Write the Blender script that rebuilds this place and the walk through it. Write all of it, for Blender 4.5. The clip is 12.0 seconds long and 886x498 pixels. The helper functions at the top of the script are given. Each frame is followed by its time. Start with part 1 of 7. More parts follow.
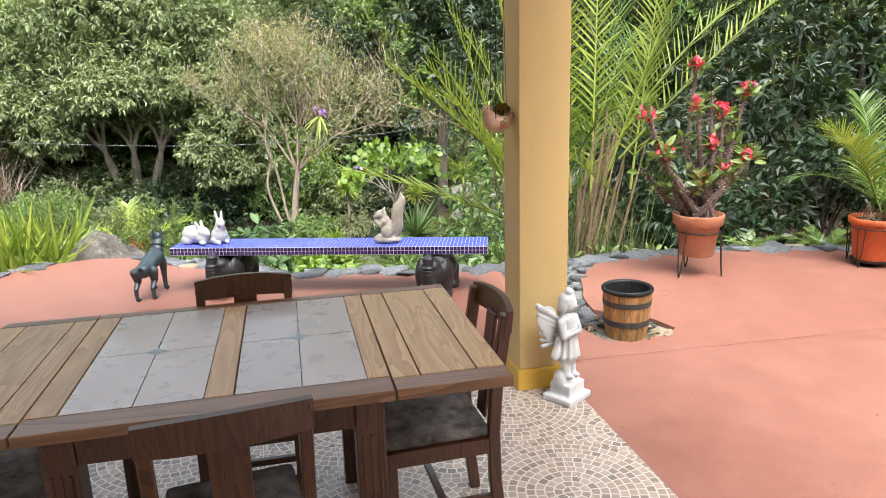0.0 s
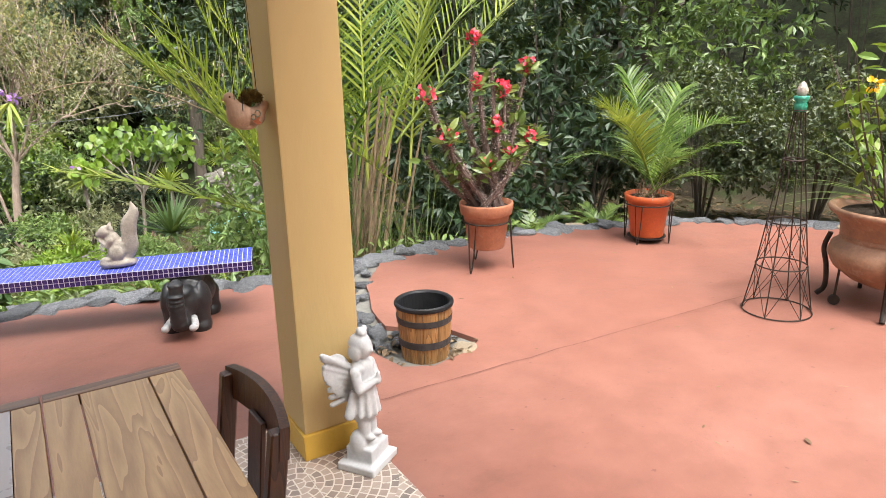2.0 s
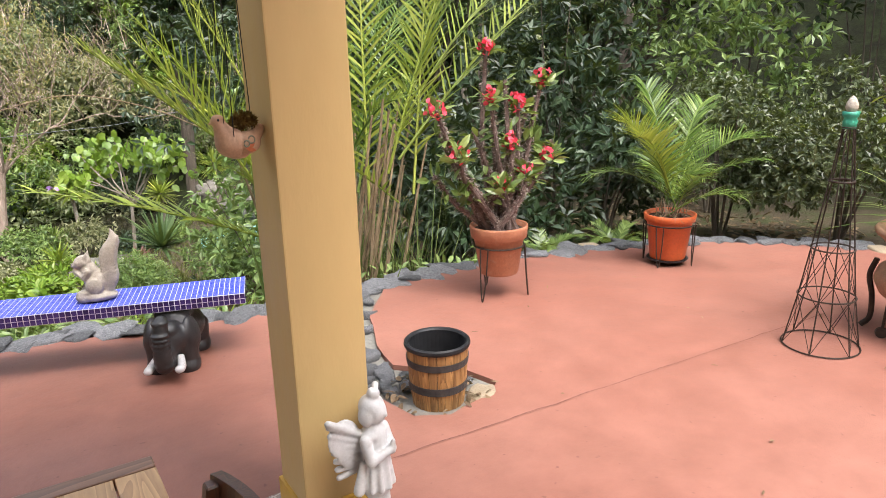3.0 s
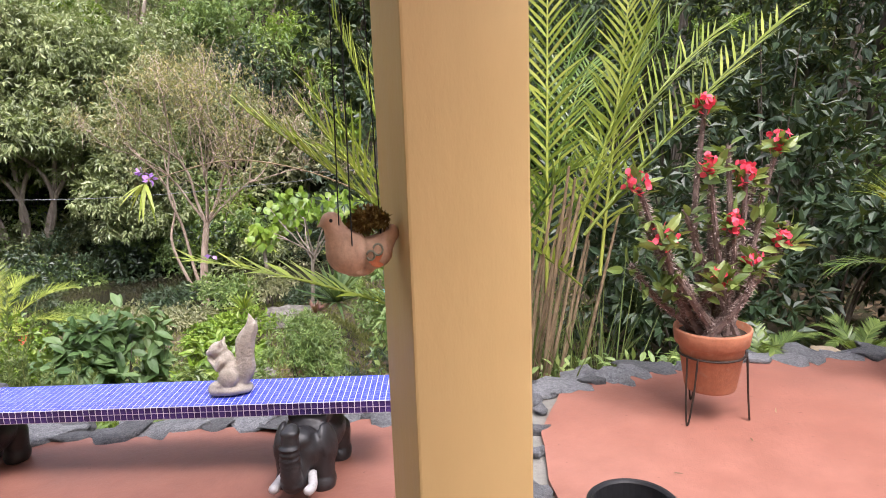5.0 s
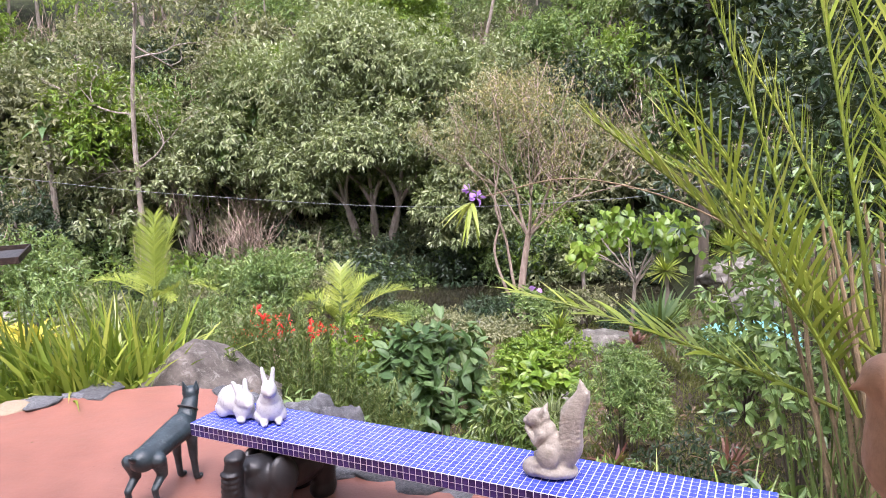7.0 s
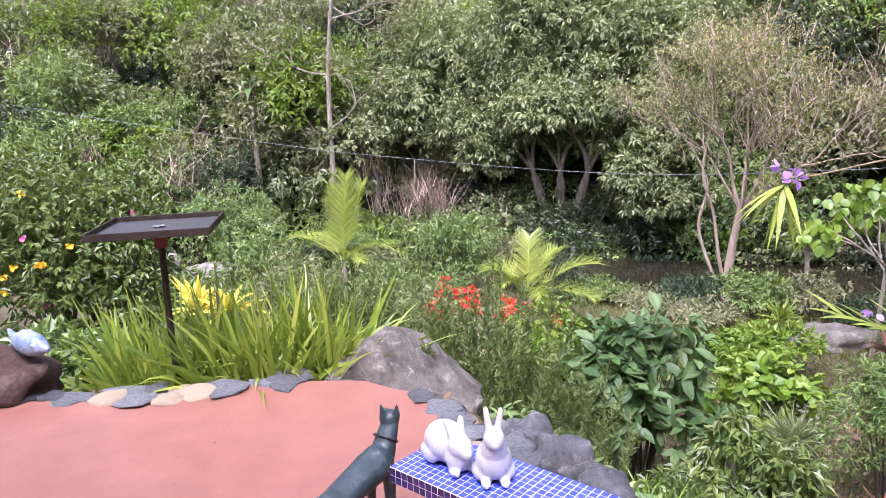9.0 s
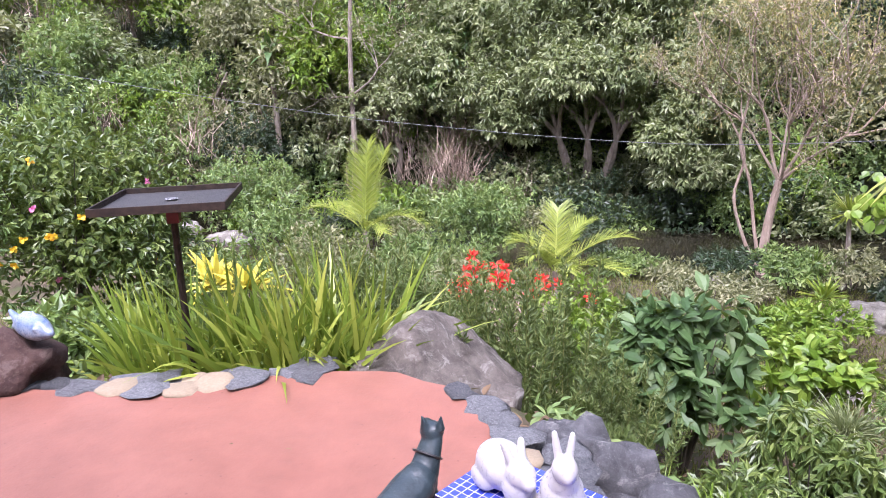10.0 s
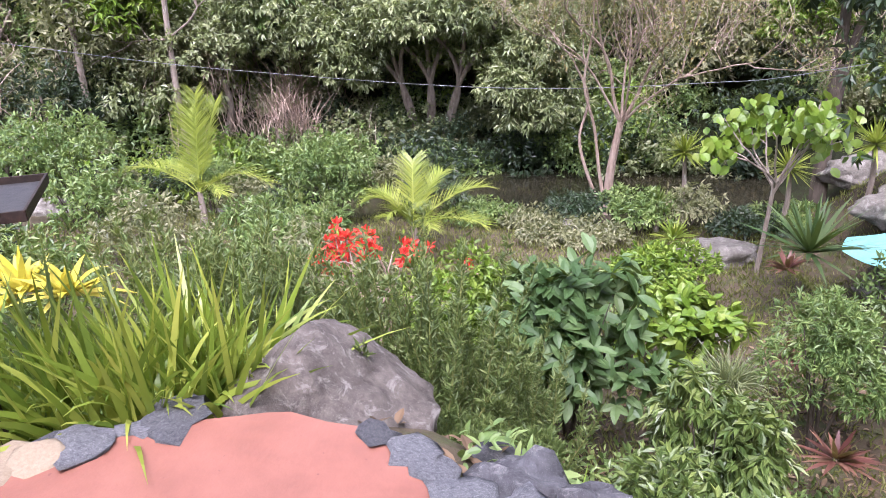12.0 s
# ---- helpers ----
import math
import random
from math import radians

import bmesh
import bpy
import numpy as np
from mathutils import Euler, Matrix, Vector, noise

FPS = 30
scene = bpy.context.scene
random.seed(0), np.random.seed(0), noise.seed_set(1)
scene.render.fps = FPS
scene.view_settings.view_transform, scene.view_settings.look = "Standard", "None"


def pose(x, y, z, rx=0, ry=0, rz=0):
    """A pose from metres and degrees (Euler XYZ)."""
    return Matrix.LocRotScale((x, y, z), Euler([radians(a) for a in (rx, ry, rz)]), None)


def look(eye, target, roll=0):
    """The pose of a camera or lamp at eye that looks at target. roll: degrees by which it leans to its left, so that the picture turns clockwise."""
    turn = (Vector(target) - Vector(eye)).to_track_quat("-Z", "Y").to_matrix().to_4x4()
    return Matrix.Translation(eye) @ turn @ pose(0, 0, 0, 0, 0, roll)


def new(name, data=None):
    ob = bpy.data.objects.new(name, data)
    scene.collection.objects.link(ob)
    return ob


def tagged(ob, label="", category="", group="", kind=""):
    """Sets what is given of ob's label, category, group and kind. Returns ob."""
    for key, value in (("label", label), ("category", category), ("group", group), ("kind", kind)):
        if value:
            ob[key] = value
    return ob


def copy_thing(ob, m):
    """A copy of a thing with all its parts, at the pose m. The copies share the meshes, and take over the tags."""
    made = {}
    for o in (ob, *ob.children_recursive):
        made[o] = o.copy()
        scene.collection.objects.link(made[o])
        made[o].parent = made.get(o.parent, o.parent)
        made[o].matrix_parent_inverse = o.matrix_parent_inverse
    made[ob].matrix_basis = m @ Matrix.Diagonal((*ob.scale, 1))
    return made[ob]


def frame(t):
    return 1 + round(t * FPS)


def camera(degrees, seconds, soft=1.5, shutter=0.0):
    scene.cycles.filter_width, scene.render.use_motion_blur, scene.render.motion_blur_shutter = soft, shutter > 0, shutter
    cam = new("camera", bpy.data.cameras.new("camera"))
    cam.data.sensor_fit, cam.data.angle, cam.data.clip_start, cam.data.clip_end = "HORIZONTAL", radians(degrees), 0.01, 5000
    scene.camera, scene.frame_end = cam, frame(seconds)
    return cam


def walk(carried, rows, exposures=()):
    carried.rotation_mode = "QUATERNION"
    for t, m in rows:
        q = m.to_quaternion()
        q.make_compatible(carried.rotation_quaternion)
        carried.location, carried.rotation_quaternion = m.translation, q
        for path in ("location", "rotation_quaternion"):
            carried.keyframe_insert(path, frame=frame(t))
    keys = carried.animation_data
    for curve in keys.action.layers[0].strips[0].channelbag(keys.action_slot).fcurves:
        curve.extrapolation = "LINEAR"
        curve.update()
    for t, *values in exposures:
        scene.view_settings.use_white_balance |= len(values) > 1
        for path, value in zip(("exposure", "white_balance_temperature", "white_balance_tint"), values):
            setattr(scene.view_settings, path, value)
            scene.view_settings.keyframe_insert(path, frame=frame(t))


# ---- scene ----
cam = camera(65.2, 12.0, soft=0.9)
METRES, EYE, TILT, LEAN, TURN = 5.25, 1.58, -3.2, 0.0, -12.5
ROWS = [
    (0.0, 0.0, 0.0, 0.0, -0.31, -10.73, 1.62),
    (0.5, 0.0052, 0.0278, 0.0012, -7.14, -12.14, 1.8),
    (1.0, 0.0148, 0.0641, 0.0054, -12.54, -12.76, 2.14),
    (1.5, 0.0231, 0.1044, 0.0081, -16.68, -13.26, 2.31),
    (2.0, 0.0217, 0.1551, 0.0105, -19.37, -13.51, 2.37),
    (2.5, 0.0211, 0.1959, 0.014, -20.63, -13.5, 2.4),
    (4.5, 0.0603, 0.3391, 0.0282, -10.27, -8.97, 2.33),
    (5.0, 0.0619, 0.3797, 0.0302, -5.28, -7.94, 2.24),
    (5.5, 0.0677, 0.4282, 0.0353, 0.9, -6.91, 1.91),
    (6.0, 0.0637, 0.4668, 0.0362, 10.01, -5.74, 1.58),
    (6.5, 0.0425, 0.5023, 0.0375, 16.49, -5.65, 1.18),
    (7.0, 0.0182, 0.5269, 0.0358, 20.67, -6.06, 0.92),
    (7.5, -0.0077, 0.5684, 0.0412, 24.86, -6.61, 0.67),
    (9.5, -0.1513, 0.6873, 0.0398, 36.64, -10.2, 0.07),
    (10.0, -0.1817, 0.7144, 0.0392, 36.87, -11.68, 0.04),
    (10.5, -0.2186, 0.7296, 0.0428, 36.39, -13.84, -0.02),
    (11.0, -0.2542, 0.7458, 0.0448, 32.76, -15.47, 0.01),
    (11.5, -0.2873, 0.7833, 0.0461, 27.25, -16.34, 0.24),
    (12.0, -0.3101, 0.812, 0.057, 23.14, -16.46, 0.39),
]
walk(cam, [(t, pose(0, 0, EYE, TILT, LEAN, TURN) @ pose(METRES * x, METRES * y, METRES * z, 90 + pitch, roll, yaw)) for t, x, y, z, yaw, pitch, roll in ROWS],
     exposures=((0.0, 1.96, 6200, 6), (2.5, 1.82, 6400, 10), (5.0, 1.79, 6250, 19), (7.5, 1.87, 5900, 25), (9.5, 1.87, 5700, 29), (12.0, 1.87, 5750, 29)))

# ---- light ----
world = bpy.data.worlds.new("world")
scene.world = world
world.use_nodes = True
wn = world.node_tree
sky = wn.nodes.new("ShaderNodeTexSky")
sky.sky_type, sky.sun_disc = "NISHITA", False
SUN_ELEVATION, SUN_AZIMUTH = 62.0, 176.0
sky.sun_elevation, sky.sun_rotation = radians(SUN_ELEVATION), radians(SUN_AZIMUTH)
sky.air_density, sky.dust_density, sky.ozone_density = 1.0, 4.0, 1.0
soften = wn.nodes.new("ShaderNodeHueSaturation")
soften.inputs["Saturation"].default_value = 0.35
wn.links.new(sky.outputs["Color"], soften.inputs["Color"])
wn.links.new(soften.outputs["Color"], wn.nodes["Background"].inputs["Color"])
wn.nodes["Background"].inputs["Strength"].default_value = 0.15
sun = new("sun", bpy.data.lights.new("sun", "SUN"))
sun.data.energy, sun.data.angle, sun.data.color = 1.55, radians(38), (1.0, 0.95, 0.87)
se, sa = radians(SUN_ELEVATION), radians(SUN_AZIMUTH)
sun.matrix_world = look((0, 0, 0), (-math.sin(sa) * math.cos(se), -math.cos(sa) * math.cos(se), -math.sin(se)))

# ---- materials ----
RNG = np.random.default_rng(7)


def nodes_of(name):
    m = bpy.data.materials.new(name)
    m.use_nodes = True
    return m, m.node_tree, m.node_tree.nodes["Principled BSDF"]


def ramp(tree, fac, stops):
    r = tree.nodes.new("ShaderNodeValToRGB")
    while len(r.color_ramp.elements) < len(stops):
        r.color_ramp.elements.new(0.5)
    for e, (p, c) in zip(r.color_ramp.elements, stops):
        e.position, e.color = p, (*c, 1)
    tree.links.new(fac, r.inputs["Fac"])
    return r.outputs["Color"]


def noise_of(tree, vector, scale, detail=5.0, rough=0.6, distort=0.0):
    n = tree.nodes.new("ShaderNodeTexNoise")
    n.inputs["Scale"].default_value, n.inputs["Detail"].default_value = scale, detail
    n.inputs["Roughness"].default_value, n.inputs["Distortion"].default_value = rough, distort
    if vector is not None:
        tree.links.new(vector, n.inputs["Vector"])
    return n.outputs["Fac"]


def calc(tree, op, a, b=None, c=None):
    n = tree.nodes.new("ShaderNodeMath")
    n.operation = op
    for i, v in enumerate((a, b, c)):
        if v is None:
            continue
        if isinstance(v, (int, float)):
            n.inputs[i].default_value = v
        else:
            tree.links.new(v, n.inputs[i])
    return n.outputs[0]


def mixed(tree, fac, a, b, mode="MIX"):
    n = tree.nodes.new("ShaderNodeMix")
    n.data_type, n.blend_type = "RGBA", mode
    for sock, v in ((n.inputs[0], fac), (n.inputs[6], a), (n.inputs[7], b)):
        if isinstance(v, (int, float)):
            sock.default_value = v
        elif isinstance(v, tuple):
            sock.default_value = (*v, 1)
        else:
            tree.links.new(v, sock)
    return n.outputs[2]


def bumped(tree, bsdf, height, strength, distance=0.01):
    b = tree.nodes.new("ShaderNodeBump")
    b.inputs["Strength"].default_value, b.inputs["Distance"].default_value = strength, distance
    tree.links.new(height, b.inputs["Height"])
    tree.links.new(b.outputs["Normal"], bsdf.inputs["Normal"])


def coords(tree, kind="Object"):
    return tree.nodes.new("ShaderNodeTexCoord").outputs[kind]


def surf(name, c1, c2, scale=6.0, rough=0.6, bump=0.3, bscale=50.0, metal=0.0, grime=None, vary=0.0, spec=0.5, coat=0.0, stretch=None, mottle=0.35):
    """A surface with a coarse and a fine variation, relief, optional grime patches and object-wise variation."""
    m, t, p = nodes_of(name)
    v = coords(t)
    if stretch:
        mp = t.nodes.new("ShaderNodeMapping")
        mp.inputs["Scale"].default_value = stretch
        t.links.new(v, mp.inputs["Vector"])
        v = mp.outputs["Vector"]
    big, fine = noise_of(t, v, scale), noise_of(t, v, scale * 9, 4)
    col = ramp(t, big, [(0.3, c1), (0.7, c2)])
    col = mixed(t, mottle, col, ramp(t, fine, [(0.3, (0.55, 0.55, 0.55)), (0.7, (1.3, 1.3, 1.3))]), "MULTIPLY")
    if grime:
        mask = ramp(t, noise_of(t, v, scale * 2.3, 8, 0.7), [(0.56, (0, 0, 0)), (0.72, (1, 1, 1))])
        col = mixed(t, mask, col, grime)
    if vary:
        h = t.nodes.new("ShaderNodeHueSaturation")
        info = t.nodes.new("ShaderNodeObjectInfo").outputs["Random"]
        t.links.new(calc(t, "MULTIPLY_ADD", info, 2 * vary, 1 - vary), h.inputs["Value"])
        t.links.new(col, h.inputs["Color"])
        col = h.outputs["Color"]
    t.links.new(col, p.inputs["Base Color"])
    t.links.new(calc(t, "MULTIPLY_ADD", fine, 0.3, rough - 0.15), p.inputs["Roughness"])
    p.inputs["Metallic"].default_value, p.inputs["Specular IOR Level"].default_value = metal, spec
    p.inputs["Coat Weight"].default_value = coat
    bumped(t, p, noise_of(t, v, bscale, 6, 0.65), bump)
    return m


def foliage(name, stops, rough=0.45, translucent=0.3, patch=0.35, spec=0.5, gain=1.0, petal=False):
    """Leaves: colour by leaf and by patch, glossy face, light coming through."""
    m, t, p = nodes_of(name)
    v = coords(t)
    isl = t.nodes.new("ShaderNodeNewGeometry").outputs["Random Per Island"]
    big = noise_of(t, v, patch, 3)
    own = t.nodes.new("ShaderNodeObjectInfo").outputs["Random"]
    isl = calc(t, "FRACT", calc(t, "ADD", isl, own))
    fac = calc(t, "ADD", calc(t, "MULTIPLY", isl, 0.6), calc(t, "MULTIPLY_ADD", big, 1.1, -0.35))
    n = len(stops)
    stops = [(gain * c[0], gain * c[1], gain * c[2] * (1.3 if gain > 1 else 1.0)) for c in stops]
    col = ramp(t, fac, [(0.08 + 0.84 * i / (n - 1), c) for i, c in enumerate(stops)])
    t.links.new(col, p.inputs["Base Color"])
    p.inputs["Roughness"].default_value, p.inputs["Specular IOR Level"].default_value = rough, spec
    tr = t.nodes.new("ShaderNodeBsdfTranslucent")
    t.links.new(col if petal else mixed(t, 0.5, col, (0.32, 0.4, 0.04), "MIX"), tr.inputs["Color"])
    mx = t.nodes.new("ShaderNodeMixShader")
    mx.inputs[0].default_value = translucent
    t.links.new(p.outputs[0], mx.inputs[1])
    t.links.new(tr.outputs[0], mx.inputs[2])
    t.links.new(mx.outputs[0], t.nodes["Material Output"].inputs["Surface"])
    return m


def wood(name, dark, light, rough=0.4, along="X", scale=1.0, vary=0.12, coat=0.15):
    m, t, p = nodes_of(name)
    mp = t.nodes.new("ShaderNodeMapping")
    mp.inputs["Scale"].default_value = {"X": (0.9 * scale, 9 * scale, 9 * scale), "Y": (9 * scale, 0.9 * scale, 9 * scale), "Z": (9 * scale, 9 * scale, 0.9 * scale)}[along]
    info = t.nodes.new("ShaderNodeObjectInfo")
    add = t.nodes.new("ShaderNodeVectorMath")
    t.links.new(coords(t), add.inputs[0])
    t.links.new(info.outputs["Random"], add.inputs[1])
    t.links.new(add.outputs[0], mp.inputs["Vector"])
    v = mp.outputs["Vector"]
    rings = calc(t, "FRACT", calc(t, "MULTIPLY", noise_of(t, v, 0.9, 2, 0.4, 0.6), 9.0))
    grain = noise_of(t, v, 14, 5, 0.7)
    fac = calc(t, "ADD", calc(t, "MULTIPLY", rings, 0.5), calc(t, "MULTIPLY", grain, 0.5))
    col = ramp(t, fac, [(0.15, dark), (0.8, light)])
    h = t.nodes.new("ShaderNodeHueSaturation")
    t.links.new(calc(t, "MULTIPLY_ADD", info.outputs["Random"], 2 * vary, 1 - vary), h.inputs["Value"])
    t.links.new(col, h.inputs["Color"])
    t.links.new(h.outputs["Color"], p.inputs["Base Color"])
    t.links.new(calc(t, "MULTIPLY_ADD", grain, 0.25, rough - 0.1), p.inputs["Roughness"])
    p.inputs["Coat Weight"].default_value, p.inputs["Coat Roughness"].default_value = coat, 0.3
    bumped(t, p, grain, 0.12, 0.004)
    return m


def paint_floor():
    """Worn salmon floor paint on concrete: patches, scuffs, dust, trowel marks."""
    m, t, p = nodes_of("salmon_floor_paint")
    v = coords(t)
    big = noise_of(t, v, 0.7, 4, 0.55)
    mid = noise_of(t, v, 4.5, 6, 0.65)
    fine = noise_of(t, v, 60, 4, 0.7)
    col = ramp(t, big, [(0.3, (0.228, 0.092, 0.065)), (0.7, (0.270, 0.122, 0.090))])
    col = mixed(t, 0.7, col, ramp(t, mid, [(0.3, (0.74, 0.72, 0.70)), (0.7, (1.16, 1.18, 1.20))]), "MULTIPLY")
    worn = ramp(t, noise_of(t, v, 2.2, 9, 0.75), [(0.66, (0, 0, 0)), (0.76, (1, 1, 1))])
    col = mixed(t, calc(t, "MULTIPLY", worn, 0.35), col, (0.29, 0.155, 0.122))
    specks = ramp(t, noise_of(t, v, 26, 3, 0.5), [(0.69, (0, 0, 0)), (0.73, (1, 1, 1))])
    col = mixed(t, calc(t, "MULTIPLY", specks, 0.75), col, (0.15, 0.06, 0.045))
    t.links.new(col, p.inputs["Base Color"])
    t.links.new(calc(t, "MULTIPLY_ADD", mid, 0.25, 0.38), p.inputs["Roughness"])
    p.inputs["Specular IOR Level"].default_value = 0.4
    hh = calc(t, "ADD", calc(t, "MULTIPLY", mid, 0.8), calc(t, "MULTIPLY", fine, 0.15))
    bumped(t, p, hh, 0.5, 0.014)
    return m


def fan_tile():
    """Glazed floor tile printed with fans of small stones: rings cut into pieces, pale joints."""
    m, t, p = nodes_of("fan_mosaic_tile")
    sep = t.nodes.new("ShaderNodeSeparateXYZ")
    t.links.new(coords(t), sep.inputs[0])
    cell, w = 0.78, 0.036

    def rings(shift):
        fx = calc(t, "SUBTRACT", calc(t, "FLOORED_MODULO", calc(t, "ADD", sep.outputs[0], 50 * cell - 0.59 + shift), cell), cell / 2)
        fy = calc(t, "SUBTRACT", calc(t, "FLOORED_MODULO", calc(t, "ADD", sep.outputs[1], 50 * cell - 1.83 + shift), cell), cell / 2)
        r = calc(t, "SQRT", calc(t, "ADD", calc(t, "MULTIPLY", fx, fx), calc(t, "MULTIPLY", fy, fy)))
        ang = calc(t, "ARCTAN2", fy, fx)
        rk = calc(t, "DIVIDE", r, w)
        ring = calc(t, "FLOOR", rk)
        fr = calc(t, "ABSOLUTE", calc(t, "SUBTRACT", calc(t, "FRACT", rk), 0.5))
        count = calc(t, "FLOOR", calc(t, "MULTIPLY_ADD", ring, 5.6, 4.0))
        ak = calc(t, "MULTIPLY", calc(t, "ADD", calc(t, "DIVIDE", ang, 2 * math.pi), calc(t, "MULTIPLY", ring, 0.37)), count)
        fa = calc(t, "ABSOLUTE", calc(t, "SUBTRACT", calc(t, "FRACT", ak), 0.5))
        arc = calc(t, "DIVIDE", calc(t, "MULTIPLY", r, 2 * math.pi), count)
        gap = calc(t, "MAXIMUM", calc(t, "GREATER_THAN", fr, 0.42), calc(t, "GREATER_THAN", calc(t, "MULTIPLY", calc(t, "SUBTRACT", fa, 0.5), arc), -0.003))
        return r, gap, calc(t, "ADD", ring, calc(t, "MULTIPLY", calc(t, "FLOOR", ak), 17.3))

    r0, gap0, id0 = rings(0.0)
    r1, gap1, id1 = rings(cell / 2)
    inside = calc(t, "LESS_THAN", r0, cell / 2)
    outside = calc(t, "SUBTRACT", 1.0, inside)
    gap = calc(t, "ADD", calc(t, "MULTIPLY", inside, gap0), calc(t, "MULTIPLY", outside, gap1))
    wh = t.nodes.new("ShaderNodeTexWhiteNoise")
    wh.noise_dimensions = "1D"
    t.links.new(calc(t, "ADD", calc(t, "MULTIPLY", inside, id0), calc(t, "MULTIPLY", outside, id1)), wh.inputs["W"])
    stone = ramp(t, wh.outputs["Value"], [(0.0, (0.16, 0.125, 0.11)), (0.45, (0.27, 0.20, 0.16)), (1.0, (0.36, 0.28, 0.23))])
    stone = mixed(t, 0.4, stone, ramp(t, noise_of(t, coords(t), 30, 5), [(0.3, (0.7, 0.7, 0.7)), (0.7, (1.2, 1.2, 1.2))]), "MULTIPLY")
    t.links.new(mixed(t, gap, stone, (0.53, 0.465, 0.40)), p.inputs["Base Color"])
    p.inputs["Roughness"].default_value = 0.32
    bumped(t, p, calc(t, "SUBTRACT", 1.0, gap), 0.2, 0.003)
    return m


def weathered(name, dark, light, lichen, scale=3.0, vary=0.0):
    """Rough rock: broad tones, pitted relief, crusts of lichen in blots and specks."""
    m, t, p = nodes_of(name)
    v = coords(t)
    big, mid, fine = noise_of(t, v, scale, 6, 0.65, 0.4), noise_of(t, v, scale * 4, 8, 0.7), noise_of(t, v, scale * 22, 6, 0.75)
    col = ramp(t, big, [(0.32, dark), (0.68, light)])
    col = mixed(t, 0.8, col, ramp(t, mid, [(0.3, (0.55, 0.54, 0.53)), (0.7, (1.3, 1.3, 1.3))]), "MULTIPLY")
    blots = ramp(t, noise_of(t, v, scale * 1.7, 9, 0.75, 0.6), [(0.53, (0, 0, 0)), (0.62, (1, 1, 1))])
    specks = ramp(t, fine, [(0.56, (0, 0, 0)), (0.66, (1, 1, 1))])
    col = mixed(t, calc(t, "MULTIPLY", calc(t, "MAXIMUM", blots, calc(t, "MULTIPLY", specks, 0.5)), calc(t, "MULTIPLY_ADD", fine, 0.9, 0.15)), col, lichen)
    if vary:
        h = t.nodes.new("ShaderNodeHueSaturation")
        t.links.new(calc(t, "MULTIPLY_ADD", t.nodes.new("ShaderNodeObjectInfo").outputs["Random"], 2 * vary, 1 - vary), h.inputs["Value"])
        t.links.new(col, h.inputs["Color"])
        col = h.outputs["Color"]
    t.links.new(col, p.inputs["Base Color"])
    p.inputs["Roughness"].default_value, p.inputs["Specular IOR Level"].default_value = 0.85, 0.3
    bumped(t, p, calc(t, "ADD", mid, calc(t, "MULTIPLY", fine, 0.5)), 0.9, 0.03)
    return m


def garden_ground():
    """Brown soil with moss and litter in the garden; in the woods dark litter with low green growth, the shade under
    the crowns put into its colour.
    """
    m, t, p = nodes_of("soil_litter_and_woods_shade")
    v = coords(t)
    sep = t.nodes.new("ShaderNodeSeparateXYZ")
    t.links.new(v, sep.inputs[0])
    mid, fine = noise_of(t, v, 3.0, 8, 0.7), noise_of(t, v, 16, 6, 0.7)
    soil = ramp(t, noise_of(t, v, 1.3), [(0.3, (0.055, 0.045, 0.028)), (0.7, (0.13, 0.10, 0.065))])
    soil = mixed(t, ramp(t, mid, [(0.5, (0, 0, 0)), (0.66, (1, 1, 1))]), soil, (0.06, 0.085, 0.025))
    # woods tones darkened to stand in for the shade between the crowns
    shaded_mould = ramp(t, mid, [(0.35, (0.018, 0.016, 0.010)), (0.5, (0.03, 0.036, 0.014)), (0.7, (0.05, 0.065, 0.022))])
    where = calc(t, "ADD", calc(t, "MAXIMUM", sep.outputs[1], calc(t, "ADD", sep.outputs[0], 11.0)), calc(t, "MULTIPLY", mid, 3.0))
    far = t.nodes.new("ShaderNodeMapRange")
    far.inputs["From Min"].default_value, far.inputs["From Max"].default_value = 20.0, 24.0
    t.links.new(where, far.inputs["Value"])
    col = mixed(t, far.outputs["Result"], soil, shaded_mould)
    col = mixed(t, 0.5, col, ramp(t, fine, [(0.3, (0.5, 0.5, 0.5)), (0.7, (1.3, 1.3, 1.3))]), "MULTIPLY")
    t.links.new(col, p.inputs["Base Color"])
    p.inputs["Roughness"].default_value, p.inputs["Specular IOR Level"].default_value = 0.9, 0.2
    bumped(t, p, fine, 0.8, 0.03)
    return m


M_FLOOR = paint_floor()
M_FAN = fan_tile()
M_GROUT = surf("pale_grout", (0.55, 0.5, 0.45), (0.62, 0.58, 0.52), 20, 0.8)
M_YELLOW = surf("yellow_wall_paint", (0.52, 0.36, 0.15), (0.57, 0.41, 0.185), 1.2, 0.5, 0.22, 14, mottle=0.08, stretch=(1, 1, 0.35))
M_TRIM = surf("ochre_base_paint", (0.56, 0.33, 0.04), (0.62, 0.38, 0.06), 3, 0.45, 0.25, 30, mottle=0.1)
M_WALL = surf("house_plaster", (0.62, 0.45, 0.2), (0.68, 0.5, 0.24), 1.5, 0.7, 0.4, 20)
M_CEIL = surf("ceiling_plaster", (0.62, 0.58, 0.5), (0.68, 0.64, 0.56), 1.5, 0.8, 0.3, 20)
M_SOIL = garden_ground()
M_DIRT = surf("potting_soil", (0.025, 0.018, 0.012), (0.07, 0.05, 0.035), 25, 0.95, 1.0, 60, spec=0.2)
M_STONE = weathered("edging_stone_face", (0.125, 0.13, 0.145), (0.27, 0.275, 0.29), (0.44, 0.44, 0.44), 7.0, 0.4)
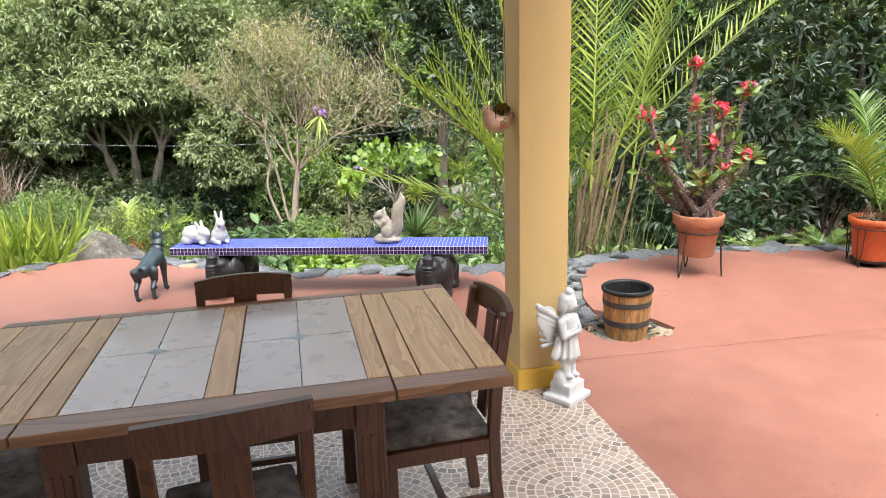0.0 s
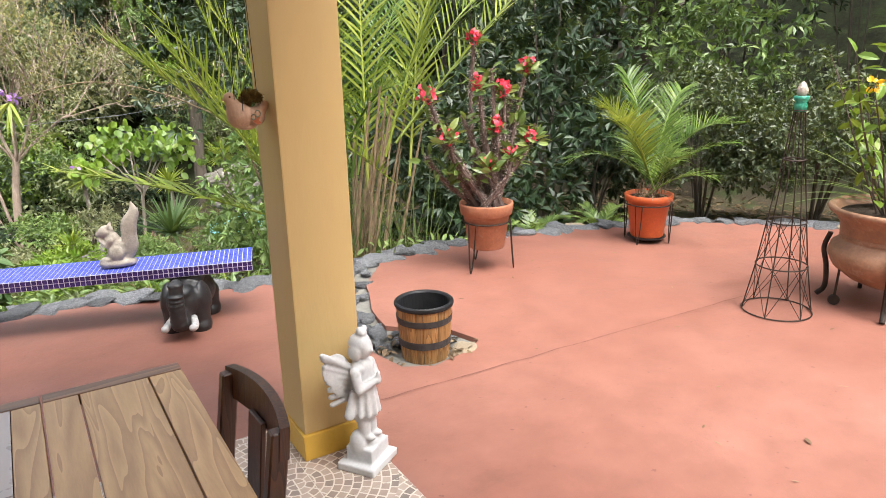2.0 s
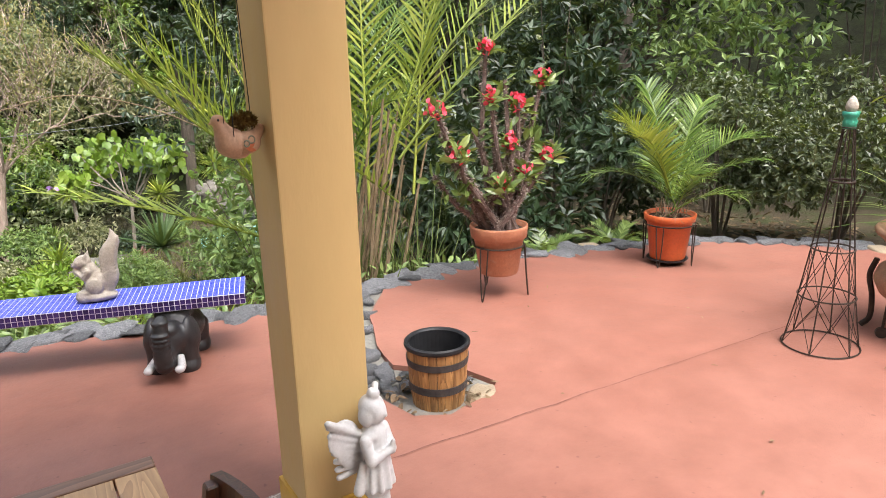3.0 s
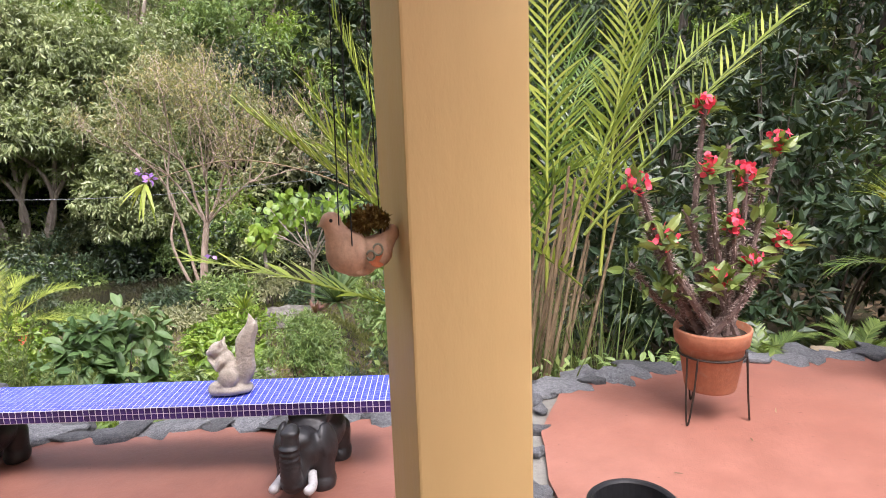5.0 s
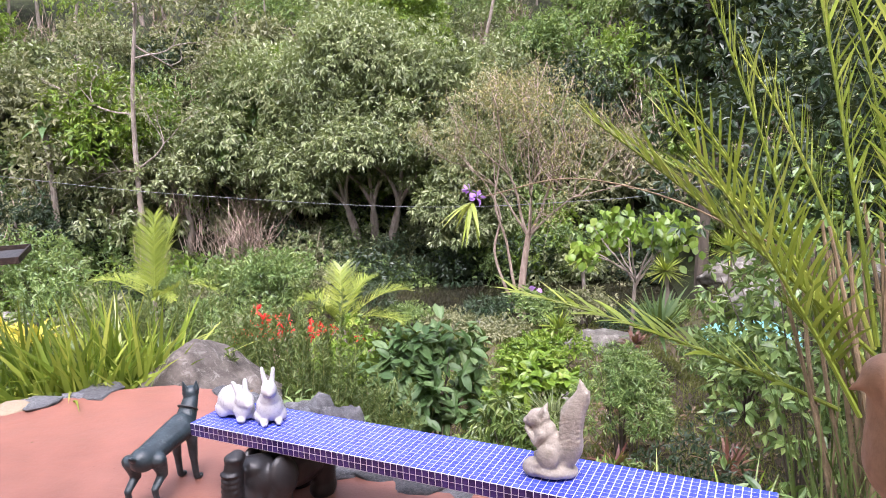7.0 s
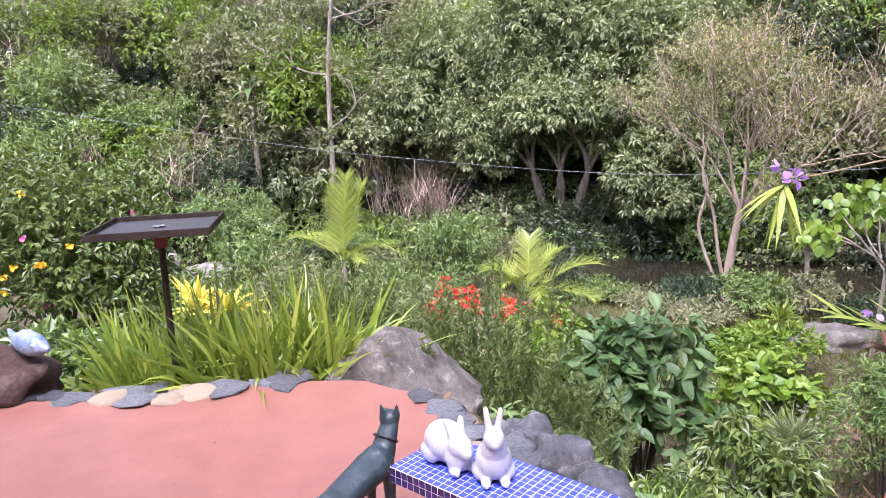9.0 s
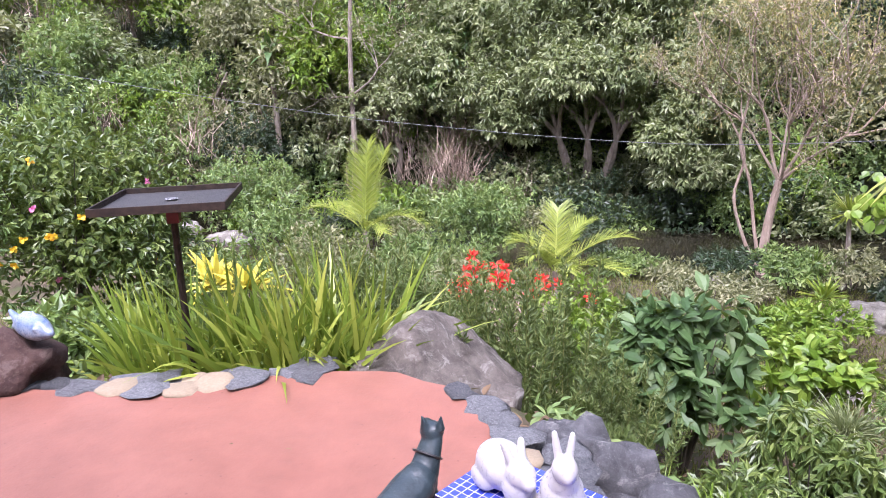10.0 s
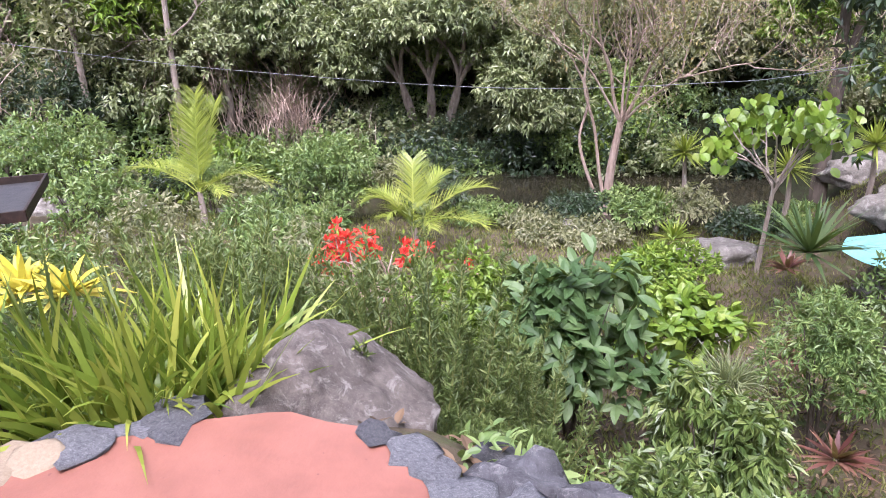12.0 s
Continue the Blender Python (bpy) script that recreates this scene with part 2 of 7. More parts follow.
M_ROCK = weathered("split_grey_rock", (0.06, 0.06, 0.066), (0.165, 0.165, 0.175), (0.34, 0.33, 0.32), 6.0, 0.3)
M_TANSTONE = surf("tan_stone_face", (0.24, 0.185, 0.12), (0.31, 0.25, 0.175), 7, 0.8, 0.5, 30)
M_BOULDER = weathered("lichen_boulder_face", (0.082, 0.070, 0.060), (0.185, 0.160, 0.140), (0.36, 0.34, 0.31), 5.5)
M_REDROCK = weathered("red_brown_rock", (0.05, 0.026, 0.023), (0.11, 0.065, 0.055), (0.2, 0.15, 0.13), 5.0)
M_CONCRETE = surf("mortar", (0.13, 0.125, 0.11), (0.21, 0.20, 0.175), 6, 0.85, 0.7, 40)
M_TEAK = wood("honey_wood", (0.34, 0.19, 0.075), (0.58, 0.37, 0.17), 0.34, "Y", 1.8, 0.10)
M_TEAKX = wood("dark_edge_wood", (0.11, 0.05, 0.024), (0.25, 0.13, 0.068), 0.34, "X")
M_CHAIR = wood("red_brown_wood", (0.032, 0.011, 0.005), (0.100, 0.036, 0.015), 0.36, "Z", 2.2)
M_CERAMIC = surf("grey_glazed_tile", (0.41, 0.355, 0.33), (0.49, 0.43, 0.40), 1.2, 0.3, 0.05, 14, vary=0.1, coat=0.3, mottle=0.1)
M_STAR = surf("blue_grey_inlay", (0.16, 0.22, 0.27), (0.30, 0.35, 0.37), 60, 0.35, 0.1)
M_FABRIC = surf("mottled_grey_cloth", (0.05, 0.045, 0.043), (0.24, 0.21, 0.20), 14, 0.9, 0.5, 220, spec=0.2)
M_BLUE = surf("cobalt_glass_tile", (0.026, 0.042, 0.40), (0.05, 0.08, 0.55), 30, 0.3, 0.08, 60, vary=0.28, spec=0.35)
M_NAVY = surf("dark_violet_glass_tile", (0.02, 0.012, 0.07), (0.055, 0.03, 0.14), 30, 0.18, 0.08, 60, vary=0.3, coat=0.4)
M_WGROUT = surf("white_grout", (0.62, 0.6, 0.68), (0.72, 0.7, 0.76), 30, 0.7)
M_BLACK = surf("black_glazed_clay", (0.010, 0.010, 0.011), (0.028, 0.026, 0.027), 9, 0.42, 0.25, 60)
M_BRONZE = surf("dark_bronze_paint", (0.012, 0.022, 0.028), (0.045, 0.065, 0.075), 14, 0.38, 0.25, 60, grime=(0.075, 0.095, 0.10))
M_WHITE = surf("white_ceramic", (0.42, 0.41, 0.415), (0.50, 0.49, 0.495), 9, 0.3, 0.1, 60, coat=0.3, mottle=0.1)
M_PLASTER = surf("white_painted_plaster", (0.45, 0.45, 0.455), (0.57, 0.57, 0.575), 8, 0.5, 0.12, 60, grime=(0.40, 0.39, 0.38), mottle=0.2)
M_CAST = surf("cast_sandstone", (0.27, 0.235, 0.19), (0.43, 0.38, 0.32), 16, 0.8, 0.6, 60)
M_DOVE = surf("dove_fired_clay", (0.42, 0.25, 0.16), (0.52, 0.34, 0.23), 10, 0.65, 0.25, 50)
M_DOVEPAINT = surf("rust_paint", (0.40, 0.10, 0.03), (0.5, 0.16, 0.06), 30, 0.6)
M_SAGE = surf("sage_paint", (0.16, 0.17, 0.12), (0.26, 0.26, 0.19), 30, 0.6)
M_MOSS = surf("dry_moss", (0.09, 0.05, 0.015), (0.26, 0.17, 0.05), 40, 0.95, 1.0, 90, spec=0.1)
M_CORD = surf("black_cord", (0.008, 0.008, 0.008), (0.02, 0.02, 0.02), 90, 0.9, 0.6, 300)
M_TERRA = surf("terracotta", (0.28, 0.10, 0.05), (0.40, 0.16, 0.085), 6, 0.8, 0.4, 60, grime=(0.36, 0.2, 0.13))
M_ORANGE = surf("orange_plastic_pot", (0.48, 0.085, 0.02), (0.55, 0.12, 0.035), 6, 0.45, 0.1, 40)
M_CLAY = surf("aged_fired_clay", (0.20, 0.105, 0.06), (0.36, 0.19, 0.11), 5, 0.65, 0.4, 40, grime=(0.34, 0.25, 0.18))
M_IRON = surf("rusted_dark_iron", (0.022, 0.018, 0.016), (0.06, 0.04, 0.03), 30, 0.6, 0.3, 120, metal=0.6)
M_BARREL = wood("weathered_stave_wood", (0.15, 0.07, 0.022), (0.36, 0.19, 0.065), 0.6, "Z", 2.0, 0.25, 0.0)
M_HOOP = surf("black_hoop", (0.018, 0.018, 0.02), (0.045, 0.042, 0.04), 20, 0.6, 0.3, 60)
M_PLASTIC = surf("black_plastic_liner", (0.008, 0.008, 0.009), (0.018, 0.018, 0.02), 10, 0.5, 0.05, spec=0.25)
M_BARK = surf("grey_brown_bark", (0.16, 0.125, 0.10), (0.36, 0.30, 0.25), 3, 0.9, 1.0, 18, grime=(0.46, 0.44, 0.40), stretch=(3, 3, 0.6))
M_PINKBARK = surf("pinkish_bark", (0.27, 0.19, 0.145), (0.46, 0.36, 0.29), 3, 0.85, 0.8, 18, stretch=(3, 3, 0.7))
M_DARKBARK = surf("dark_bark", (0.055, 0.042, 0.032), (0.13, 0.105, 0.08), 3, 0.9, 1.0, 18, stretch=(3, 3, 0.6))
M_STEM = surf("green_stem", (0.14, 0.17, 0.04), (0.26, 0.27, 0.08), 12, 0.6, 0.3)
M_SPIKE = surf("pale_thorns", (0.24, 0.18, 0.16), (0.42, 0.35, 0.31), 40, 0.8, 0.2)
M_THORN = surf("thorny_grey_stem", (0.085, 0.052, 0.045), (0.20, 0.14, 0.12), 30, 0.85, 0.8, 120)
M_CANE = surf("dry_cane", (0.13, 0.09, 0.05), (0.30, 0.22, 0.13), 10, 0.8, 0.4)
M_RED = foliage("coral_red_petals", [(0.60, 0.025, 0.05), (0.78, 0.06, 0.105), (0.82, 0.14, 0.19)], 0.5, 0.25, petal=True)
M_PINK = foliage("pink_petals", [(0.62, 0.12, 0.30), (0.72, 0.25, 0.45)], 0.5, 0.25, petal=True)
M_PURPLE = foliage("lilac_petals", [(0.40, 0.18, 0.60), (0.60, 0.38, 0.75)], 0.5, 0.3, petal=True)
M_GOLD = foliage("yellow_petals", [(0.75, 0.42, 0.01), (0.80, 0.58, 0.03)], 0.5, 0.25, petal=True)
M_PALELEAF = foliage("yellow_green_strap_leaves", [(0.06, 0.12, 0.015), (0.19, 0.27, 0.03), (0.46, 0.48, 0.09)], 0.4, 0.35, 0.8)
# dark leaves, made darker still so that the colour carries the thicket's shade
M_DARKLEAF = foliage("shade_dark_glossy_leaves", [(0.010, 0.024, 0.009), (0.022, 0.045, 0.018), (0.06, 0.09, 0.04)], 0.45, 0.10, 0.6)
M_SHRUBLEAF = foliage("leathery_green_leaves", [(0.035, 0.075, 0.022), (0.075, 0.135, 0.045), (0.15, 0.21, 0.085)], 0.48, 0.2, 0.7, spec=0.35)
M_BUSHLEAF = foliage("fresh_bush_leaves", [(0.038, 0.07, 0.018), (0.11, 0.165, 0.04), (0.23, 0.28, 0.08)], 0.36, 0.25, 0.7)
M_MIDLEAF = foliage("mid_green_leaves", [(0.034, 0.065, 0.016), (0.095, 0.148, 0.034), (0.20, 0.25, 0.065)], 0.38, 0.3, 0.5, gain=1.55)
M_LIME = foliage("lime_green_leaves", [(0.08, 0.17, 0.012), (0.20, 0.33, 0.03), (0.34, 0.43, 0.08)], 0.42, 0.28, 0.6, gain=0.72)
M_HEDGE = foliage("small_hedge_leaves", [(0.022, 0.034, 0.014), (0.06, 0.08, 0.032), (0.13, 0.15, 0.07)], 0.42, 0.2, 0.8)
M_SCARLET = foliage("scarlet_petals", [(0.55, 0.02, 0.015), (0.72, 0.055, 0.03), (0.78, 0.12, 0.07)], 0.5, 0.25, petal=True)
M_BROMYELLOW = foliage("yellow_bromeliad_leaves", [(0.50, 0.42, 0.03), (0.66, 0.56, 0.06), (0.72, 0.66, 0.16)], 0.45, 0.3, 0.8)
M_OLIVE = foliage("olive_leaves", [(0.05, 0.06, 0.022), (0.125, 0.13, 0.05), (0.25, 0.24, 0.11)], 0.45, 0.28, 0.5, gain=1.5)
M_MANGO = foliage("whorled_grey_green_leaves", [(0.085, 0.115, 0.050), (0.22, 0.265, 0.12), (0.44, 0.47, 0.26)], 0.34, 0.28, 0.5)
M_GREYGREEN = foliage("grey_green_leaves", [(0.07, 0.095, 0.042), (0.19, 0.225, 0.10), (0.38, 0.41, 0.22)], 0.34, 0.25, 0.35)
M_YELLOWLEAF = foliage("sparse_yellow_leaves", [(0.11, 0.13, 0.06), (0.25, 0.24, 0.12), (0.42, 0.34, 0.12)], 0.5, 0.35, 0.6)
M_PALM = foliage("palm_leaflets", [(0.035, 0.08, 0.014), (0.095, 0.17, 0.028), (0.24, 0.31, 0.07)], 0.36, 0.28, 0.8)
# lighter yellow-green copy of the palm leaflets, with sunlight put into the colour
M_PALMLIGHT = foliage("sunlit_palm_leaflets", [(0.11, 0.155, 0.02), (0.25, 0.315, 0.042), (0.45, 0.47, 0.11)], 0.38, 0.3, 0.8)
M_REDBROWN = foliage("bronze_red_leaves", [(0.07, 0.02, 0.02), (0.16, 0.06, 0.05), (0.30, 0.17, 0.11)], 0.4, 0.25, 0.8)
M_NEEDLE = foliage("olive_needle_leaves", [(0.045, 0.072, 0.02), (0.105, 0.15, 0.042), (0.21, 0.25, 0.085)], 0.5, 0.25, 0.9)
M_GRASS = foliage("lawn_blades", [(0.10, 0.12, 0.03), (0.20, 0.22, 0.06), (0.30, 0.28, 0.11)], 0.6, 0.3, 0.6)
M_DRYLEAF = foliage("dry_leaf_litter", [(0.06, 0.035, 0.02), (0.16, 0.10, 0.055), (0.30, 0.22, 0.14)], 0.7, 0.1, 0.9)
M_TEAL = surf("teal_canvas", (0.20, 0.52, 0.52), (0.26, 0.60, 0.58), 3, 0.75, 0.2, 200)
M_FISH = surf("blue_white_glaze", (0.07, 0.13, 0.26), (0.34, 0.37, 0.41), 14, 0.3, 0.2, 50)


def water_material():
    m, t, p = nodes_of("slow_brown_river")
    t.links.new(ramp(t, noise_of(t, coords(t), 0.3, 3), [(0.3, (0.018, 0.018, 0.011)), (0.7, (0.04, 0.034, 0.02))]), p.inputs["Base Color"])
    p.inputs["Roughness"].default_value, p.inputs["IOR"].default_value = 0.06, 1.33
    bumped(t, p, noise_of(t, coords(t), 3.5, 4), 0.12, 0.03)
    return m


M_WATER = water_material()

# ---- mesh helpers ----


class Geo:
    """Gathers vertices and faces of one mesh."""

    def __init__(self):
        self.v, self.f, self.n = [], [], 0

    def add(self, verts, faces):
        verts = np.asarray(verts, float).reshape(-1, 3)
        self.v.append(verts)
        for f in (faces if isinstance(faces, list) else [faces]):
            self.f.append(np.asarray(f, int) + self.n)
        self.n += len(verts)

    def mesh(self, name, material, smooth=False):
        me = bpy.data.meshes.new(name)
        v = np.concatenate(self.v)
        me.vertices.add(len(v))
        me.vertices.foreach_set("co", v.astype(np.float32).ravel())
        loops = np.concatenate([f.ravel() for f in self.f])
        sizes = np.concatenate([np.full(len(f), f.shape[1]) for f in self.f])
        me.loops.add(len(loops))
        me.loops.foreach_set("vertex_index", loops.astype(np.int32))
        me.polygons.add(len(sizes))
        starts = np.concatenate([[0], np.cumsum(sizes)[:-1]])
        me.polygons.foreach_set("loop_start", starts.astype(np.int32))
        me.polygons.foreach_set("use_smooth", np.full(len(sizes), smooth))
        me.update(calc_edges=True)
        me.materials.append(material)
        return me


def unit(a):
    a = np.asarray(a, float)
    return a / np.maximum(np.linalg.norm(a, axis=-1, keepdims=True), 1e-9)


def part(name, geo, material, parent=None, label="", smooth=False):
    """Links a Geo, a bmesh or a mesh as one object, under a thing or a part."""
    if isinstance(geo, Geo):
        me = geo.mesh(name, material, smooth)
    elif isinstance(geo, bpy.types.Mesh):
        me = geo
    else:
        me = bpy.data.meshes.new(name)
        geo.to_mesh(me)
        geo.free()
        me.materials.append(material)
        if smooth:
            me.polygons.foreach_set("use_smooth", [True] * len(me.polygons))
    ob = new(name, me)
    if parent is not None:
        ob.parent = parent
    if label:
        tagged(ob, label)
    return ob


def thing(name, m, label, category, group="", kind=""):
    ob = new(name)
    ob.matrix_world = m
    return tagged(ob, label, category, group, kind)


def box(x0, y0, z0, x1, y1, z1, bevel=0.0, bm=None):
    """A box between two corners with rounded edges."""
    own = bm if bm is not None else bmesh.new()
    made = bmesh.ops.create_cube(own, size=1.0, matrix=Matrix.Translation(((x0 + x1) / 2, (y0 + y1) / 2, (z0 + z1) / 2)) @ Matrix.Diagonal((x1 - x0, y1 - y0, z1 - z0, 1)))
    if bevel:
        edges = {e for v in made["verts"] for e in v.link_edges}
        bmesh.ops.bevel(own, geom=list(edges), offset=bevel, segments=2, affect="EDGES", profile=0.6)
    return own


def tube(geo, points, radii, sides=8, cap=True):
    """A round limb along points with a radius at each."""
    p = np.asarray(points, float)
    n = len(p)
    r = np.broadcast_to(np.asarray(radii, float), (n,))
    d = unit(np.gradient(p, axis=0))
    ref = np.array([0.0, 0.0, 1.0]) if abs(d[:, 2]).mean() < 0.8 else np.array([1.0, 0.0, 0.0])
    a = unit(np.cross(d, ref))
    b = np.cross(d, a)
    ang = np.arange(sides) * 2 * math.pi / sides
    ring = p[:, None] + r[:, None, None] * (np.cos(ang)[None, :, None] * a[:, None] + np.sin(ang)[None, :, None] * b[:, None])
    i = np.arange(n - 1)[:, None] * sides
    j = np.arange(sides)[None]
    k = (j + 1) % sides
    quads = np.stack([i + j, i + k, i + sides + k, i + sides + j], -1).reshape(-1, 4)
    faces = [quads]
    verts = ring.reshape(-1, 3)
    if cap:
        verts = np.concatenate([verts, p[[0, -1]]])
        jj = np.arange(sides)
        kk = (jj + 1) % sides
        faces.append(np.stack([kk, jj, np.full(sides, n * sides)], -1))
        faces.append(np.stack([(n - 1) * sides + jj, (n - 1) * sides + kk, np.full(sides, n * sides + 1)], -1))
    geo.add(verts, faces)
    return geo


def curve_points(controls, n=12):
    """A smooth line through control points."""
    c = np.asarray(controls, float)
    c = np.concatenate([[2 * c[0] - c[1]], c, [2 * c[-1] - c[-2]]])
    out = []
    for i in range(1, len(c) - 2):
        s = np.linspace(0, 1, n, endpoint=i == len(c) - 3)[:, None]
        a, b, d, e = c[i - 1], c[i], c[i + 1], c[i + 2]
        out.append(0.5 * (2 * b + (d - a) * s + (2 * a - 5 * b + 4 * d - e) * s ** 2 + (3 * b - a - 3 * d + e) * s ** 3))
    return np.concatenate(out)


def turned(profile, sides=40, centre=(0, 0, 0)):
    """A turned vessel from (radius, height) pairs."""
    g = Geo()
    pr = np.asarray(profile, float)
    ang = np.arange(sides) * 2 * math.pi / sides
    v = np.stack([pr[:, None, 0] * np.cos(ang), pr[:, None, 0] * np.sin(ang), np.broadcast_to(pr[:, None, 1], (len(pr), sides))], -1) + np.asarray(centre)
    i = np.arange(len(pr) - 1)[:, None] * sides
    j = np.arange(sides)[None]
    k = (j + 1) % sides
    g.add(v, np.stack([i + j, i + k, i + sides + k, i + sides + j], -1).reshape(-1, 4))
    return g


def leaf_mesh(geo, p, d, n, length, width, fold=0.2, droop=0.15):
    """Simple folded leaves: two triangles each."""
    p, d = np.asarray(p, float), unit(d)
    s = unit(np.cross(d, n))
    n = np.cross(s, d)
    L = np.broadcast_to(np.asarray(length, float), (len(p),))[:, None]
    W = np.broadcast_to(np.asarray(width, float), (len(p),))[:, None]
    mid = p + d * L * 0.45
    v = np.stack([p, mid + s * W / 2 + n * fold * W, mid - s * W / 2 + n * fold * W, p + d * L - n * droop * L], 1)
    i = np.arange(len(p))[:, None] * 4
    geo.add(v.reshape(-1, 3), np.concatenate([i + [0, 2, 3], i + [0, 3, 1]], 0))


def broad_leaves(geo, p, d, n, length, width, fold=0.12, droop=0.25):
    """Larger leaves with a midrib and a curved tip: ten triangles each."""
    p, d = np.asarray(p, float), unit(d)
    s = unit(np.cross(d, n))
    n = np.cross(s, d)
    L = np.broadcast_to(np.asarray(length, float), (len(p),))[:, None]
    W = np.broadcast_to(np.asarray(width, float), (len(p),))[:, None]
    rows = []
    for t, w in ((0.0, 0.0), (0.28, 0.85), (0.6, 0.95), (0.85, 0.5), (1.0, 0.0)):
        c = p + d * L * t - n * droop * L * t * t
        rows.append((c, c + s * W * w / 2 + n * fold * W * w, c - s * W * w / 2 + n * fold * W * w))
    v = np.stack([rows[0][0], *rows[1], *rows[2], *rows[3], rows[4][0]], 1)
    i = np.arange(len(p))[:, None] * 11
    tri = [[0, 2, 1], [0, 1, 3], [7, 8, 10], [7, 10, 9]]
    quad = [[1, 2, 5, 4], [1, 4, 6, 3], [4, 5, 8, 7], [4, 7, 9, 6]]
    geo.add(v.reshape(-1, 3), [np.concatenate([i + q for q in tri]), np.concatenate([i + q for q in quad])])


def blades(geo, p, d, length, width, droop=0.4, segs=4, side=None, taper=0.7):
    """Long strap leaves that bend down with their own weight."""
    p, d = np.asarray(p, float), unit(d)
    up = np.array([0.0, 0.0, 1.0])
    s = unit(np.cross(d, up)) if side is None else unit(side)
    L = np.broadcast_to(np.asarray(length, float), (len(p),))[:, None]
    W = np.broadcast_to(np.asarray(width, float), (len(p),))[:, None]
    dr = np.broadcast_to(np.asarray(droop, float), (len(p),))[:, None]
    rows = []
    for t in np.linspace(0, 1, segs + 1):
        c = p + d * L * t - up * dr * L * t * t
        w = W * (0.55 + 0.45 * min(1, t * 4)) * (1 - max(0, (t - 1 + taper) / taper) ** 1.6) + 0.0008
        rows += [c - s * w / 2, c + s * w / 2]
    v = np.stack(rows, 1)
    k = 2 * (segs + 1)
    i = np.arange(len(p))[:, None] * k
    geo.add(v.reshape(-1, 3), np.concatenate([i + [2 * q, 2 * q + 1, 2 * q + 3, 2 * q + 2] for q in range(segs)]))


def sphere_dirs(n, rng, low=-1.0):
    z = rng.uniform(low, 1, n)
    a = rng.uniform(0, 2 * math.pi, n)
    r = np.sqrt(1 - z * z)
    return np.stack([r * np.cos(a), r * np.sin(a), z], -1)


def crown(geo, centre, radii, count, length, width, rng, droop=0.3, lobes=9, per=6, low=-0.35, thick=0.35):
    """A crown of leaf clusters on uneven lobes, with gaps between them."""
    centre, radii = np.asarray(centre, float), np.asarray(radii, float)
    k = max(1, count // per)
    lob = sphere_dirs(lobes, rng, low) * 0.62
    size = rng.uniform(0.34, 0.58, lobes)
    which = rng.choice(lobes, k, p=size / size.sum())
    out = sphere_dirs(k, rng, -0.55)
    rad = size[which] * (1 - thick * rng.random(k) ** 2)
    c = centre + radii * (lob[which] + out * rad[:, None])
    cp = np.repeat(c, per, 0)
    o = np.repeat(unit(out + 0.25 * sphere_dirs(k, rng)), per, 0)
    spin = sphere_dirs(k * per, rng)
    d = unit(o * 0.55 + spin * 0.8 - np.array([0, 0, droop]))
    nn = unit(0.8 * o + 0.4 * sphere_dirs(k * per, rng) + np.array([0, 0, 0.95]))
    sc = rng.uniform(0.7, 1.25, k * per)
    leaf_mesh(geo, cp + spin * length * 0.15, d, nn, length * sc, width * sc)


def rock_mesh(name, material, rng, size, rough=0.22, detail=2, flat=0.0):
    """An uneven stone with broken faces."""
    bm = bmesh.new()
    bmesh.ops.create_icosphere(bm, subdivisions=detail, radius=1.0)
    off = Vector(rng.uniform(-50, 50, 3))
    for v in bm.verts:
        p = v.co.copy()
        q = 1 + rough * 1.6 * noise.noise(p * 1.1 + off) + rough * 0.7 * noise.noise(p * 2.7 + off) + rough * 0.28 * noise.noise(p * 6.5 + off) - rough * 0.5 * abs(noise.noise(p * 1.9 - off))
        v.co = p * q
        if flat:
            v.co.z = max(-flat, min(flat, v.co.z)) + 0.04 * noise.noise(p * 2 + off)
        v.co = Vector((v.co.x * size[0], v.co.y * size[1], v.co.z * size[2]))
    me = bpy.data.meshes.new(name)
    bm.to_mesh(me)
    bm.free()
    me.materials.append(material)
    me.polygons.foreach_set("use_smooth", [True] * len(me.polygons))
    return me


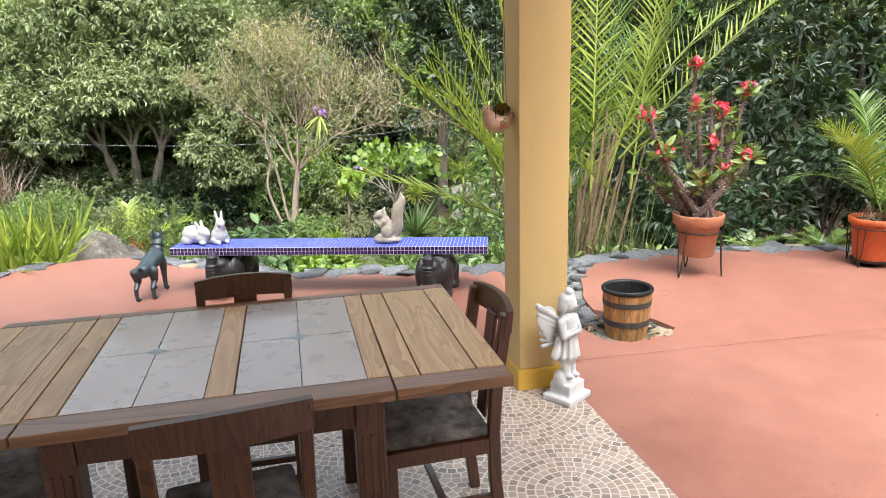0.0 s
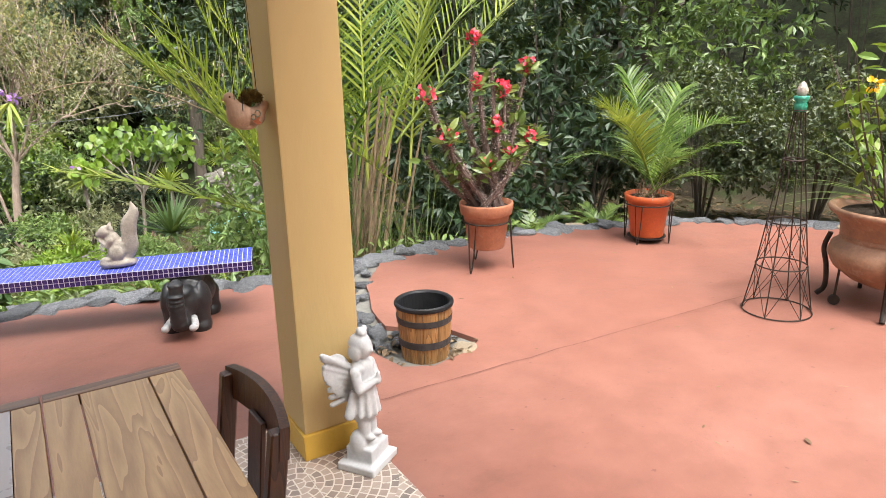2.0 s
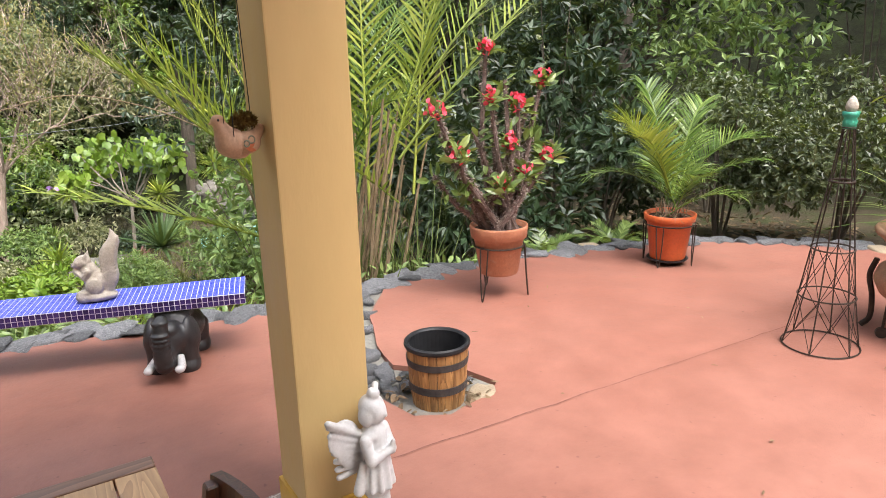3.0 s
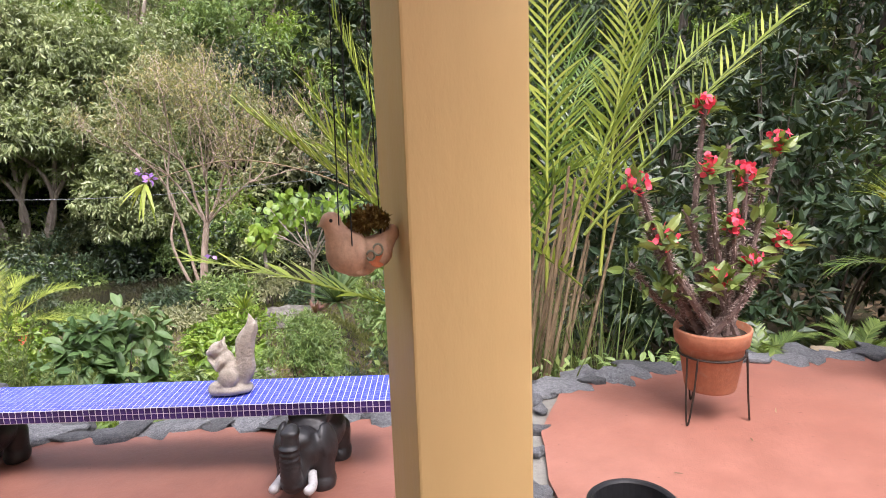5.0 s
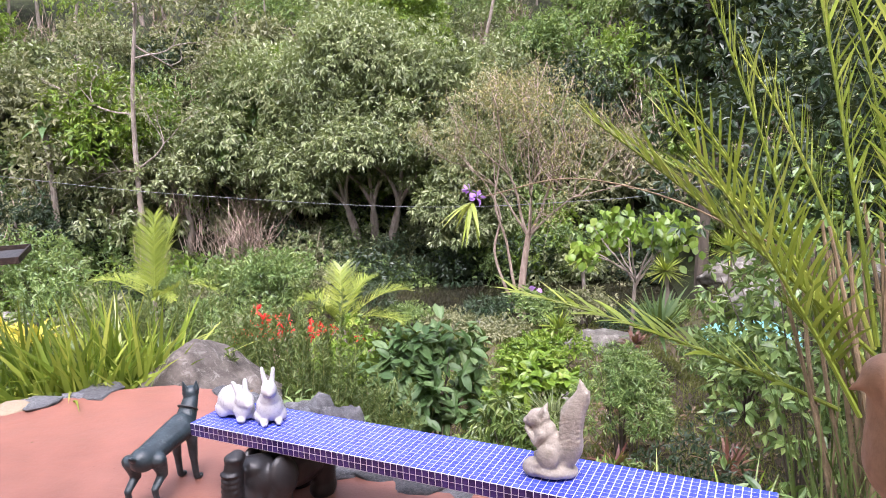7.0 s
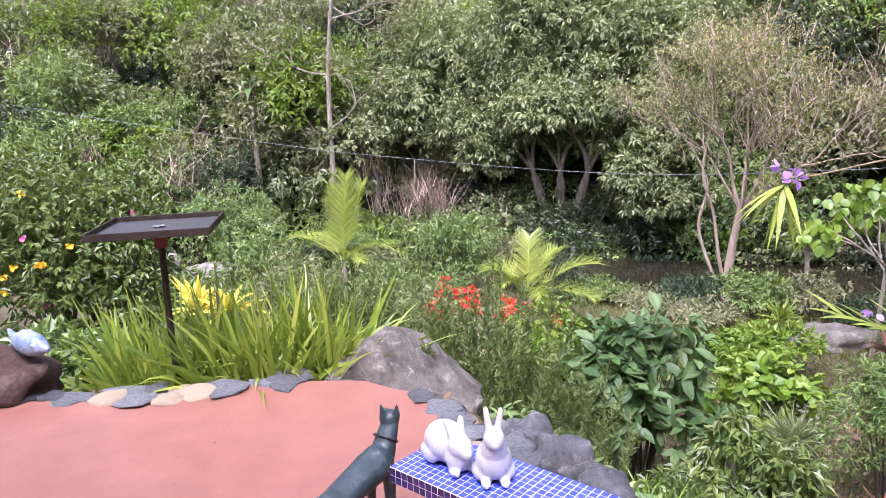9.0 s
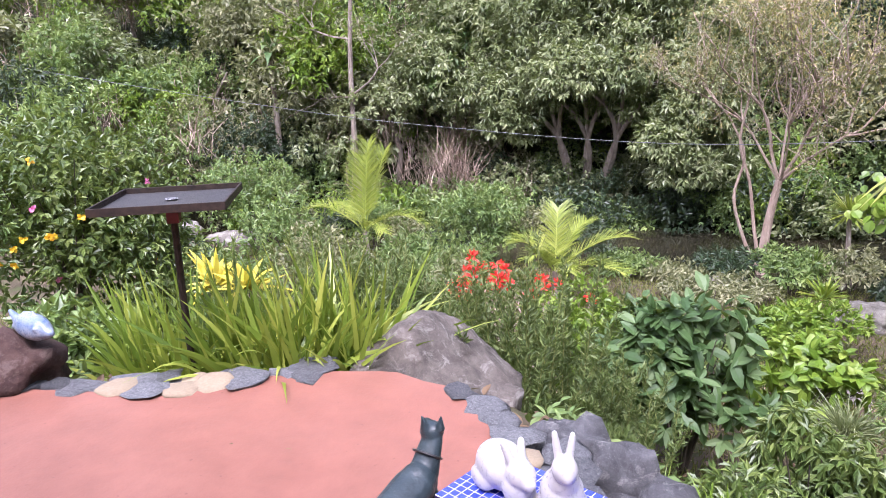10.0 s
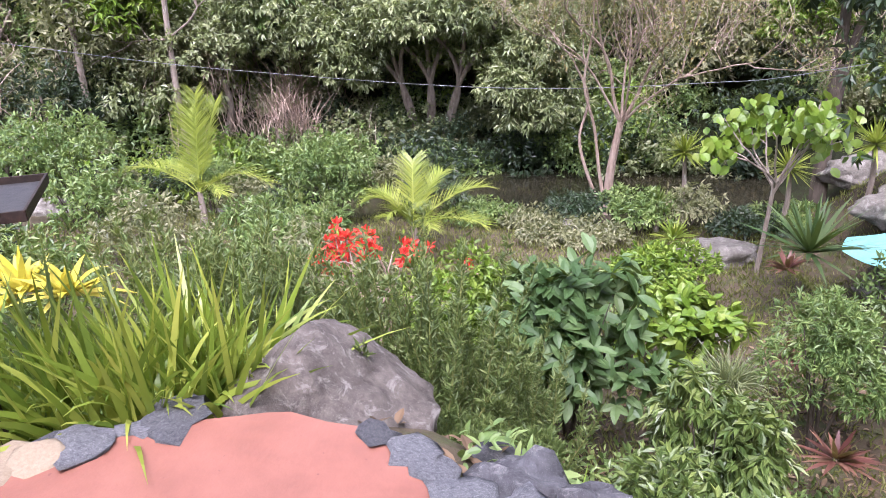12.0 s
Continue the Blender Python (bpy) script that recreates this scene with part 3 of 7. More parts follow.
def sculpt(name, blobs, material, voxel=0.01, smooth=3):
    """One plain figure from ellipsoids ("e", centre, radii, turn) and limbs ("l", from, to, r0, r1), melted together."""
    bm = bmesh.new()
    for kind, *a in blobs:
        if kind == "e":
            c, r = a[0], a[1]
            turn = a[2] if len(a) > 2 else (0, 0, 0)
            bmesh.ops.create_uvsphere(bm, u_segments=20, v_segments=12, radius=1, matrix=pose(*c, *turn) @ Matrix.Diagonal((*r, 1)))
        elif kind == "b":
            c, r = a[0], a[1]
            turn = a[2] if len(a) > 2 else (0, 0, 0)
            bmesh.ops.create_cube(bm, size=2, matrix=pose(*c, *turn) @ Matrix.Diagonal((*r, 1)))
        else:
            p, q, r0, r1 = Vector(a[0]), Vector(a[1]), a[2], a[3]
            w = q - p
            m = Matrix.Translation((p + q) / 2) @ w.to_track_quat("Z", "Y").to_matrix().to_4x4()
            bmesh.ops.create_cone(bm, cap_ends=True, segments=14, radius1=r0, radius2=r1, depth=w.length, matrix=m)
            for c, r in ((p, r0), (q, r1)):
                bmesh.ops.create_uvsphere(bm, u_segments=14, v_segments=8, radius=r, matrix=Matrix.Translation(c))
    me = bpy.data.meshes.new(name)
    bm.to_mesh(me)
    bm.free()
    me.materials.append(material)
    ob = new(name, me)
    mod = ob.modifiers.new("melt", "REMESH")
    mod.mode, mod.voxel_size, mod.use_smooth_shade = "VOXEL", voxel, True
    if smooth:
        sm = ob.modifiers.new("soften", "SMOOTH")
        sm.factor, sm.iterations = 0.5, smooth
    return ob


# ---- large structure ----
# outline of the painted terrace, counter-clockwise
TERRACE = [(-4.6, -6.2), (6.6, -6.2), (6.6, 2.2), (6.35, 3.4), (5.9, 4.25), (5.37, 4.76), (4.52, 5.12), (3.86, 5.33), (3.18, 5.39), (2.53, 5.36),
           (2.2, 4.9), (2.03, 4.5), (1.96, 4.15), (2.25, 3.92), (2.31, 3.72), (2.2, 3.6), (1.95, 3.56), (1.80, 3.68), (1.74, 4.0), (1.70, 4.6), (1.66, 5.36),
           (1.46, 5.39), (0.54, 5.6), (0.07, 5.67), (-0.45, 5.95), (-0.85, 6.3), (-1.14, 6.58), (-1.47, 6.87), (-1.82, 6.94), (-2.21, 6.88),
           (-2.48, 6.67), (-2.76, 6.37), (-3.26, 6.19), (-3.59, 6.07), (-4.2, 5.9), (-4.6, 5.2)]
OUTER = [p for i, p in enumerate(TERRACE) if not 10 <= i <= 20]


def polygon_distance(x, y, poly):
    """Signed distance to a polygon, positive outside."""
    d = np.full(x.shape, 1e9)
    ins = np.zeros(x.shape, bool)
    for (ax, ay), (bx, by) in zip(poly, poly[1:] + poly[:1]):
        ex, ey = bx - ax, by - ay
        s = np.clip(((x - ax) * ex + (y - ay) * ey) / (ex * ex + ey * ey), 0, 1)
        d = np.minimum(d, np.hypot(x - ax - s * ex, y - ay - s * ey))
        hit = (ay > y) != (by > y)
        ins ^= hit & (x < ex * (y - ay) / np.where(ey == 0, 1e-9, ey) + ax)
    return np.where(ins, -d, d)


def smoothstep(a, b, v):
    s = np.clip((v - a) / (b - a), 0, 1)
    return s * s * (3 - 2 * s)


def ground_height(x, y):
    """The garden drops from the terrace to a lawn, then a river, then a wooded slope."""
    x, y = np.asarray(x, float), np.asarray(y, float)
    d = polygon_distance(x, y, OUTER)
    level = smoothstep(3.0, 6.5, x) * 0.9
    left = smoothstep(-2.4, -3.6, x) * 0.45
    drop = 2.15 * (1 - level) * (1 - left * (1 - smoothstep(2.0, 6.0, d)))
    h = -0.14 - drop * smoothstep(0.1, 2.4, d) - 0.06 * np.clip(y - 10, 0, 12)
    h = h - 0.75 * smoothstep(18.6, 20.4, y) * (1 - smoothstep(24.0, 25.5, y)) * (1 - smoothstep(9, 12, x))
    h = h - 0.8 * smoothstep(2.6, 4.0, x) * smoothstep(13.0, 15.0, y) * (1 - smoothstep(17.0, 18.6, y))
    rho = np.hypot(x * 0.9, y - 6)
    start = 20.5 - 9.5 * smoothstep(3, 11, x) * smoothstep(22, 12, y) - 0.0 * x
    rise = np.clip(rho - start, 0, 200)
    h = h + 62 * (1 - np.exp(-rise * 0.75 / 62))
    h = h + 0.10 * np.sin(x * 1.3 + 0.7 * y) * np.cos(y * 0.9 - 0.4 * x) * smoothstep(0.6, 3, d)
    return h


def ground():
    u = np.linspace(-1, 1, 190)
    gx = 34 * u * 0.55 + 400 * np.sign(u) * np.abs(u) ** 6
    gy = 10 + 34 * u * 0.6 + 400 * np.sign(u) * np.abs(u) ** 6
    X, Y = np.meshgrid(gx, gy, indexing="ij")
    Z = ground_height(X, Y)
    n = len(u)
    i = np.arange(n - 1)[:, None] * n
    j = np.arange(n - 1)[None]
    q = np.stack([i + j, i + n + j, i + n + j + 1, i + j + 1], -1).reshape(-1, 4)
    g = Geo()
    g.add(np.stack([X, Y, Z], -1), q)
    return tagged(part("ground", g, M_SOIL, smooth=True), "brown garden soil and leaf litter sloping to a river and a wooded hill, coloured darker for shade in the woods", "ground", kind="structure")


def slab(name, poly, z0, z1, material):
    bm = bmesh.new()
    face = bm.faces.new([bm.verts.new((x, y, z1)) for x, y in poly])
    face.normal_update()
    bmesh.ops.triangulate(bm, faces=[face], ngon_method="EAR_CLIP")
    top = list(bm.faces)
    ret = bmesh.ops.extrude_face_region(bm, geom=top)
    for v in ret["geom"]:
        if isinstance(v, bmesh.types.BMVert):
            v.co.z = z0
    bmesh.ops.recalc_face_normals(bm, faces=bm.faces)
    return part(name, bm, material)


def wiggled(poly, seed, amount=0.05, step=0.12):
    """An outline drawn out to short steps with a hand-laid waver."""
    out = []
    for (ax, ay), (bx, by) in zip(poly, poly[1:] + poly[:1]):
        n = max(1, int(math.hypot(bx - ax, by - ay) / step))
        for k in range(n):
            x, y = ax + (bx - ax) * k / n, ay + (by - ay) * k / n
            if y > 3.4:
                x += amount * noise.noise(Vector((x * 3, y * 3, seed)))
                y += amount * noise.noise(Vector((x * 3, y * 3, seed + 9)))
            out.append((x, y))
    return out


ground()
tagged(slab("floor", wiggled(TERRACE, 3.0), -0.16, 0.0, M_FLOOR), "salmon painted concrete terrace with cracks and scuffs", "terrace", kind="structure")

water = Geo()
water.add([(-60, 17.5, -3.02), (30, 17.5, -3.02), (30, 26.5, -3.02), (-60, 26.5, -3.02)], np.array([[0, 1, 2, 3]]))
tagged(part("water", water, M_WATER), "slow dark brown river below the garden", "river", kind="structure")

# the porch: tiled floor, posts, beam, ceiling, house walls behind
PORCH_X, PORCH_Y = 1.35, 3.44
porch = tagged(part("porch_floor", box(-4.5, -4.0, 0.0005, PORCH_X, PORCH_Y, 0.0035), M_GROUT), "porch floor of glazed tiles printed with stone fans", "floor", kind="structure")
pillar = thing("pillar", pose(1.204, 3.255, 0), "square yellow painted porch pillar with ochre base", "pillar", kind="structure")
part("shaft", box(-0.127, -0.125, 0.115, 0.127, 0.115, 2.85, 0.006), M_YELLOW, pillar)
part("base", box(-0.138, -0.138, 0.004, 0.138, 0.128, 0.115, 0.006), M_TRIM, pillar, "ochre painted base band")
pillar_far = copy_thing(pillar, pose(-4.2, 3.255, 0))
beam = tagged(part("beam", box(-4.6, 3.12, 2.85, 1.34, 3.38, 3.07, 0.01), M_YELLOW), "yellow painted porch beam", "beam", kind="structure")
tagged(part("ceiling", box(-4.6, -4.0, 3.07, 1.5, 3.52, 3.19), M_CEIL), "pale plaster porch ceiling", "ceiling", kind="structure")
tagged(part("wall_south", box(-4.6, -6.2, 0.0, 6.6, -6.0, 3.07), M_WALL), "yellow plaster house wall", "wall", kind="structure")
tagged(part("wall_west", box(-4.8, -6.2, 0.0, -4.6, -3.0, 3.07), M_WALL), "yellow plaster house wall", "wall", kind="structure")

# ---- porch furniture ----


def table():
    tb = thing("dining_table", pose(0, 0, 0), "wooden extending dining table with inlaid grey ceramic tiles", "table")
    z0, z1 = 0.728, 0.76
    part("leaf", box(0.243, 1.72, z0, 0.575, 1.80, z1, 0.004), M_TEAKX, tb, "dark wooden border board")
    part("leaf", box(0.243, 2.61, z0, 0.575, 2.66, z1, 0.004), M_TEAKX, tb)
    for x0, x1 in ((0.243, 0.322), (0.326, 0.488), (0.492, 0.575)):
        part("plank", box(x0, 1.803, z0, x1, 2.607, z1, 0.003), M_TEAK, tb, "honey-brown wooden plank")
    part("leaf", box(-1.03, 1.72, z0, -0.717, 1.80, z1, 0.004), M_TEAKX, tb)
    part("leaf", box(-1.03, 2.61, z0, -0.717, 2.66, z1, 0.004), M_TEAKX, tb)
    for x0, x1 in ((-1.03, -0.95), (-0.947, -0.79), (-0.787, -0.717)):
        part("plank", box(x0, 1.803, z0, x1, 2.607, z1, 0.003), M_TEAK, tb)
    for y0, y1 in ((1.72, 1.815), (2.612, 2.66)):
        part("border", box(-0.712, y0, z0, 0.238, y1, z1, 0.004), M_TEAKX, tb)
    for x0, x1 in ((-0.712, -0.635), (-0.268, -0.192), (0.175, 0.238)):
        part("plank", box(x0, 1.818, z0, x1, 2.609, z1, 0.003), M_TEAK, tb)
    part("underlay", box(-0.70, 1.78, z0 - 0.012, 0.22, 2.63, z0 + 0.012), M_TEAKX, tb)
    for xa in (-0.63, -0.187):
        for i in (0, 1):
            for j in (0, 1):
                w, h = 0.1785, 0.394
                x, y = xa + i * (w + 0.003), 1.822 + j * (h + 0.003)
                bm = bmesh.new()
                cx, cy, cut = (1 - i, 1 - j, 0.018)
                pts = [(x, y), (x + w, y), (x + w, y + h), (x, y + h)]
                corner = {(1, 1): 2, (0, 1): 3, (0, 0): 0, (1, 0): 1}[(cx, cy)]
                out = []
                for k, p in enumerate(pts):
                    if k == corner:
                        a, b = pts[k - 1], pts[(k + 1) % 4]
                        for q in (a, b):
                            l = math.hypot(q[0] - p[0], q[1] - p[1])
                            out.append((p[0] + (q[0] - p[0]) * cut / l, p[1] + (q[1] - p[1]) * cut / l))
                    else:
                        out.append(p)
                f = bm.faces.new([bm.verts.new((px, py, z1 - 0.002)) for px, py in out])
                r = bmesh.ops.extrude_face_region(bm, geom=[f])
                for v in r["geom"]:
                    if isinstance(v, bmesh.types.BMVert):
                        v.co.z -= 0.012
                bmesh.ops.recalc_face_normals(bm, faces=bm.faces)
                part("tile", bm, M_CERAMIC, tb)
        sx, sy = xa + 0.18, 1.822 + 0.3955
        bm = bmesh.new()
        bmesh.ops.create_circle(bm, cap_ends=True, segments=4, radius=0.030, matrix=Matrix.Translation((sx, sy, z1 - 0.001)))
        part("inlay", bm, M_STAR, tb, "small blue-grey star inlay")
    for y0 in (1.80, 2.56):
        part("apron", box(-0.66, y0, 0.62, 0.18, y0 + 0.03, 0.716, 0.003), M_CHAIR, tb)
    for x0 in (-0.69, 0.18):
        part("apron", box(x0, 1.82, 0.62, x0 + 0.03, 2.57, 0.716, 0.003), M_CHAIR, tb)
    for x in (-0.68, 0.13):
        for y in (1.79, 2.51):
            bm = box(x, y, 0.003, x + 0.085, y + 0.085, 0.715, 0.006)
            for k in (0.02, 0.043, 0.066):
                box(x + k - 0.004, y - 0.004, 0.06, x + k + 0.004, y + 0.002, 0.6, 0.001, bm)
            part("leg", bm, M_CHAIR, tb)


def chair():
    """Faces +y; origin on the floor under the seat's middle."""
    ch = thing("dining_chair", pose(0, 0, 0), "dark red-brown wooden dining chair with mottled grey cushion", "chair", "chairs round the table")
    for x in (-0.19, 0.19):
        g = Geo()
        part("leg", box(x - 0.019, 0.17, 0.003, x + 0.019, 0.208, 0.43, 0.004), M_CHAIR, ch)
        pts = [(x, -0.235, 0.003), (x, -0.205, 0.25), (x, -0.20, 0.45), (x, -0.215, 0.65), (x, -0.255, 0.895)]
        bm = bmesh.new()
        rings = []
        for px, py, pz in pts:
            w, d = 0.017, 0.023
            rings.append([bm.verts.new((px + a * w, py + b * d, pz)) for a, b in ((-1, -1), (1, -1), (1, 1), (-1, 1))])
        for r0, r1 in zip(rings, rings[1:]):
            for k in range(4):
                bm.faces.new((r0[k], r0[(k + 1) % 4], r1[(k + 1) % 4], r1[k]))
        bm.faces.new(rings[0][::-1])
        bm.faces.new(rings[-1])
        bmesh.ops.bevel(bm, geom=[e for e in bm.edges], offset=0.004, segments=1, affect="EDGES")
        part("post", bm, M_CHAIR, ch)
        part("side_rail", box(x - 0.014, -0.19, 0.37, x + 0.014, 0.18, 0.43, 0.003), M_CHAIR, ch)
        part("stretcher", box(x - 0.010, -0.20, 0.17, x + 0.010, 0.18, 0.20, 0.003), M_CHAIR, ch)
    part("front_rail", box(-0.18, 0.178, 0.37, 0.18, 0.202, 0.43, 0.003), M_CHAIR, ch)
    part("back_rail", box(-0.18, -0.205, 0.37, 0.18, -0.18, 0.43, 0.003), M_CHAIR, ch)
    part("stretcher", box(-0.185, -0.02, 0.172, 0.185, 0.005, 0.198, 0.003), M_CHAIR, ch)
    # curved top rail and centre splat
    g = Geo()
    n = 12
    v, f = [], []
    for k in range(n + 1):
        s = k / n * 2 - 1
        x, y = s * 0.21, -0.262 - 0.028 * (1 - s * s)
        zt = 0.905 + 0.012 * (1 - s * s)
        for dy, z in ((-0.012, 0.825), (0.012, 0.825), (0.012, zt), (-0.012, zt)):
            v.append((x, y + dy - 0.1 * (z - 0.9), z))
    for k in range(n):
        for q in range(4):
            f.append((4 * k + q, 4 * k + (q + 1) % 4, 4 * k + 4 + (q + 1) % 4, 4 * k + 4 + q))
    f += [(0, 1, 2, 3), (4 * n + 3, 4 * n + 2, 4 * n + 1, 4 * n)]
    g.add(v, np.array(f))
    part("top_rail", g, M_CHAIR, ch)
    bm = bmesh.new()
    bmesh.ops.create_cube(bm, size=1, matrix=pose(0, -0.238, 0.64, 7, 0, 0) @ Matrix.Diagonal((0.10, 0.014, 0.41, 1)))
    bmesh.ops.bevel(bm, geom=list(bm.edges), offset=0.003, segments=1, affect="EDGES")
    part("splat", bm, M_CHAIR, ch)
    bm = box(-0.195, -0.185, 0.432, 0.195, 0.215, 0.475, 0.018)
    part("cushion", bm, M_FABRIC, ch, "mottled grey upholstered seat", smooth=True)
    return ch


table()
c0 = chair()
CHAIR_SIZE = Matrix.Diagonal((0.93, 0.95, 0.965, 1))
c0.matrix_basis = pose(-0.21, 1.73, 0, 0, 0, 7) @ CHAIR_SIZE
copy_thing(c0, pose(-0.2, 2.47, 0, 0, 0, 180) @ CHAIR_SIZE)
copy_thing(c0, pose(0.42, 2.19, 0, 0, 0, 92) @ CHAIR_SIZE)
copy_thing(c0, pose(-0.93, 2.16, 0, 0, 0, -90) @ CHAIR_SIZE)

# ---- figures ----


def angel():
    b = [("b", (0, 0, 0.016), (0.094, 0.082, 0.016)), ("b", (0.005, 0, 0.062), (0.066, 0.058, 0.032)), ("e", (0.012, 0.0, 0.095), (0.062, 0.056, 0.036)), ("e", (-0.035, 0.012, 0.10), (0.034, 0.04, 0.06)),
         ("l", (-0.022, 0, 0.25), (-0.026, -0.012, 0.14), 0.030, 0.021), ("l", (0.022, 0, 0.25), (0.018, -0.016, 0.14), 0.030, 0.021), ("e", (-0.026, -0.028, 0.132), (0.018, 0.030, 0.013)), ("e", (0.018, -0.032, 0.132), (0.018, 0.030, 0.013)),
         ("l", (0, 0, 0.36), (0, 0.004, 0.235), 0.044, 0.058), ("l", (0, 0, 0.42), (0, 0, 0.35), 0.040, 0.044), ("e", (0, 0.002, 0.418), (0.058, 0.036, 0.026)), ("l", (0, 0.002, 0.43), (0, -0.002, 0.465), 0.019, 0.018),
         ("e", (0, -0.006, 0.495), (0.037, 0.040, 0.044)), ("e", (0, 0.006, 0.512), (0.043, 0.043, 0.040)), ("e", (-0.034, 0.010, 0.486), (0.016, 0.026, 0.034)), ("e", (0.034, 0.010, 0.486), (0.016, 0.026, 0.034)), ("e", (0, 0.03, 0.475), (0.034, 0.020, 0.036)),
         ("e", (0, -0.004, 0.556), (0.022, 0.022, 0.020)), ("e", (0, -0.046, 0.49), (0.007, 0.008, 0.009)), ("e", (-0.003, 0.0, 0.566), (0.014, 0.014, 0.012)),
         ("l", (-0.056, 0, 0.412), (-0.062, -0.022, 0.345), 0.020, 0.018), ("l", (-0.062, -0.022, 0.345), (-0.006, -0.064, 0.372), 0.017, 0.013),
         ("l", (0.056, 0, 0.412), (0.062, -0.022, 0.345), 0.020, 0.018), ("l", (0.062, -0.022, 0.345), (0.006, -0.064, 0.372), 0.017, 0.013), ("l", (0.0, -0.064, 0.366), (0.002, -0.068, 0.402), 0.013, 0.008)]
    for k in range(11):
        a = k / 11 * 2 * math.pi
        b.append(("l", (0.042 * math.cos(a), 0.038 * math.sin(a), 0.36), (0.060 * math.cos(a), 0.054 * math.sin(a), 0.232), 0.006, 0.010))
    for s in (-1, 1):
        b.append(("l", (s * 0.02, 0.034, 0.41), (s * 0.145, 0.075, 0.505), 0.016, 0.012))
        b.append(("e", (s * 0.085, 0.062, 0.425), (0.062, 0.010, 0.072), (0, s * 32, s * 18)))
        b.append(("e", (s * 0.070, 0.058, 0.375), (0.048, 0.010, 0.070), (0, s * 20, s * 18)))
        for k in range(7):
            t = k / 6
            b.append(("l", (s * (0.022 + 0.008 * t), 0.036, 0.405 - 0.018 * k), (s * (0.142 - 0.055 * t), 0.076 + 0.002 * k, 0.492 - 0.215 * t), 0.011, 0.011))
    b.append(("l", (-0.062, 0.01, 0.33), (-0.078, 0.02, 0.24), 0.012, 0.020))
    ob = sculpt("angel_statue", b, M_PLASTER, 0.005, 1)
    ob.matrix_world = pose(1.275, 2.985, 0.004, 0, 0, 33)
    return tagged(ob, "white painted plaster angel statue praying on a plinth", "statue")


def dog():
    b = [("l", (0, -0.17, 0.285), (0, 0.10, 0.33), 0.058, 0.072), ("e", (0, 0.13, 0.335), (0.062, 0.08, 0.082)), ("e", (0, -0.19, 0.28), (0.056, 0.07, 0.068)),
         ("l", (0, 0.17, 0.36), (0, 0.235, 0.475), 0.052, 0.037), ("e", (-0.006, 0.246, 0.505), (0.04, 0.048, 0.042)), ("l", (-0.018, 0.262, 0.505), (-0.065, 0.318, 0.49), 0.027, 0.019),
         ("l", (-0.013, 0.213, 0.53), (-0.018, 0.205, 0.59), 0.017, 0.004), ("l", (0.028, 0.244, 0.53), (0.035, 0.24, 0.59), 0.017, 0.004), ("l", (0, -0.25, 0.305), (0, -0.275, 0.325), 0.017, 0.012)]
    for x, y, k in ((-0.045, 0.14, 0.0), (0.045, 0.14, 0.0)):
        b += [("l", (x, y, 0.29), (x, y + 0.0, 0.15), 0.030, 0.021), ("l", (x, y, 0.15), (x, y + 0.01, 0.02), 0.019, 0.016), ("e", (x, y + 0.028, 0.014), (0.02, 0.033, 0.016))]
    for x, y in ((-0.05, -0.21), (0.05, -0.15)):
        b += [("l", (x, y, 0.27), (x, y + 0.025, 0.175), 0.042, 0.026), ("l", (x, y + 0.025, 0.175), (x, y - 0.045, 0.115), 0.023, 0.017), ("l", (x, y - 0.045, 0.115), (x, y - 0.03, 0.02), 0.016, 0.014),
              ("e", (x, y - 0.01, 0.014), (0.02, 0.033, 0.016))]
    ob = sculpt("dog_statue", b, M_BRONZE, 0.007, 2)
    ob.matrix_world = pose(-1.085, 5.555, 0.0, 0, 0, -10) @ Matrix.Diagonal((1.06, 0.84, 0.82, 1))
    tagged(ob, "dark bronze-painted standing dog statue with collar", "statue")
    return ob


def rabbit(m, upright, label):
    if upright:
        b = [("e", (0, 0, 0.065), (0.058, 0.068, 0.065)), ("e", (0, -0.02, 0.11), (0.042, 0.045, 0.05)), ("e", (0, -0.038, 0.155), (0.034, 0.042, 0.036)), ("e", (0.0, -0.072, 0.148), (0.016, 0.014, 0.014)),
             ("l", (-0.014, -0.025, 0.185), (-0.022, -0.012, 0.245), 0.012, 0.009), ("l", (0.014, -0.025, 0.185), (0.024, -0.015, 0.24), 0.012, 0.009),
             ("e", (-0.03, -0.055, 0.014), (0.016, 0.03, 0.014)), ("e", (0.03, -0.055, 0.014), (0.016, 0.03, 0.014)), ("e", (-0.045, 0.0, 0.03), (0.024, 0.045, 0.03)), ("e", (0.045, 0.0, 0.03), (0.024, 0.045, 0.03)), ("e", (0, 0.07, 0.03), (0.02, 0.02, 0.02))]
    else:
        b = [("e", (0, 0.02, 0.065), (0.066, 0.092, 0.064)), ("e", (0, -0.07, 0.085), (0.038, 0.045, 0.040)), ("e", (0, -0.108, 0.075), (0.02, 0.018, 0.018)), ("e", (0, -0.06, 0.045), (0.045, 0.045, 0.045)),
             ("l", (-0.015, -0.05, 0.115), (-0.026, -0.03, 0.158), 0.014, 0.010), ("l", (0.015, -0.05, 0.115), (0.026, -0.03, 0.156), 0.014, 0.010),
             ("e", (-0.03, -0.085, 0.014), (0.016, 0.028, 0.014)), ("e", (0.03, -0.085, 0.014), (0.016, 0.028, 0.014)), ("e", (-0.052, 0.04, 0.03), (0.022, 0.05, 0.032)), ("e", (0.052, 0.04, 0.03), (0.022, 0.05, 0.032)), ("e", (0, 0.11, 0.045), (0.022, 0.02, 0.022))]
    ob = sculpt("rabbit_figurine", b, M_WHITE, 0.0055, 2)
    ob.matrix_world = m
    return tagged(ob, label, "figurine")


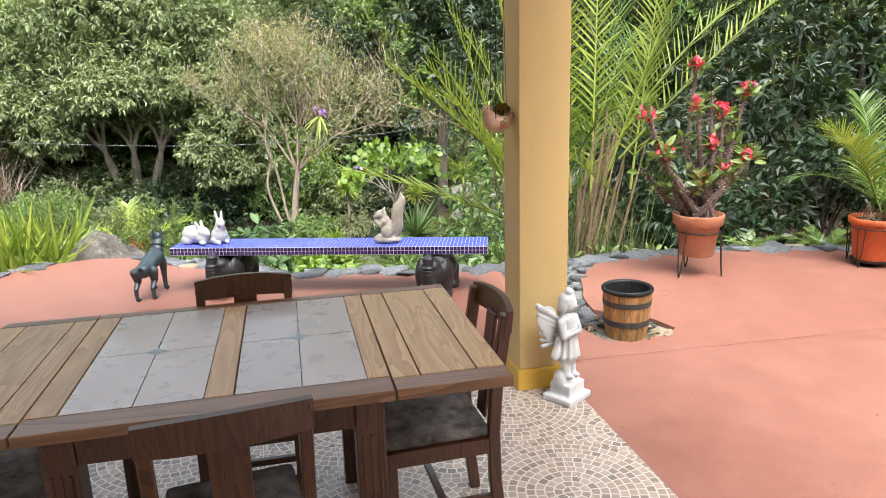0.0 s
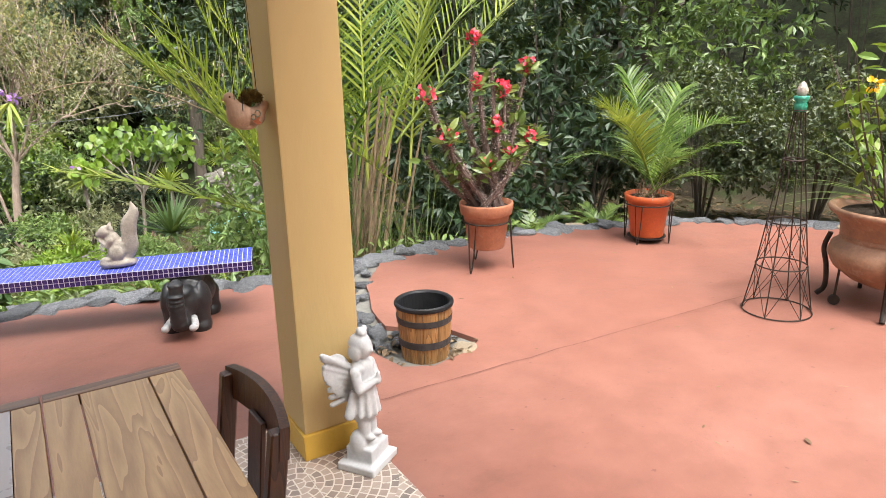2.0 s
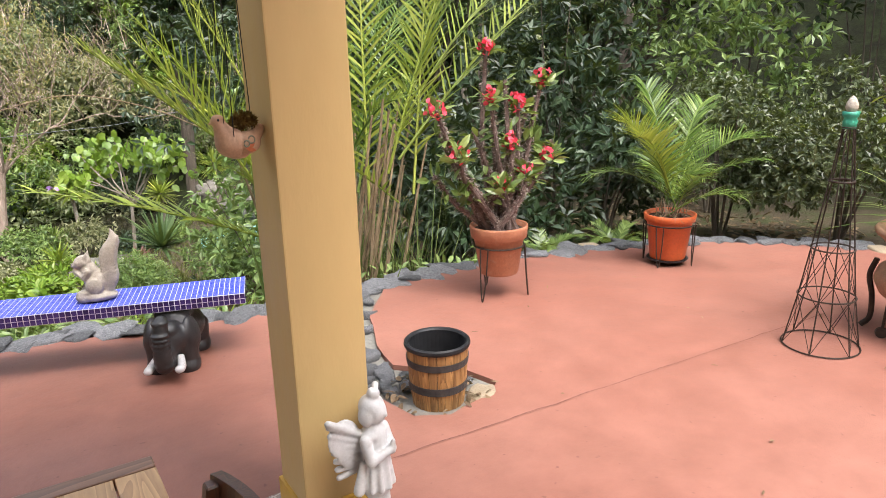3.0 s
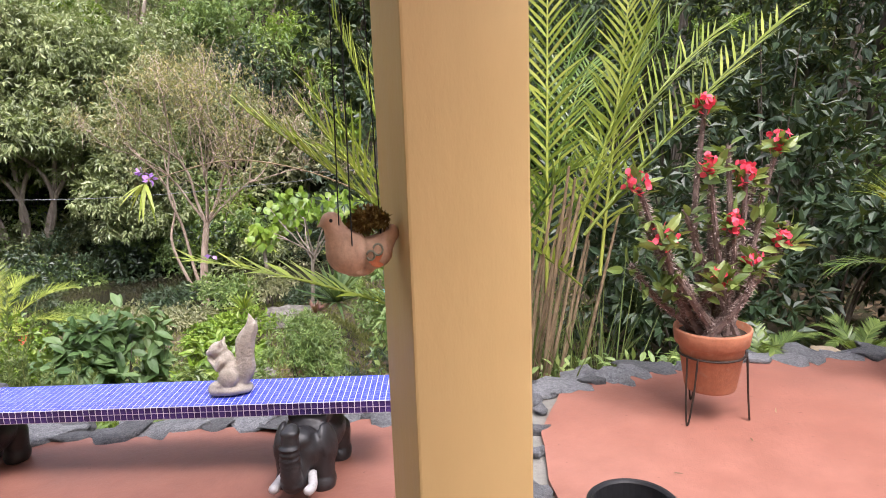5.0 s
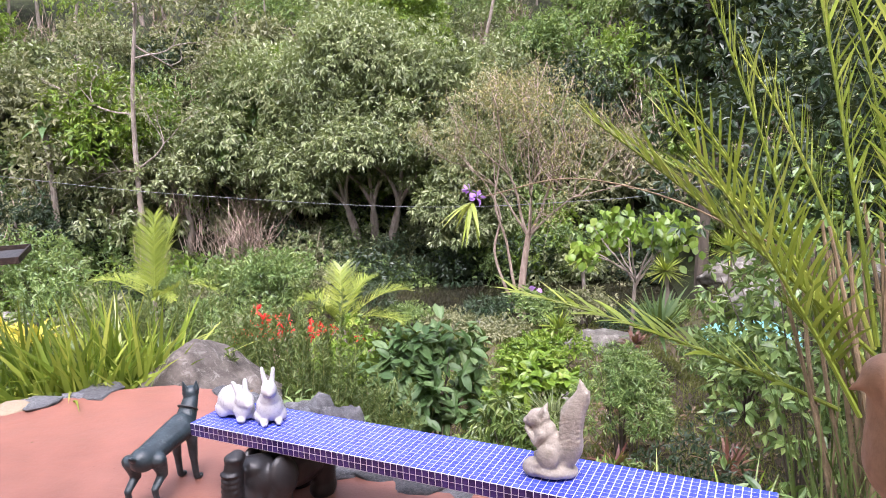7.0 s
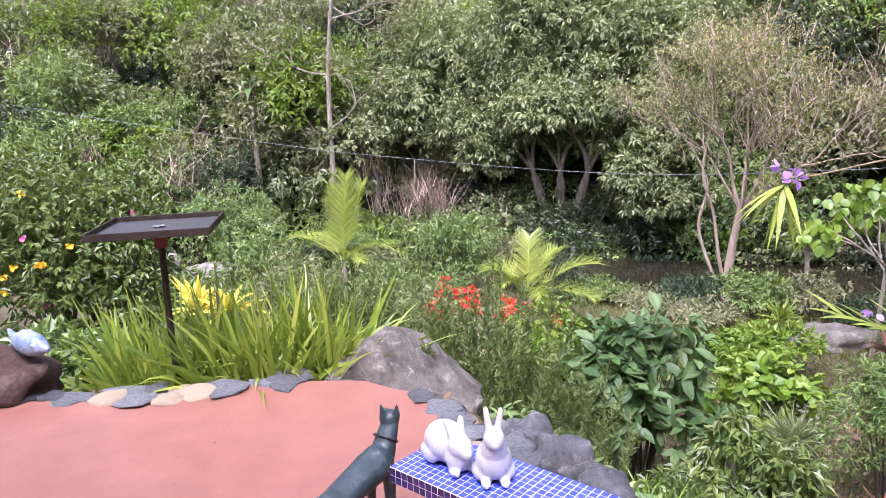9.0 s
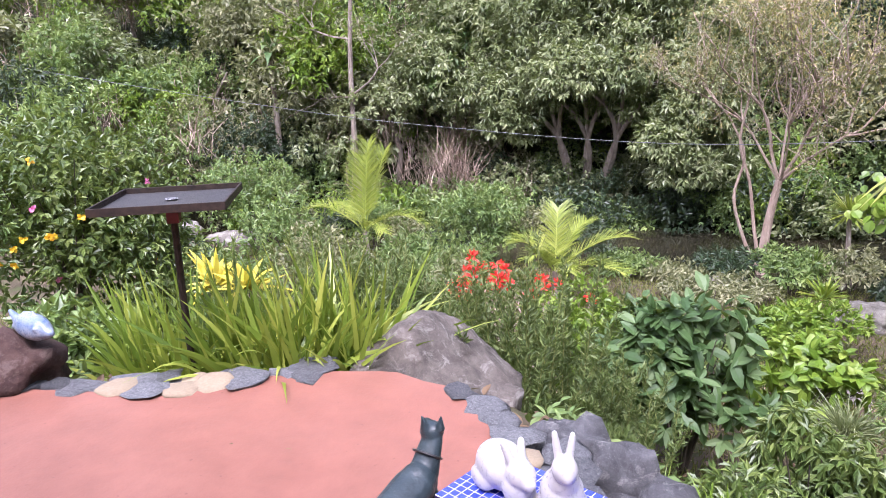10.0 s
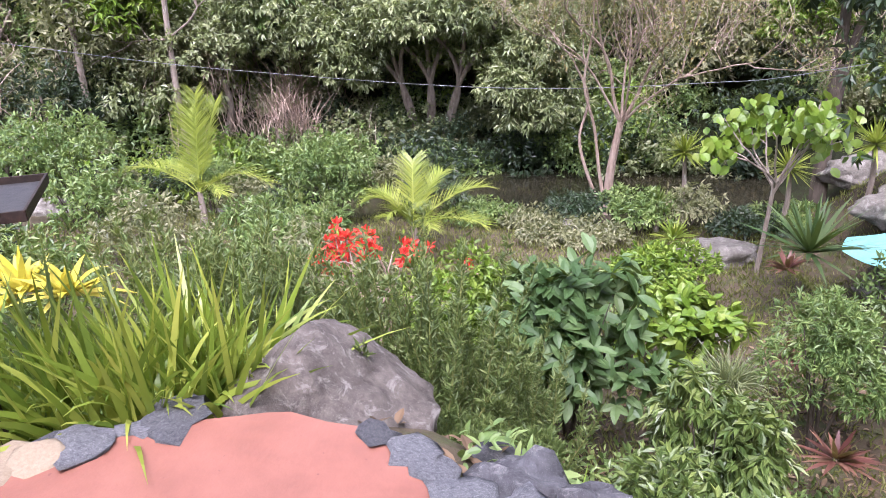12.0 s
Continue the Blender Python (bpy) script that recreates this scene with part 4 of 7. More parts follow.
def squirrel():
    b = [("e", (0.0, 0, 0.026), (0.088, 0.062, 0.030)), ("e", (-0.045, -0.02, 0.03), (0.042, 0.04, 0.034)), ("e", (0.05, 0.012, 0.022), (0.05, 0.046, 0.026)), ("e", (0.012, 0, 0.100), (0.054, 0.046, 0.066)), ("e", (-0.012, 0, 0.150), (0.043, 0.040, 0.050)),
         ("e", (-0.036, 0, 0.200), (0.042, 0.034, 0.034), (0, -22, 0)), ("e", (-0.070, 0, 0.186), (0.020, 0.018, 0.017)), ("e", (-0.03, -0.018, 0.196), (0.024, 0.016, 0.02)), ("e", (-0.03, 0.018, 0.196), (0.024, 0.016, 0.02)),
         ("l", (-0.018, -0.018, 0.222), (-0.010, -0.022, 0.250), 0.012, 0.004), ("l", (-0.018, 0.018, 0.222), (-0.010, 0.022, 0.250), 0.012, 0.004),
         ("l", (-0.012, -0.036, 0.155), (-0.030, -0.036, 0.125), 0.017, 0.014), ("l", (-0.030, -0.036, 0.125), (-0.066, -0.012, 0.152), 0.013, 0.011), ("l", (-0.012, 0.036, 0.155), (-0.030, 0.036, 0.125), 0.017, 0.014), ("l", (-0.030, 0.036, 0.125), (-0.066, 0.012, 0.152), 0.013, 0.011), ("e", (-0.070, 0, 0.158), (0.017, 0.017, 0.018)),
         ("e", (0.010, -0.040, 0.082), (0.042, 0.020, 0.044)), ("e", (0.010, 0.040, 0.082), (0.042, 0.020, 0.044)), ("e", (-0.036, -0.040, 0.050), (0.036, 0.016, 0.014)), ("e", (-0.036, 0.040, 0.050), (0.036, 0.016, 0.014))]
    path = curve_points([(0.055, 0, 0.05), (0.082, 0, 0.11), (0.080, 0, 0.18), (0.090, 0, 0.245), (0.118, 0, 0.295), (0.112, 0, 0.335)], 4)
    width = np.interp(np.linspace(0, 1, len(path)), (0, 0.25, 0.6, 0.85, 1), (0.030, 0.040, 0.044, 0.028, 0.006))
    for p, w in zip(path, width):
        b.append(("e", tuple(p), (w, w * 0.62, 0.030)))
    for k in range(3, len(path) - 3):
        p, w = path[k], width[k]
        for sgn in (-1, 1):
            b.append(("l", (p[0] - w * 0.75, sgn * w * 0.50, p[2] - 0.012), (p[0] + w * 0.8, sgn * w * 0.46, p[2] + 0.020), 0.0065, 0.004))
    ob = sculpt("squirrel_figurine", b, M_CAST, 0.0052, 1)
    ob.matrix_world = pose(0.70, 5.12, 0.368, 0, 0, -20) @ Matrix.Diagonal((1.08, 1.08, 1.08, 1))
    return tagged(ob, "pale cast-stone squirrel figurine eating a nut", "figurine")


def elephant():
    b = [("e", (0, 0.07, 0.185), (0.125, 0.165, 0.115)), ("b", (0, 0.09, 0.285), (0.085, 0.10, 0.018)), ("e", (0, -0.10, 0.185), (0.088, 0.078, 0.105)), ("e", (0, -0.12, 0.245), (0.062, 0.055, 0.050)),
         ("e", (-0.098, -0.065, 0.205), (0.026, 0.058, 0.090), (0, 12, 12)), ("e", (0.098, -0.065, 0.205), (0.026, 0.058, 0.090), (0, -12, -12))]
    trunk = [(-0.150, 0.15), (-0.185, 0.085), (-0.215, 0.095), (-0.225, 0.15), (-0.222, 0.21), (-0.215, 0.26), (-0.208, 0.305), (-0.192, 0.325)]
    for k, ((y0, z0), (y1, z1)) in enumerate(zip(trunk, trunk[1:])):
        b.append(("l", (0, y0, z0), (0, y1, z1), 0.046 - 0.002 * k, 0.044 - 0.002 * k))
    for k in range(8):
        b.append(("e", (0, -0.228, 0.10 + 0.024 * k), (0.044, 0.036, 0.007)))
    b.append(("e", (0, -0.205, 0.325), (0.040, 0.036, 0.022)))
    for x in (-0.07, 0.07):
        for y in (-0.07, 0.16):
            b.append(("l", (x, y, 0.15), (x, y, 0.035), 0.054, 0.048))
            b.append(("l", (x, y, 0.035), (x, y - 0.008, 0.022), 0.055, 0.055))
    b.append(("l", (0, 0.23, 0.2), (0.01, 0.245, 0.1), 0.014, 0.01))
    el = thing("elephant_support", pose(0, 0, 0), "black glazed clay elephant carrying the bench, white tusks", "elephant figure", "bench supports")
    body = sculpt("figure", b, M_BLACK, 0.0075, 2)
    body.parent = el
    for s in (-1, 1):
        g = Geo()
        pts = curve_points([(s * 0.052, -0.14, 0.105), (s * 0.070, -0.20, 0.078), (s * 0.066, -0.252, 0.085)], 5)
        tube(g, pts, np.interp(np.linspace(0, 1, len(pts)), (0, 0.9, 1), (0.017, 0.021, 0.012)), 12)
        part("tusk", g, M_WHITE, el, "white tusk", smooth=True)
    return el


angel()
DOG = dog()
collar = Geo()
ringpts = [(0.047 * math.cos(a), 0.20 + 0.047 * math.sin(a) * 0.85, 0.425 - 0.03 * math.sin(a)) for a in np.linspace(0, 2 * math.pi, 25)]
tube(collar, ringpts, 0.0055, 6, cap=False)
part("collar", collar, M_BLACK, DOG, smooth=True)

# the bench: tiled slab on two elephants
BENCH = pose(-0.925, 5.50, 0, 0, 0, -17.8)
BL, BD, BZ0, BZ1 = 2.43, 0.305, 0.306, 0.366
bench = thing("bench_top", BENCH, "bench slab covered with small cobalt blue glass tiles and white grout", "bench")
part("slab", box(0, 0, BZ0, BL, BD, BZ1, 0.002), M_WGROUT, bench)
PITCH = 0.0277
tile_top = bmesh.new()
box(-0.0121, -0.0121, 0.0, 0.0121, 0.0121, 0.0009, 0.0, tile_top)
ME_TOP = bpy.data.meshes.new("tile")
tile_top.to_mesh(ME_TOP)
tile_top.free()
ME_TOP.materials.append(M_BLUE)
tile_side = bmesh.new()
box(-0.0123, -0.0012, -0.0128, 0.0123, 0.0, 0.0128, 0.0, tile_side)
ME_SIDE = bpy.data.meshes.new("tile")
tile_side.to_mesh(ME_SIDE)
tile_side.free()
ME_SIDE.materials.append(M_NAVY)
cols = int(BL / PITCH)
rest = Geo()
CUBE = np.array([[0, 1, 3, 2], [4, 6, 7, 5], [0, 4, 5, 1], [2, 3, 7, 6], [0, 2, 6, 4], [1, 5, 7, 3]])
EL = elephant()
EL.matrix_basis = BENCH @ pose(0.42, 0.10, 0, 0, 0, -8) @ Matrix.Diagonal((1.12, 1.18, 1.0, 1))
copy_thing(EL, pose(1.03, 4.90, 0, 0, 0, -25))
rabbit(pose(-0.735, 5.60, 0.367, 0, 0, 50) @ Matrix.Diagonal((1.13, 1.13, 1.1, 1)), False, "white ceramic rabbit figurine crouching on the bench")
rabbit(pose(-0.555, 5.55, 0.367, 0, 0, 25) @ Matrix.Diagonal((1.08, 1.08, 1.04, 1)), True, "white ceramic rabbit figurine sitting up with ears raised")
squirrel()

# hanging dove planter
dove = thing("hanging_planter", pose(0.994, 3.215, 1.372) @ Matrix.Diagonal((0.78, 0.82, 0.9, 1)), "dove-shaped fired clay planter hung by black cords", "planter")
b = [("e", (-0.024, 0, -0.008), (0.058, 0.051, 0.050)), ("e", (0.034, 0, -0.014), (0.056, 0.048, 0.038)), ("l", (-0.040, 0, 0.008), (-0.060, 0, 0.052), 0.042, 0.024), ("e", (-0.063, 0, 0.062), (0.027, 0.021, 0.021)),
     ("l", (-0.082, 0, 0.059), (-0.098, 0, 0.052), 0.008, 0.003), ("l", (0.058, 0, -0.004), (0.090, 0, 0.026), 0.032, 0.020), ("e", (0.0, 0, -0.054), (0.038, 0.032, 0.010))]
body = sculpt("body", b, M_DOVE, 0.004, 2)
body.parent = dove
mo = Geo()
crown(mo, (0.032, 0, 0.040), (0.052, 0.040, 0.040), 1300, 0.016, 0.007, RNG, 0.1, 6, 5, -0.2)
part("moss", mo, M_MOSS, body, "dry brown moss")
for sy in (-1, 1):
    bm = bmesh.new()
    bmesh.ops.create_uvsphere(bm, u_segments=10, v_segments=6, radius=0.0042, matrix=Matrix.Translation((-0.066, sy * 0.0195, 0.066)))
    part("eye", bm, M_CORD, body, "small black eye", smooth=True)
for x, z, r, mt in ((0.022, -0.012, 0.010, M_SAGE), (0.041, 0.0, 0.012, M_SAGE)):
    g = Geo()
    tube(g, [(x + r * math.cos(a), -0.0498, z + r * math.sin(a)) for a in np.linspace(0, 2 * math.pi, 15)], 0.0028, 5, cap=False)
    part("painted_ring", g, mt, body)
g = Geo()
broad_leaves(g, [(0.055, -0.047, -0.008), (0.02, -0.050, -0.03), (0.05, -0.046, -0.02)], [(-0.8, -0.05, -0.5), (1, 0.0, -0.15), (-1, -0.1, -0.2)], [(0, -1, 0)] * 3, 0.035, 0.014, 0.0, 0.0)
part("painted_wing", g, M_DOVEPAINT, body, "rust-red painted wing")
for x0, y0, z0, x1 in ((-0.048, -0.02, 0.02, -0.02), (-0.022, -0.045, 0.005, -0.005), (0.06, -0.01, 0.01, 0.03)):
    g = Geo()
    tube(g, curve_points([(x0, y0, z0), ((x0 + x1) / 2, y0 * 0.7, 0.6), (x1, 0, 1.24), (x1, 0, 1.646)], 6), 0.0018, 6)
    part("cord", g, M_CORD, dove)

# ---- terrace things ----


def barrel():
    ba = thing("half_barrel", pose(2.0, 3.765, -0.028) @ Matrix.Diagonal((0.94, 0.94, 0.86, 1)), "half barrel planter of weathered staves, black hoops and liner", "planter")
    n, h = 22, 0.37
    bm = bmesh.new()
    prof = [(0.132, 0.0), (0.145, 0.12), (0.152, 0.24), (0.156, 0.345)]
    a = math.pi / n * 0.94
    rows = []
    for r, z in prof:
        rows.append([bm.verts.new((rr * math.cos(s), rr * math.sin(s), z)) for rr, s in ((r, -a), (r + 0.002, 0), (r, a), (r - 0.007, a), (r - 0.007, -a))])
    for p, q in zip(rows, rows[1:]):
        for k in range(5):
            bm.faces.new((p[k], p[(k + 1) % 5], q[(k + 1) % 5], q[k]))
    bm.faces.new(rows[0][::-1])
    bm.faces.new(rows[-1])
    me = bpy.data.meshes.new("stave")
    bm.to_mesh(me)
    bm.free()
    me.materials.append(M_BARREL)
    for k in range(n):
        o = part("stave", me, None, ba)
        o.matrix_basis = pose(0, 0, 0, 0, 0, k * 360 / n)
    for z0, z1, r in ((0.10, 0.145, 0.149), (0.245, 0.285, 0.157)):
        part("hoop", turned([(r - 0.004, z0), (r, z0), (r + 0.004, z1), (r, z1)]), M_HOOP, ba, "black iron hoop", smooth=False)
    part("liner", turned([(0.158, 0.338), (0.166, 0.342), (0.170, 0.352), (0.168, 0.366), (0.160, 0.373), (0.151, 0.370), (0.144, 0.360), (0.139, 0.25), (0.122, 0.06), (0.0, 0.058)]), M_PLASTIC, ba, "black plastic liner with a rolled rim")


def iron_stand(parent, r, h, legs=3, splay=0.05, turn=0):
    ring = Geo()
    tube(ring, [(r * math.cos(a), r * math.sin(a), h) for a in np.linspace(0, 2 * math.pi, 33)], 0.006, 8, cap=False)
    part("stand_ring", ring, M_IRON, parent)
    for k in range(legs):
        a = radians(turn + 360 * k / legs)
        g = Geo()
        c, s = math.cos(a), math.sin(a)
        tx, ty = -s, c
        pts = [((r + 0.004) * c + tx * 0.03, (r + 0.004) * s + ty * 0.03, h), ((r + splay * 0.6) * c + tx * 0.02, (r + splay * 0.6) * s + ty * 0.02, h * 0.4), ((r + splay) * c, (r + splay) * s, 0.006),
               ((r + splay * 0.6) * c - tx * 0.02, (r + splay * 0.6) * s - ty * 0.02, h * 0.4), ((r + 0.004) * c - tx * 0.03, (r + 0.004) * s - ty * 0.03, h)]
        tube(g, curve_points(pts, 6), 0.005, 6)
        part("stand_leg", g, M_IRON, parent)


def euphorbia():
    rng = np.random.default_rng(11)
    pot = thing("potted_crown_of_thorns", pose(3.1, 4.74, 0), "terracotta pot on a wire stand with thorny red-flowered plant", "potted plant")
    vessel = part("pot", turned([(0.0, 0.165), (0.125, 0.165), (0.13, 0.175), (0.165, 0.40), (0.172, 0.405), (0.185, 0.415), (0.195, 0.485), (0.193, 0.495), (0.180, 0.495), (0.172, 0.46), (0.0, 0.455)], 44), M_TERRA, pot, "terracotta pot with a heavy rim", smooth=True)
    part("soil", turned([(0.172, 0.46), (0.10, 0.468), (0.0, 0.47)], 24), M_DIRT, vessel, "dark potting soil")
    iron_stand(pot, 0.168, 0.36, 3, 0.03, 200)
    lv, th = Geo(), Geo()
    tips = [(-0.42, 0.05, 1.12), (-0.30, 0.05, 0.98), (0.28, 0.05, 1.25), (0.22, -0.05, 1.05), (0.40, -0.05, 1.02), (-0.20, 0.0, 1.12), (0.05, 0.0, 1.42), (0.14, 0.1, 0.98), (-0.46, 0.05, 0.86), (0.44, 0.05, 0.90), (-0.50, -0.05, 1.27), (-0.38, -0.1, 1.0), (-0.06, 0.05, 1.62), (0.12, -0.05, 1.28), (0.36, 0.0, 1.42), (0.20, 0.08, 1.2), (-0.14, -0.1, 1.33), (0.02, 0.1, 1.3), (0.30, -0.12, 0.95), (0.34, 0.1, 0.82), (-0.26, 0.12, 0.95), (0.10, -0.16, 0.86),
            (-0.10, -0.18, 0.80), (0.26, 0.02, 1.1), (-0.3, 0.0, 0.75), (0.0, -0.12, 1.05)]
    for k, (x, y, z) in enumerate(tips):
        b0 = np.array([rng.uniform(-0.09, 0.09), rng.uniform(-0.09, 0.09), 0.455])
        tip = np.array([x, y, z])
        mid = b0 + (tip - b0) * 0.5 + np.array([x * 0.12, y * 0.1, 0.02]) + rng.normal(0, 0.02, 3)
        pts = curve_points([b0, mid, tip], 9)
        g = Geo()
        tube(g, pts, np.linspace(0.021, 0.013, len(pts)), 7)
        part("stem", g, M_THORN, pot, "thorny grey-brown stem")
        n = 300
        ti = rng.uniform(0.1, 1, n)
        pp = np.stack([np.interp(ti, np.linspace(0, 1, len(pts)), pts[:, i]) for i in range(3)], -1)
        o = unit(sphere_dirs(n, rng) * (1, 1, 0.4))
        leaf_mesh(th, pp + o * 0.012, o, sphere_dirs(n, rng), 0.028, 0.0048, 0, 0)
        nl = (18 if z > 1.0 else 26) if k >= 10 else 7
        o = unit(sphere_dirs(nl, rng, -0.2) + (0, 0, 0.2))
        broad_leaves(lv, tip - (0, 0, 0.03) + o * 0.012 + rng.normal(0, 0.02, (nl, 3)), o, sphere_dirs(nl, rng) + (0, 0, 1), rng.uniform(0.07, 0.13, nl), rng.uniform(0.03, 0.048, nl))
        ns = 8
        ti = rng.uniform(0.4, 0.95, ns)
        ps = np.stack([np.interp(ti, np.linspace(0, 1, len(pts)), pts[:, i]) for i in range(3)], -1)
        broad_leaves(lv, ps, sphere_dirs(ns, rng) * (1, 1, 0.4), sphere_dirs(ns, rng) * 0.5 + (0, 0, 1), rng.uniform(0.06, 0.11, ns), rng.uniform(0.028, 0.045, ns))
        bare = k < 10
        k -= 10
        if not bare and k not in (7, 10, 13, 14, 5):
            nf = 34 if z > 1.0 else 22
            o = sphere_dirs(nf, rng)
            rr = 0.050 if k in (0, 1, 3, 4) else 0.036
            fl = Geo()
            broad_leaves(fl, tip + (0, 0, 0.01) + o * rr * (1, 1, 1.1), unit(sphere_dirs(nf, rng)), o, 0.034, 0.034, 0.05, 0.1)
            part("flower_head", fl, M_PINK if k == 9 else M_RED, pot, "small pink flower head" if k == 9 else "coral red flower head")
    part("thorn_cover", th, M_SPIKE, pot, "short pale thorns")
    part("foliage", lv, M_BUSHLEAF, pot, "small bright green leaves")


def frond_parts(parent, base, azim, length, rise, droop, pairs, leaf, width, material, rng, name="frond", hang=0.35, vee=0.3):
    """One palm frond: an arching rachis with two rows of leaflets."""
    a = radians(azim)
    out = np.array([math.cos(a), math.sin(a), 0])
    t = np.linspace(0, 1, 14)[:, None]
    pts = np.asarray(base) + out * length * (t * math.cos(radians(rise))) + np.array([0, 0, 1]) * length * (t * math.sin(radians(rise)) - droop * t ** 2.2)
    g = Geo()
    tube(g, pts, np.linspace(0.009, 0.003, len(pts)) * max(0.5, min(length, 1.4)), 6)
    s = np.linspace(0.16, 0.99, pairs)
    P = np.stack([np.interp(s, t[:, 0], pts[:, i]) for i in range(3)], -1)
    D = unit(np.gradient(pts, axis=0))
    D = unit(np.stack([np.interp(s, t[:, 0], D[:, i]) for i in range(3)], -1))
    side = unit(np.cross(D, (0, 0, 1)))
    upv = np.cross(side, D)
    L = leaf * (0.35 + 0.65 * np.sin(np.pi * (0.12 + 0.80 * s))) * rng.uniform(0.88, 1.1, pairs)
    for sg in (-1, 1):
        d = unit(side * sg * 0.75 + D * (0.55 + 0.5 * s[:, None]) + upv * vee + rng.normal(0, 0.06, (pairs, 3)))
        blades(g, P, d, L, width, hang * rng.uniform(0.5, 1.3, pairs), 4, np.cross(d, upv) + rng.normal(0, 0.2, (pairs, 3)), 0.8)
    return part(name, g, material, parent)


def potted_palm():
    rng = np.random.default_rng(5)
    pot = thing("potted_palm", pose(4.58, 4.56, 0) @ Matrix.Diagonal((0.94, 0.94, 0.94, 1)), "orange plastic pot with a feathery green palm", "potted plant")
    vessel = part("pot", turned([(0.0, 0.05), (0.135, 0.05), (0.14, 0.06), (0.178, 0.36), (0.20, 0.365), (0.205, 0.415), (0.195, 0.42), (0.185, 0.41), (0.175, 0.38), (0.0, 0.375)], 44), M_ORANGE, pot, "orange plastic pot with a rim", smooth=True)
    part("saucer", turned([(0.0, 0.035), (0.15, 0.035), (0.165, 0.05), (0.158, 0.052), (0.0, 0.045)], 36), M_PLASTIC, pot)
    part("soil", turned([(0.176, 0.385), (0.0, 0.395)], 24), M_DIRT, vessel, "dark potting soil")
    iron_stand(pot, 0.20, 0.34, 4, 0.0, 20)
    for k in range(10):
        az = rng.uniform(0, 360)
        frond_parts(pot, (rng.normal(0, 0.03), rng.normal(0, 0.03), 0.40 + 0.02 * k), az, rng.uniform(0.6, 1.0), rng.uniform(40, 76), rng.uniform(0.25, 0.55), 22, 0.28, 0.010, M_PALM, rng)
    for az, ln, ri, dr in ((165, 1.25, 66, 0.42), (195, 1.2, 58, 0.40), (20, 1.3, 62, 0.35), (80, 1.3, 72, 0.3), (-20, 1.15, 52, 0.42)):
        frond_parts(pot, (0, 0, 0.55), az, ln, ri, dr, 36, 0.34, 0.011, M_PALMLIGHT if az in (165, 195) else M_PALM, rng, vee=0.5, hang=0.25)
    g = Geo()
    n = 90
    o = unit(sphere_dirs(n, rng, 0.0) + (0, 0, 0.2))
    blades(g, np.tile((0, 0, 0.4), (n, 1)) + rng.normal(0, 0.06, (n, 3)) * (1, 1, 0.1), o, rng.uniform(0.15, 0.32, n), 0.008, 0.5, 4)
    part("dry_fronds", g, M_DRYLEAF, pot, "dead brown frond stubs")


def obelisk():
    ob = thing("wire_obelisk", pose(4.03, 3.04, 0, 0, 0, 15) @ Matrix.Diagonal((0.95, 0.95, 0.96, 1)), "tall dark wire plant obelisk with a green finial", "plant support")
    zs = [0.004, 0.30, 0.575, 0.95, 1.235]
    rs = [0.205, 0.150, 0.112, 0.062, 0.030]
    for r, z in zip(rs, zs):
        g = Geo()
        tube(g, [(r * math.cos(a), r * math.sin(a), z + 0.004) for a in np.linspace(0, 2 * math.pi, 33)], 0.0045 if z < 0.6 else 0.006, 6, cap=False)
        part("ring", g, M_IRON, ob)
    for k in range(6):
        a = radians(60 * k)
        g = Geo()
        tube(g, [(r * math.cos(a), r * math.sin(a), z) for r, z in zip(rs, zs)], 0.004, 6)
        part("upright", g, M_IRON, ob)
        g = Geo()
        for q in range(2):
            for da in (60, -60):
                a2 = a + radians(da)
                g = Geo()
                tube(g, [(rs[q] * math.cos(a), rs[q] * math.sin(a), zs[q]), (rs[q + 1] * math.cos(a2), rs[q + 1] * math.sin(a2), zs[q + 1])], 0.0022, 5)
                part("cross_wire", g, M_IRON, ob)
    mgreen = surf("green_painted_metal", (0.02, 0.20, 0.13), (0.04, 0.28, 0.18), 20, 0.45)
    neck = part("finial_collar", turned([(0.0, 1.232), (0.034, 1.232), (0.036, 1.27), (0.030, 1.285), (0.040, 1.30), (0.042, 1.32), (0.0, 1.322)], 24), mgreen, ob, "green painted collar", smooth=True)
    part("finial", turned([(0.022, 1.321), (0.032, 1.34), (0.030, 1.362), (0.016, 1.39), (0.0, 1.405)], 16), M_CAST, neck, "pale cone-shaped finial", smooth=True)


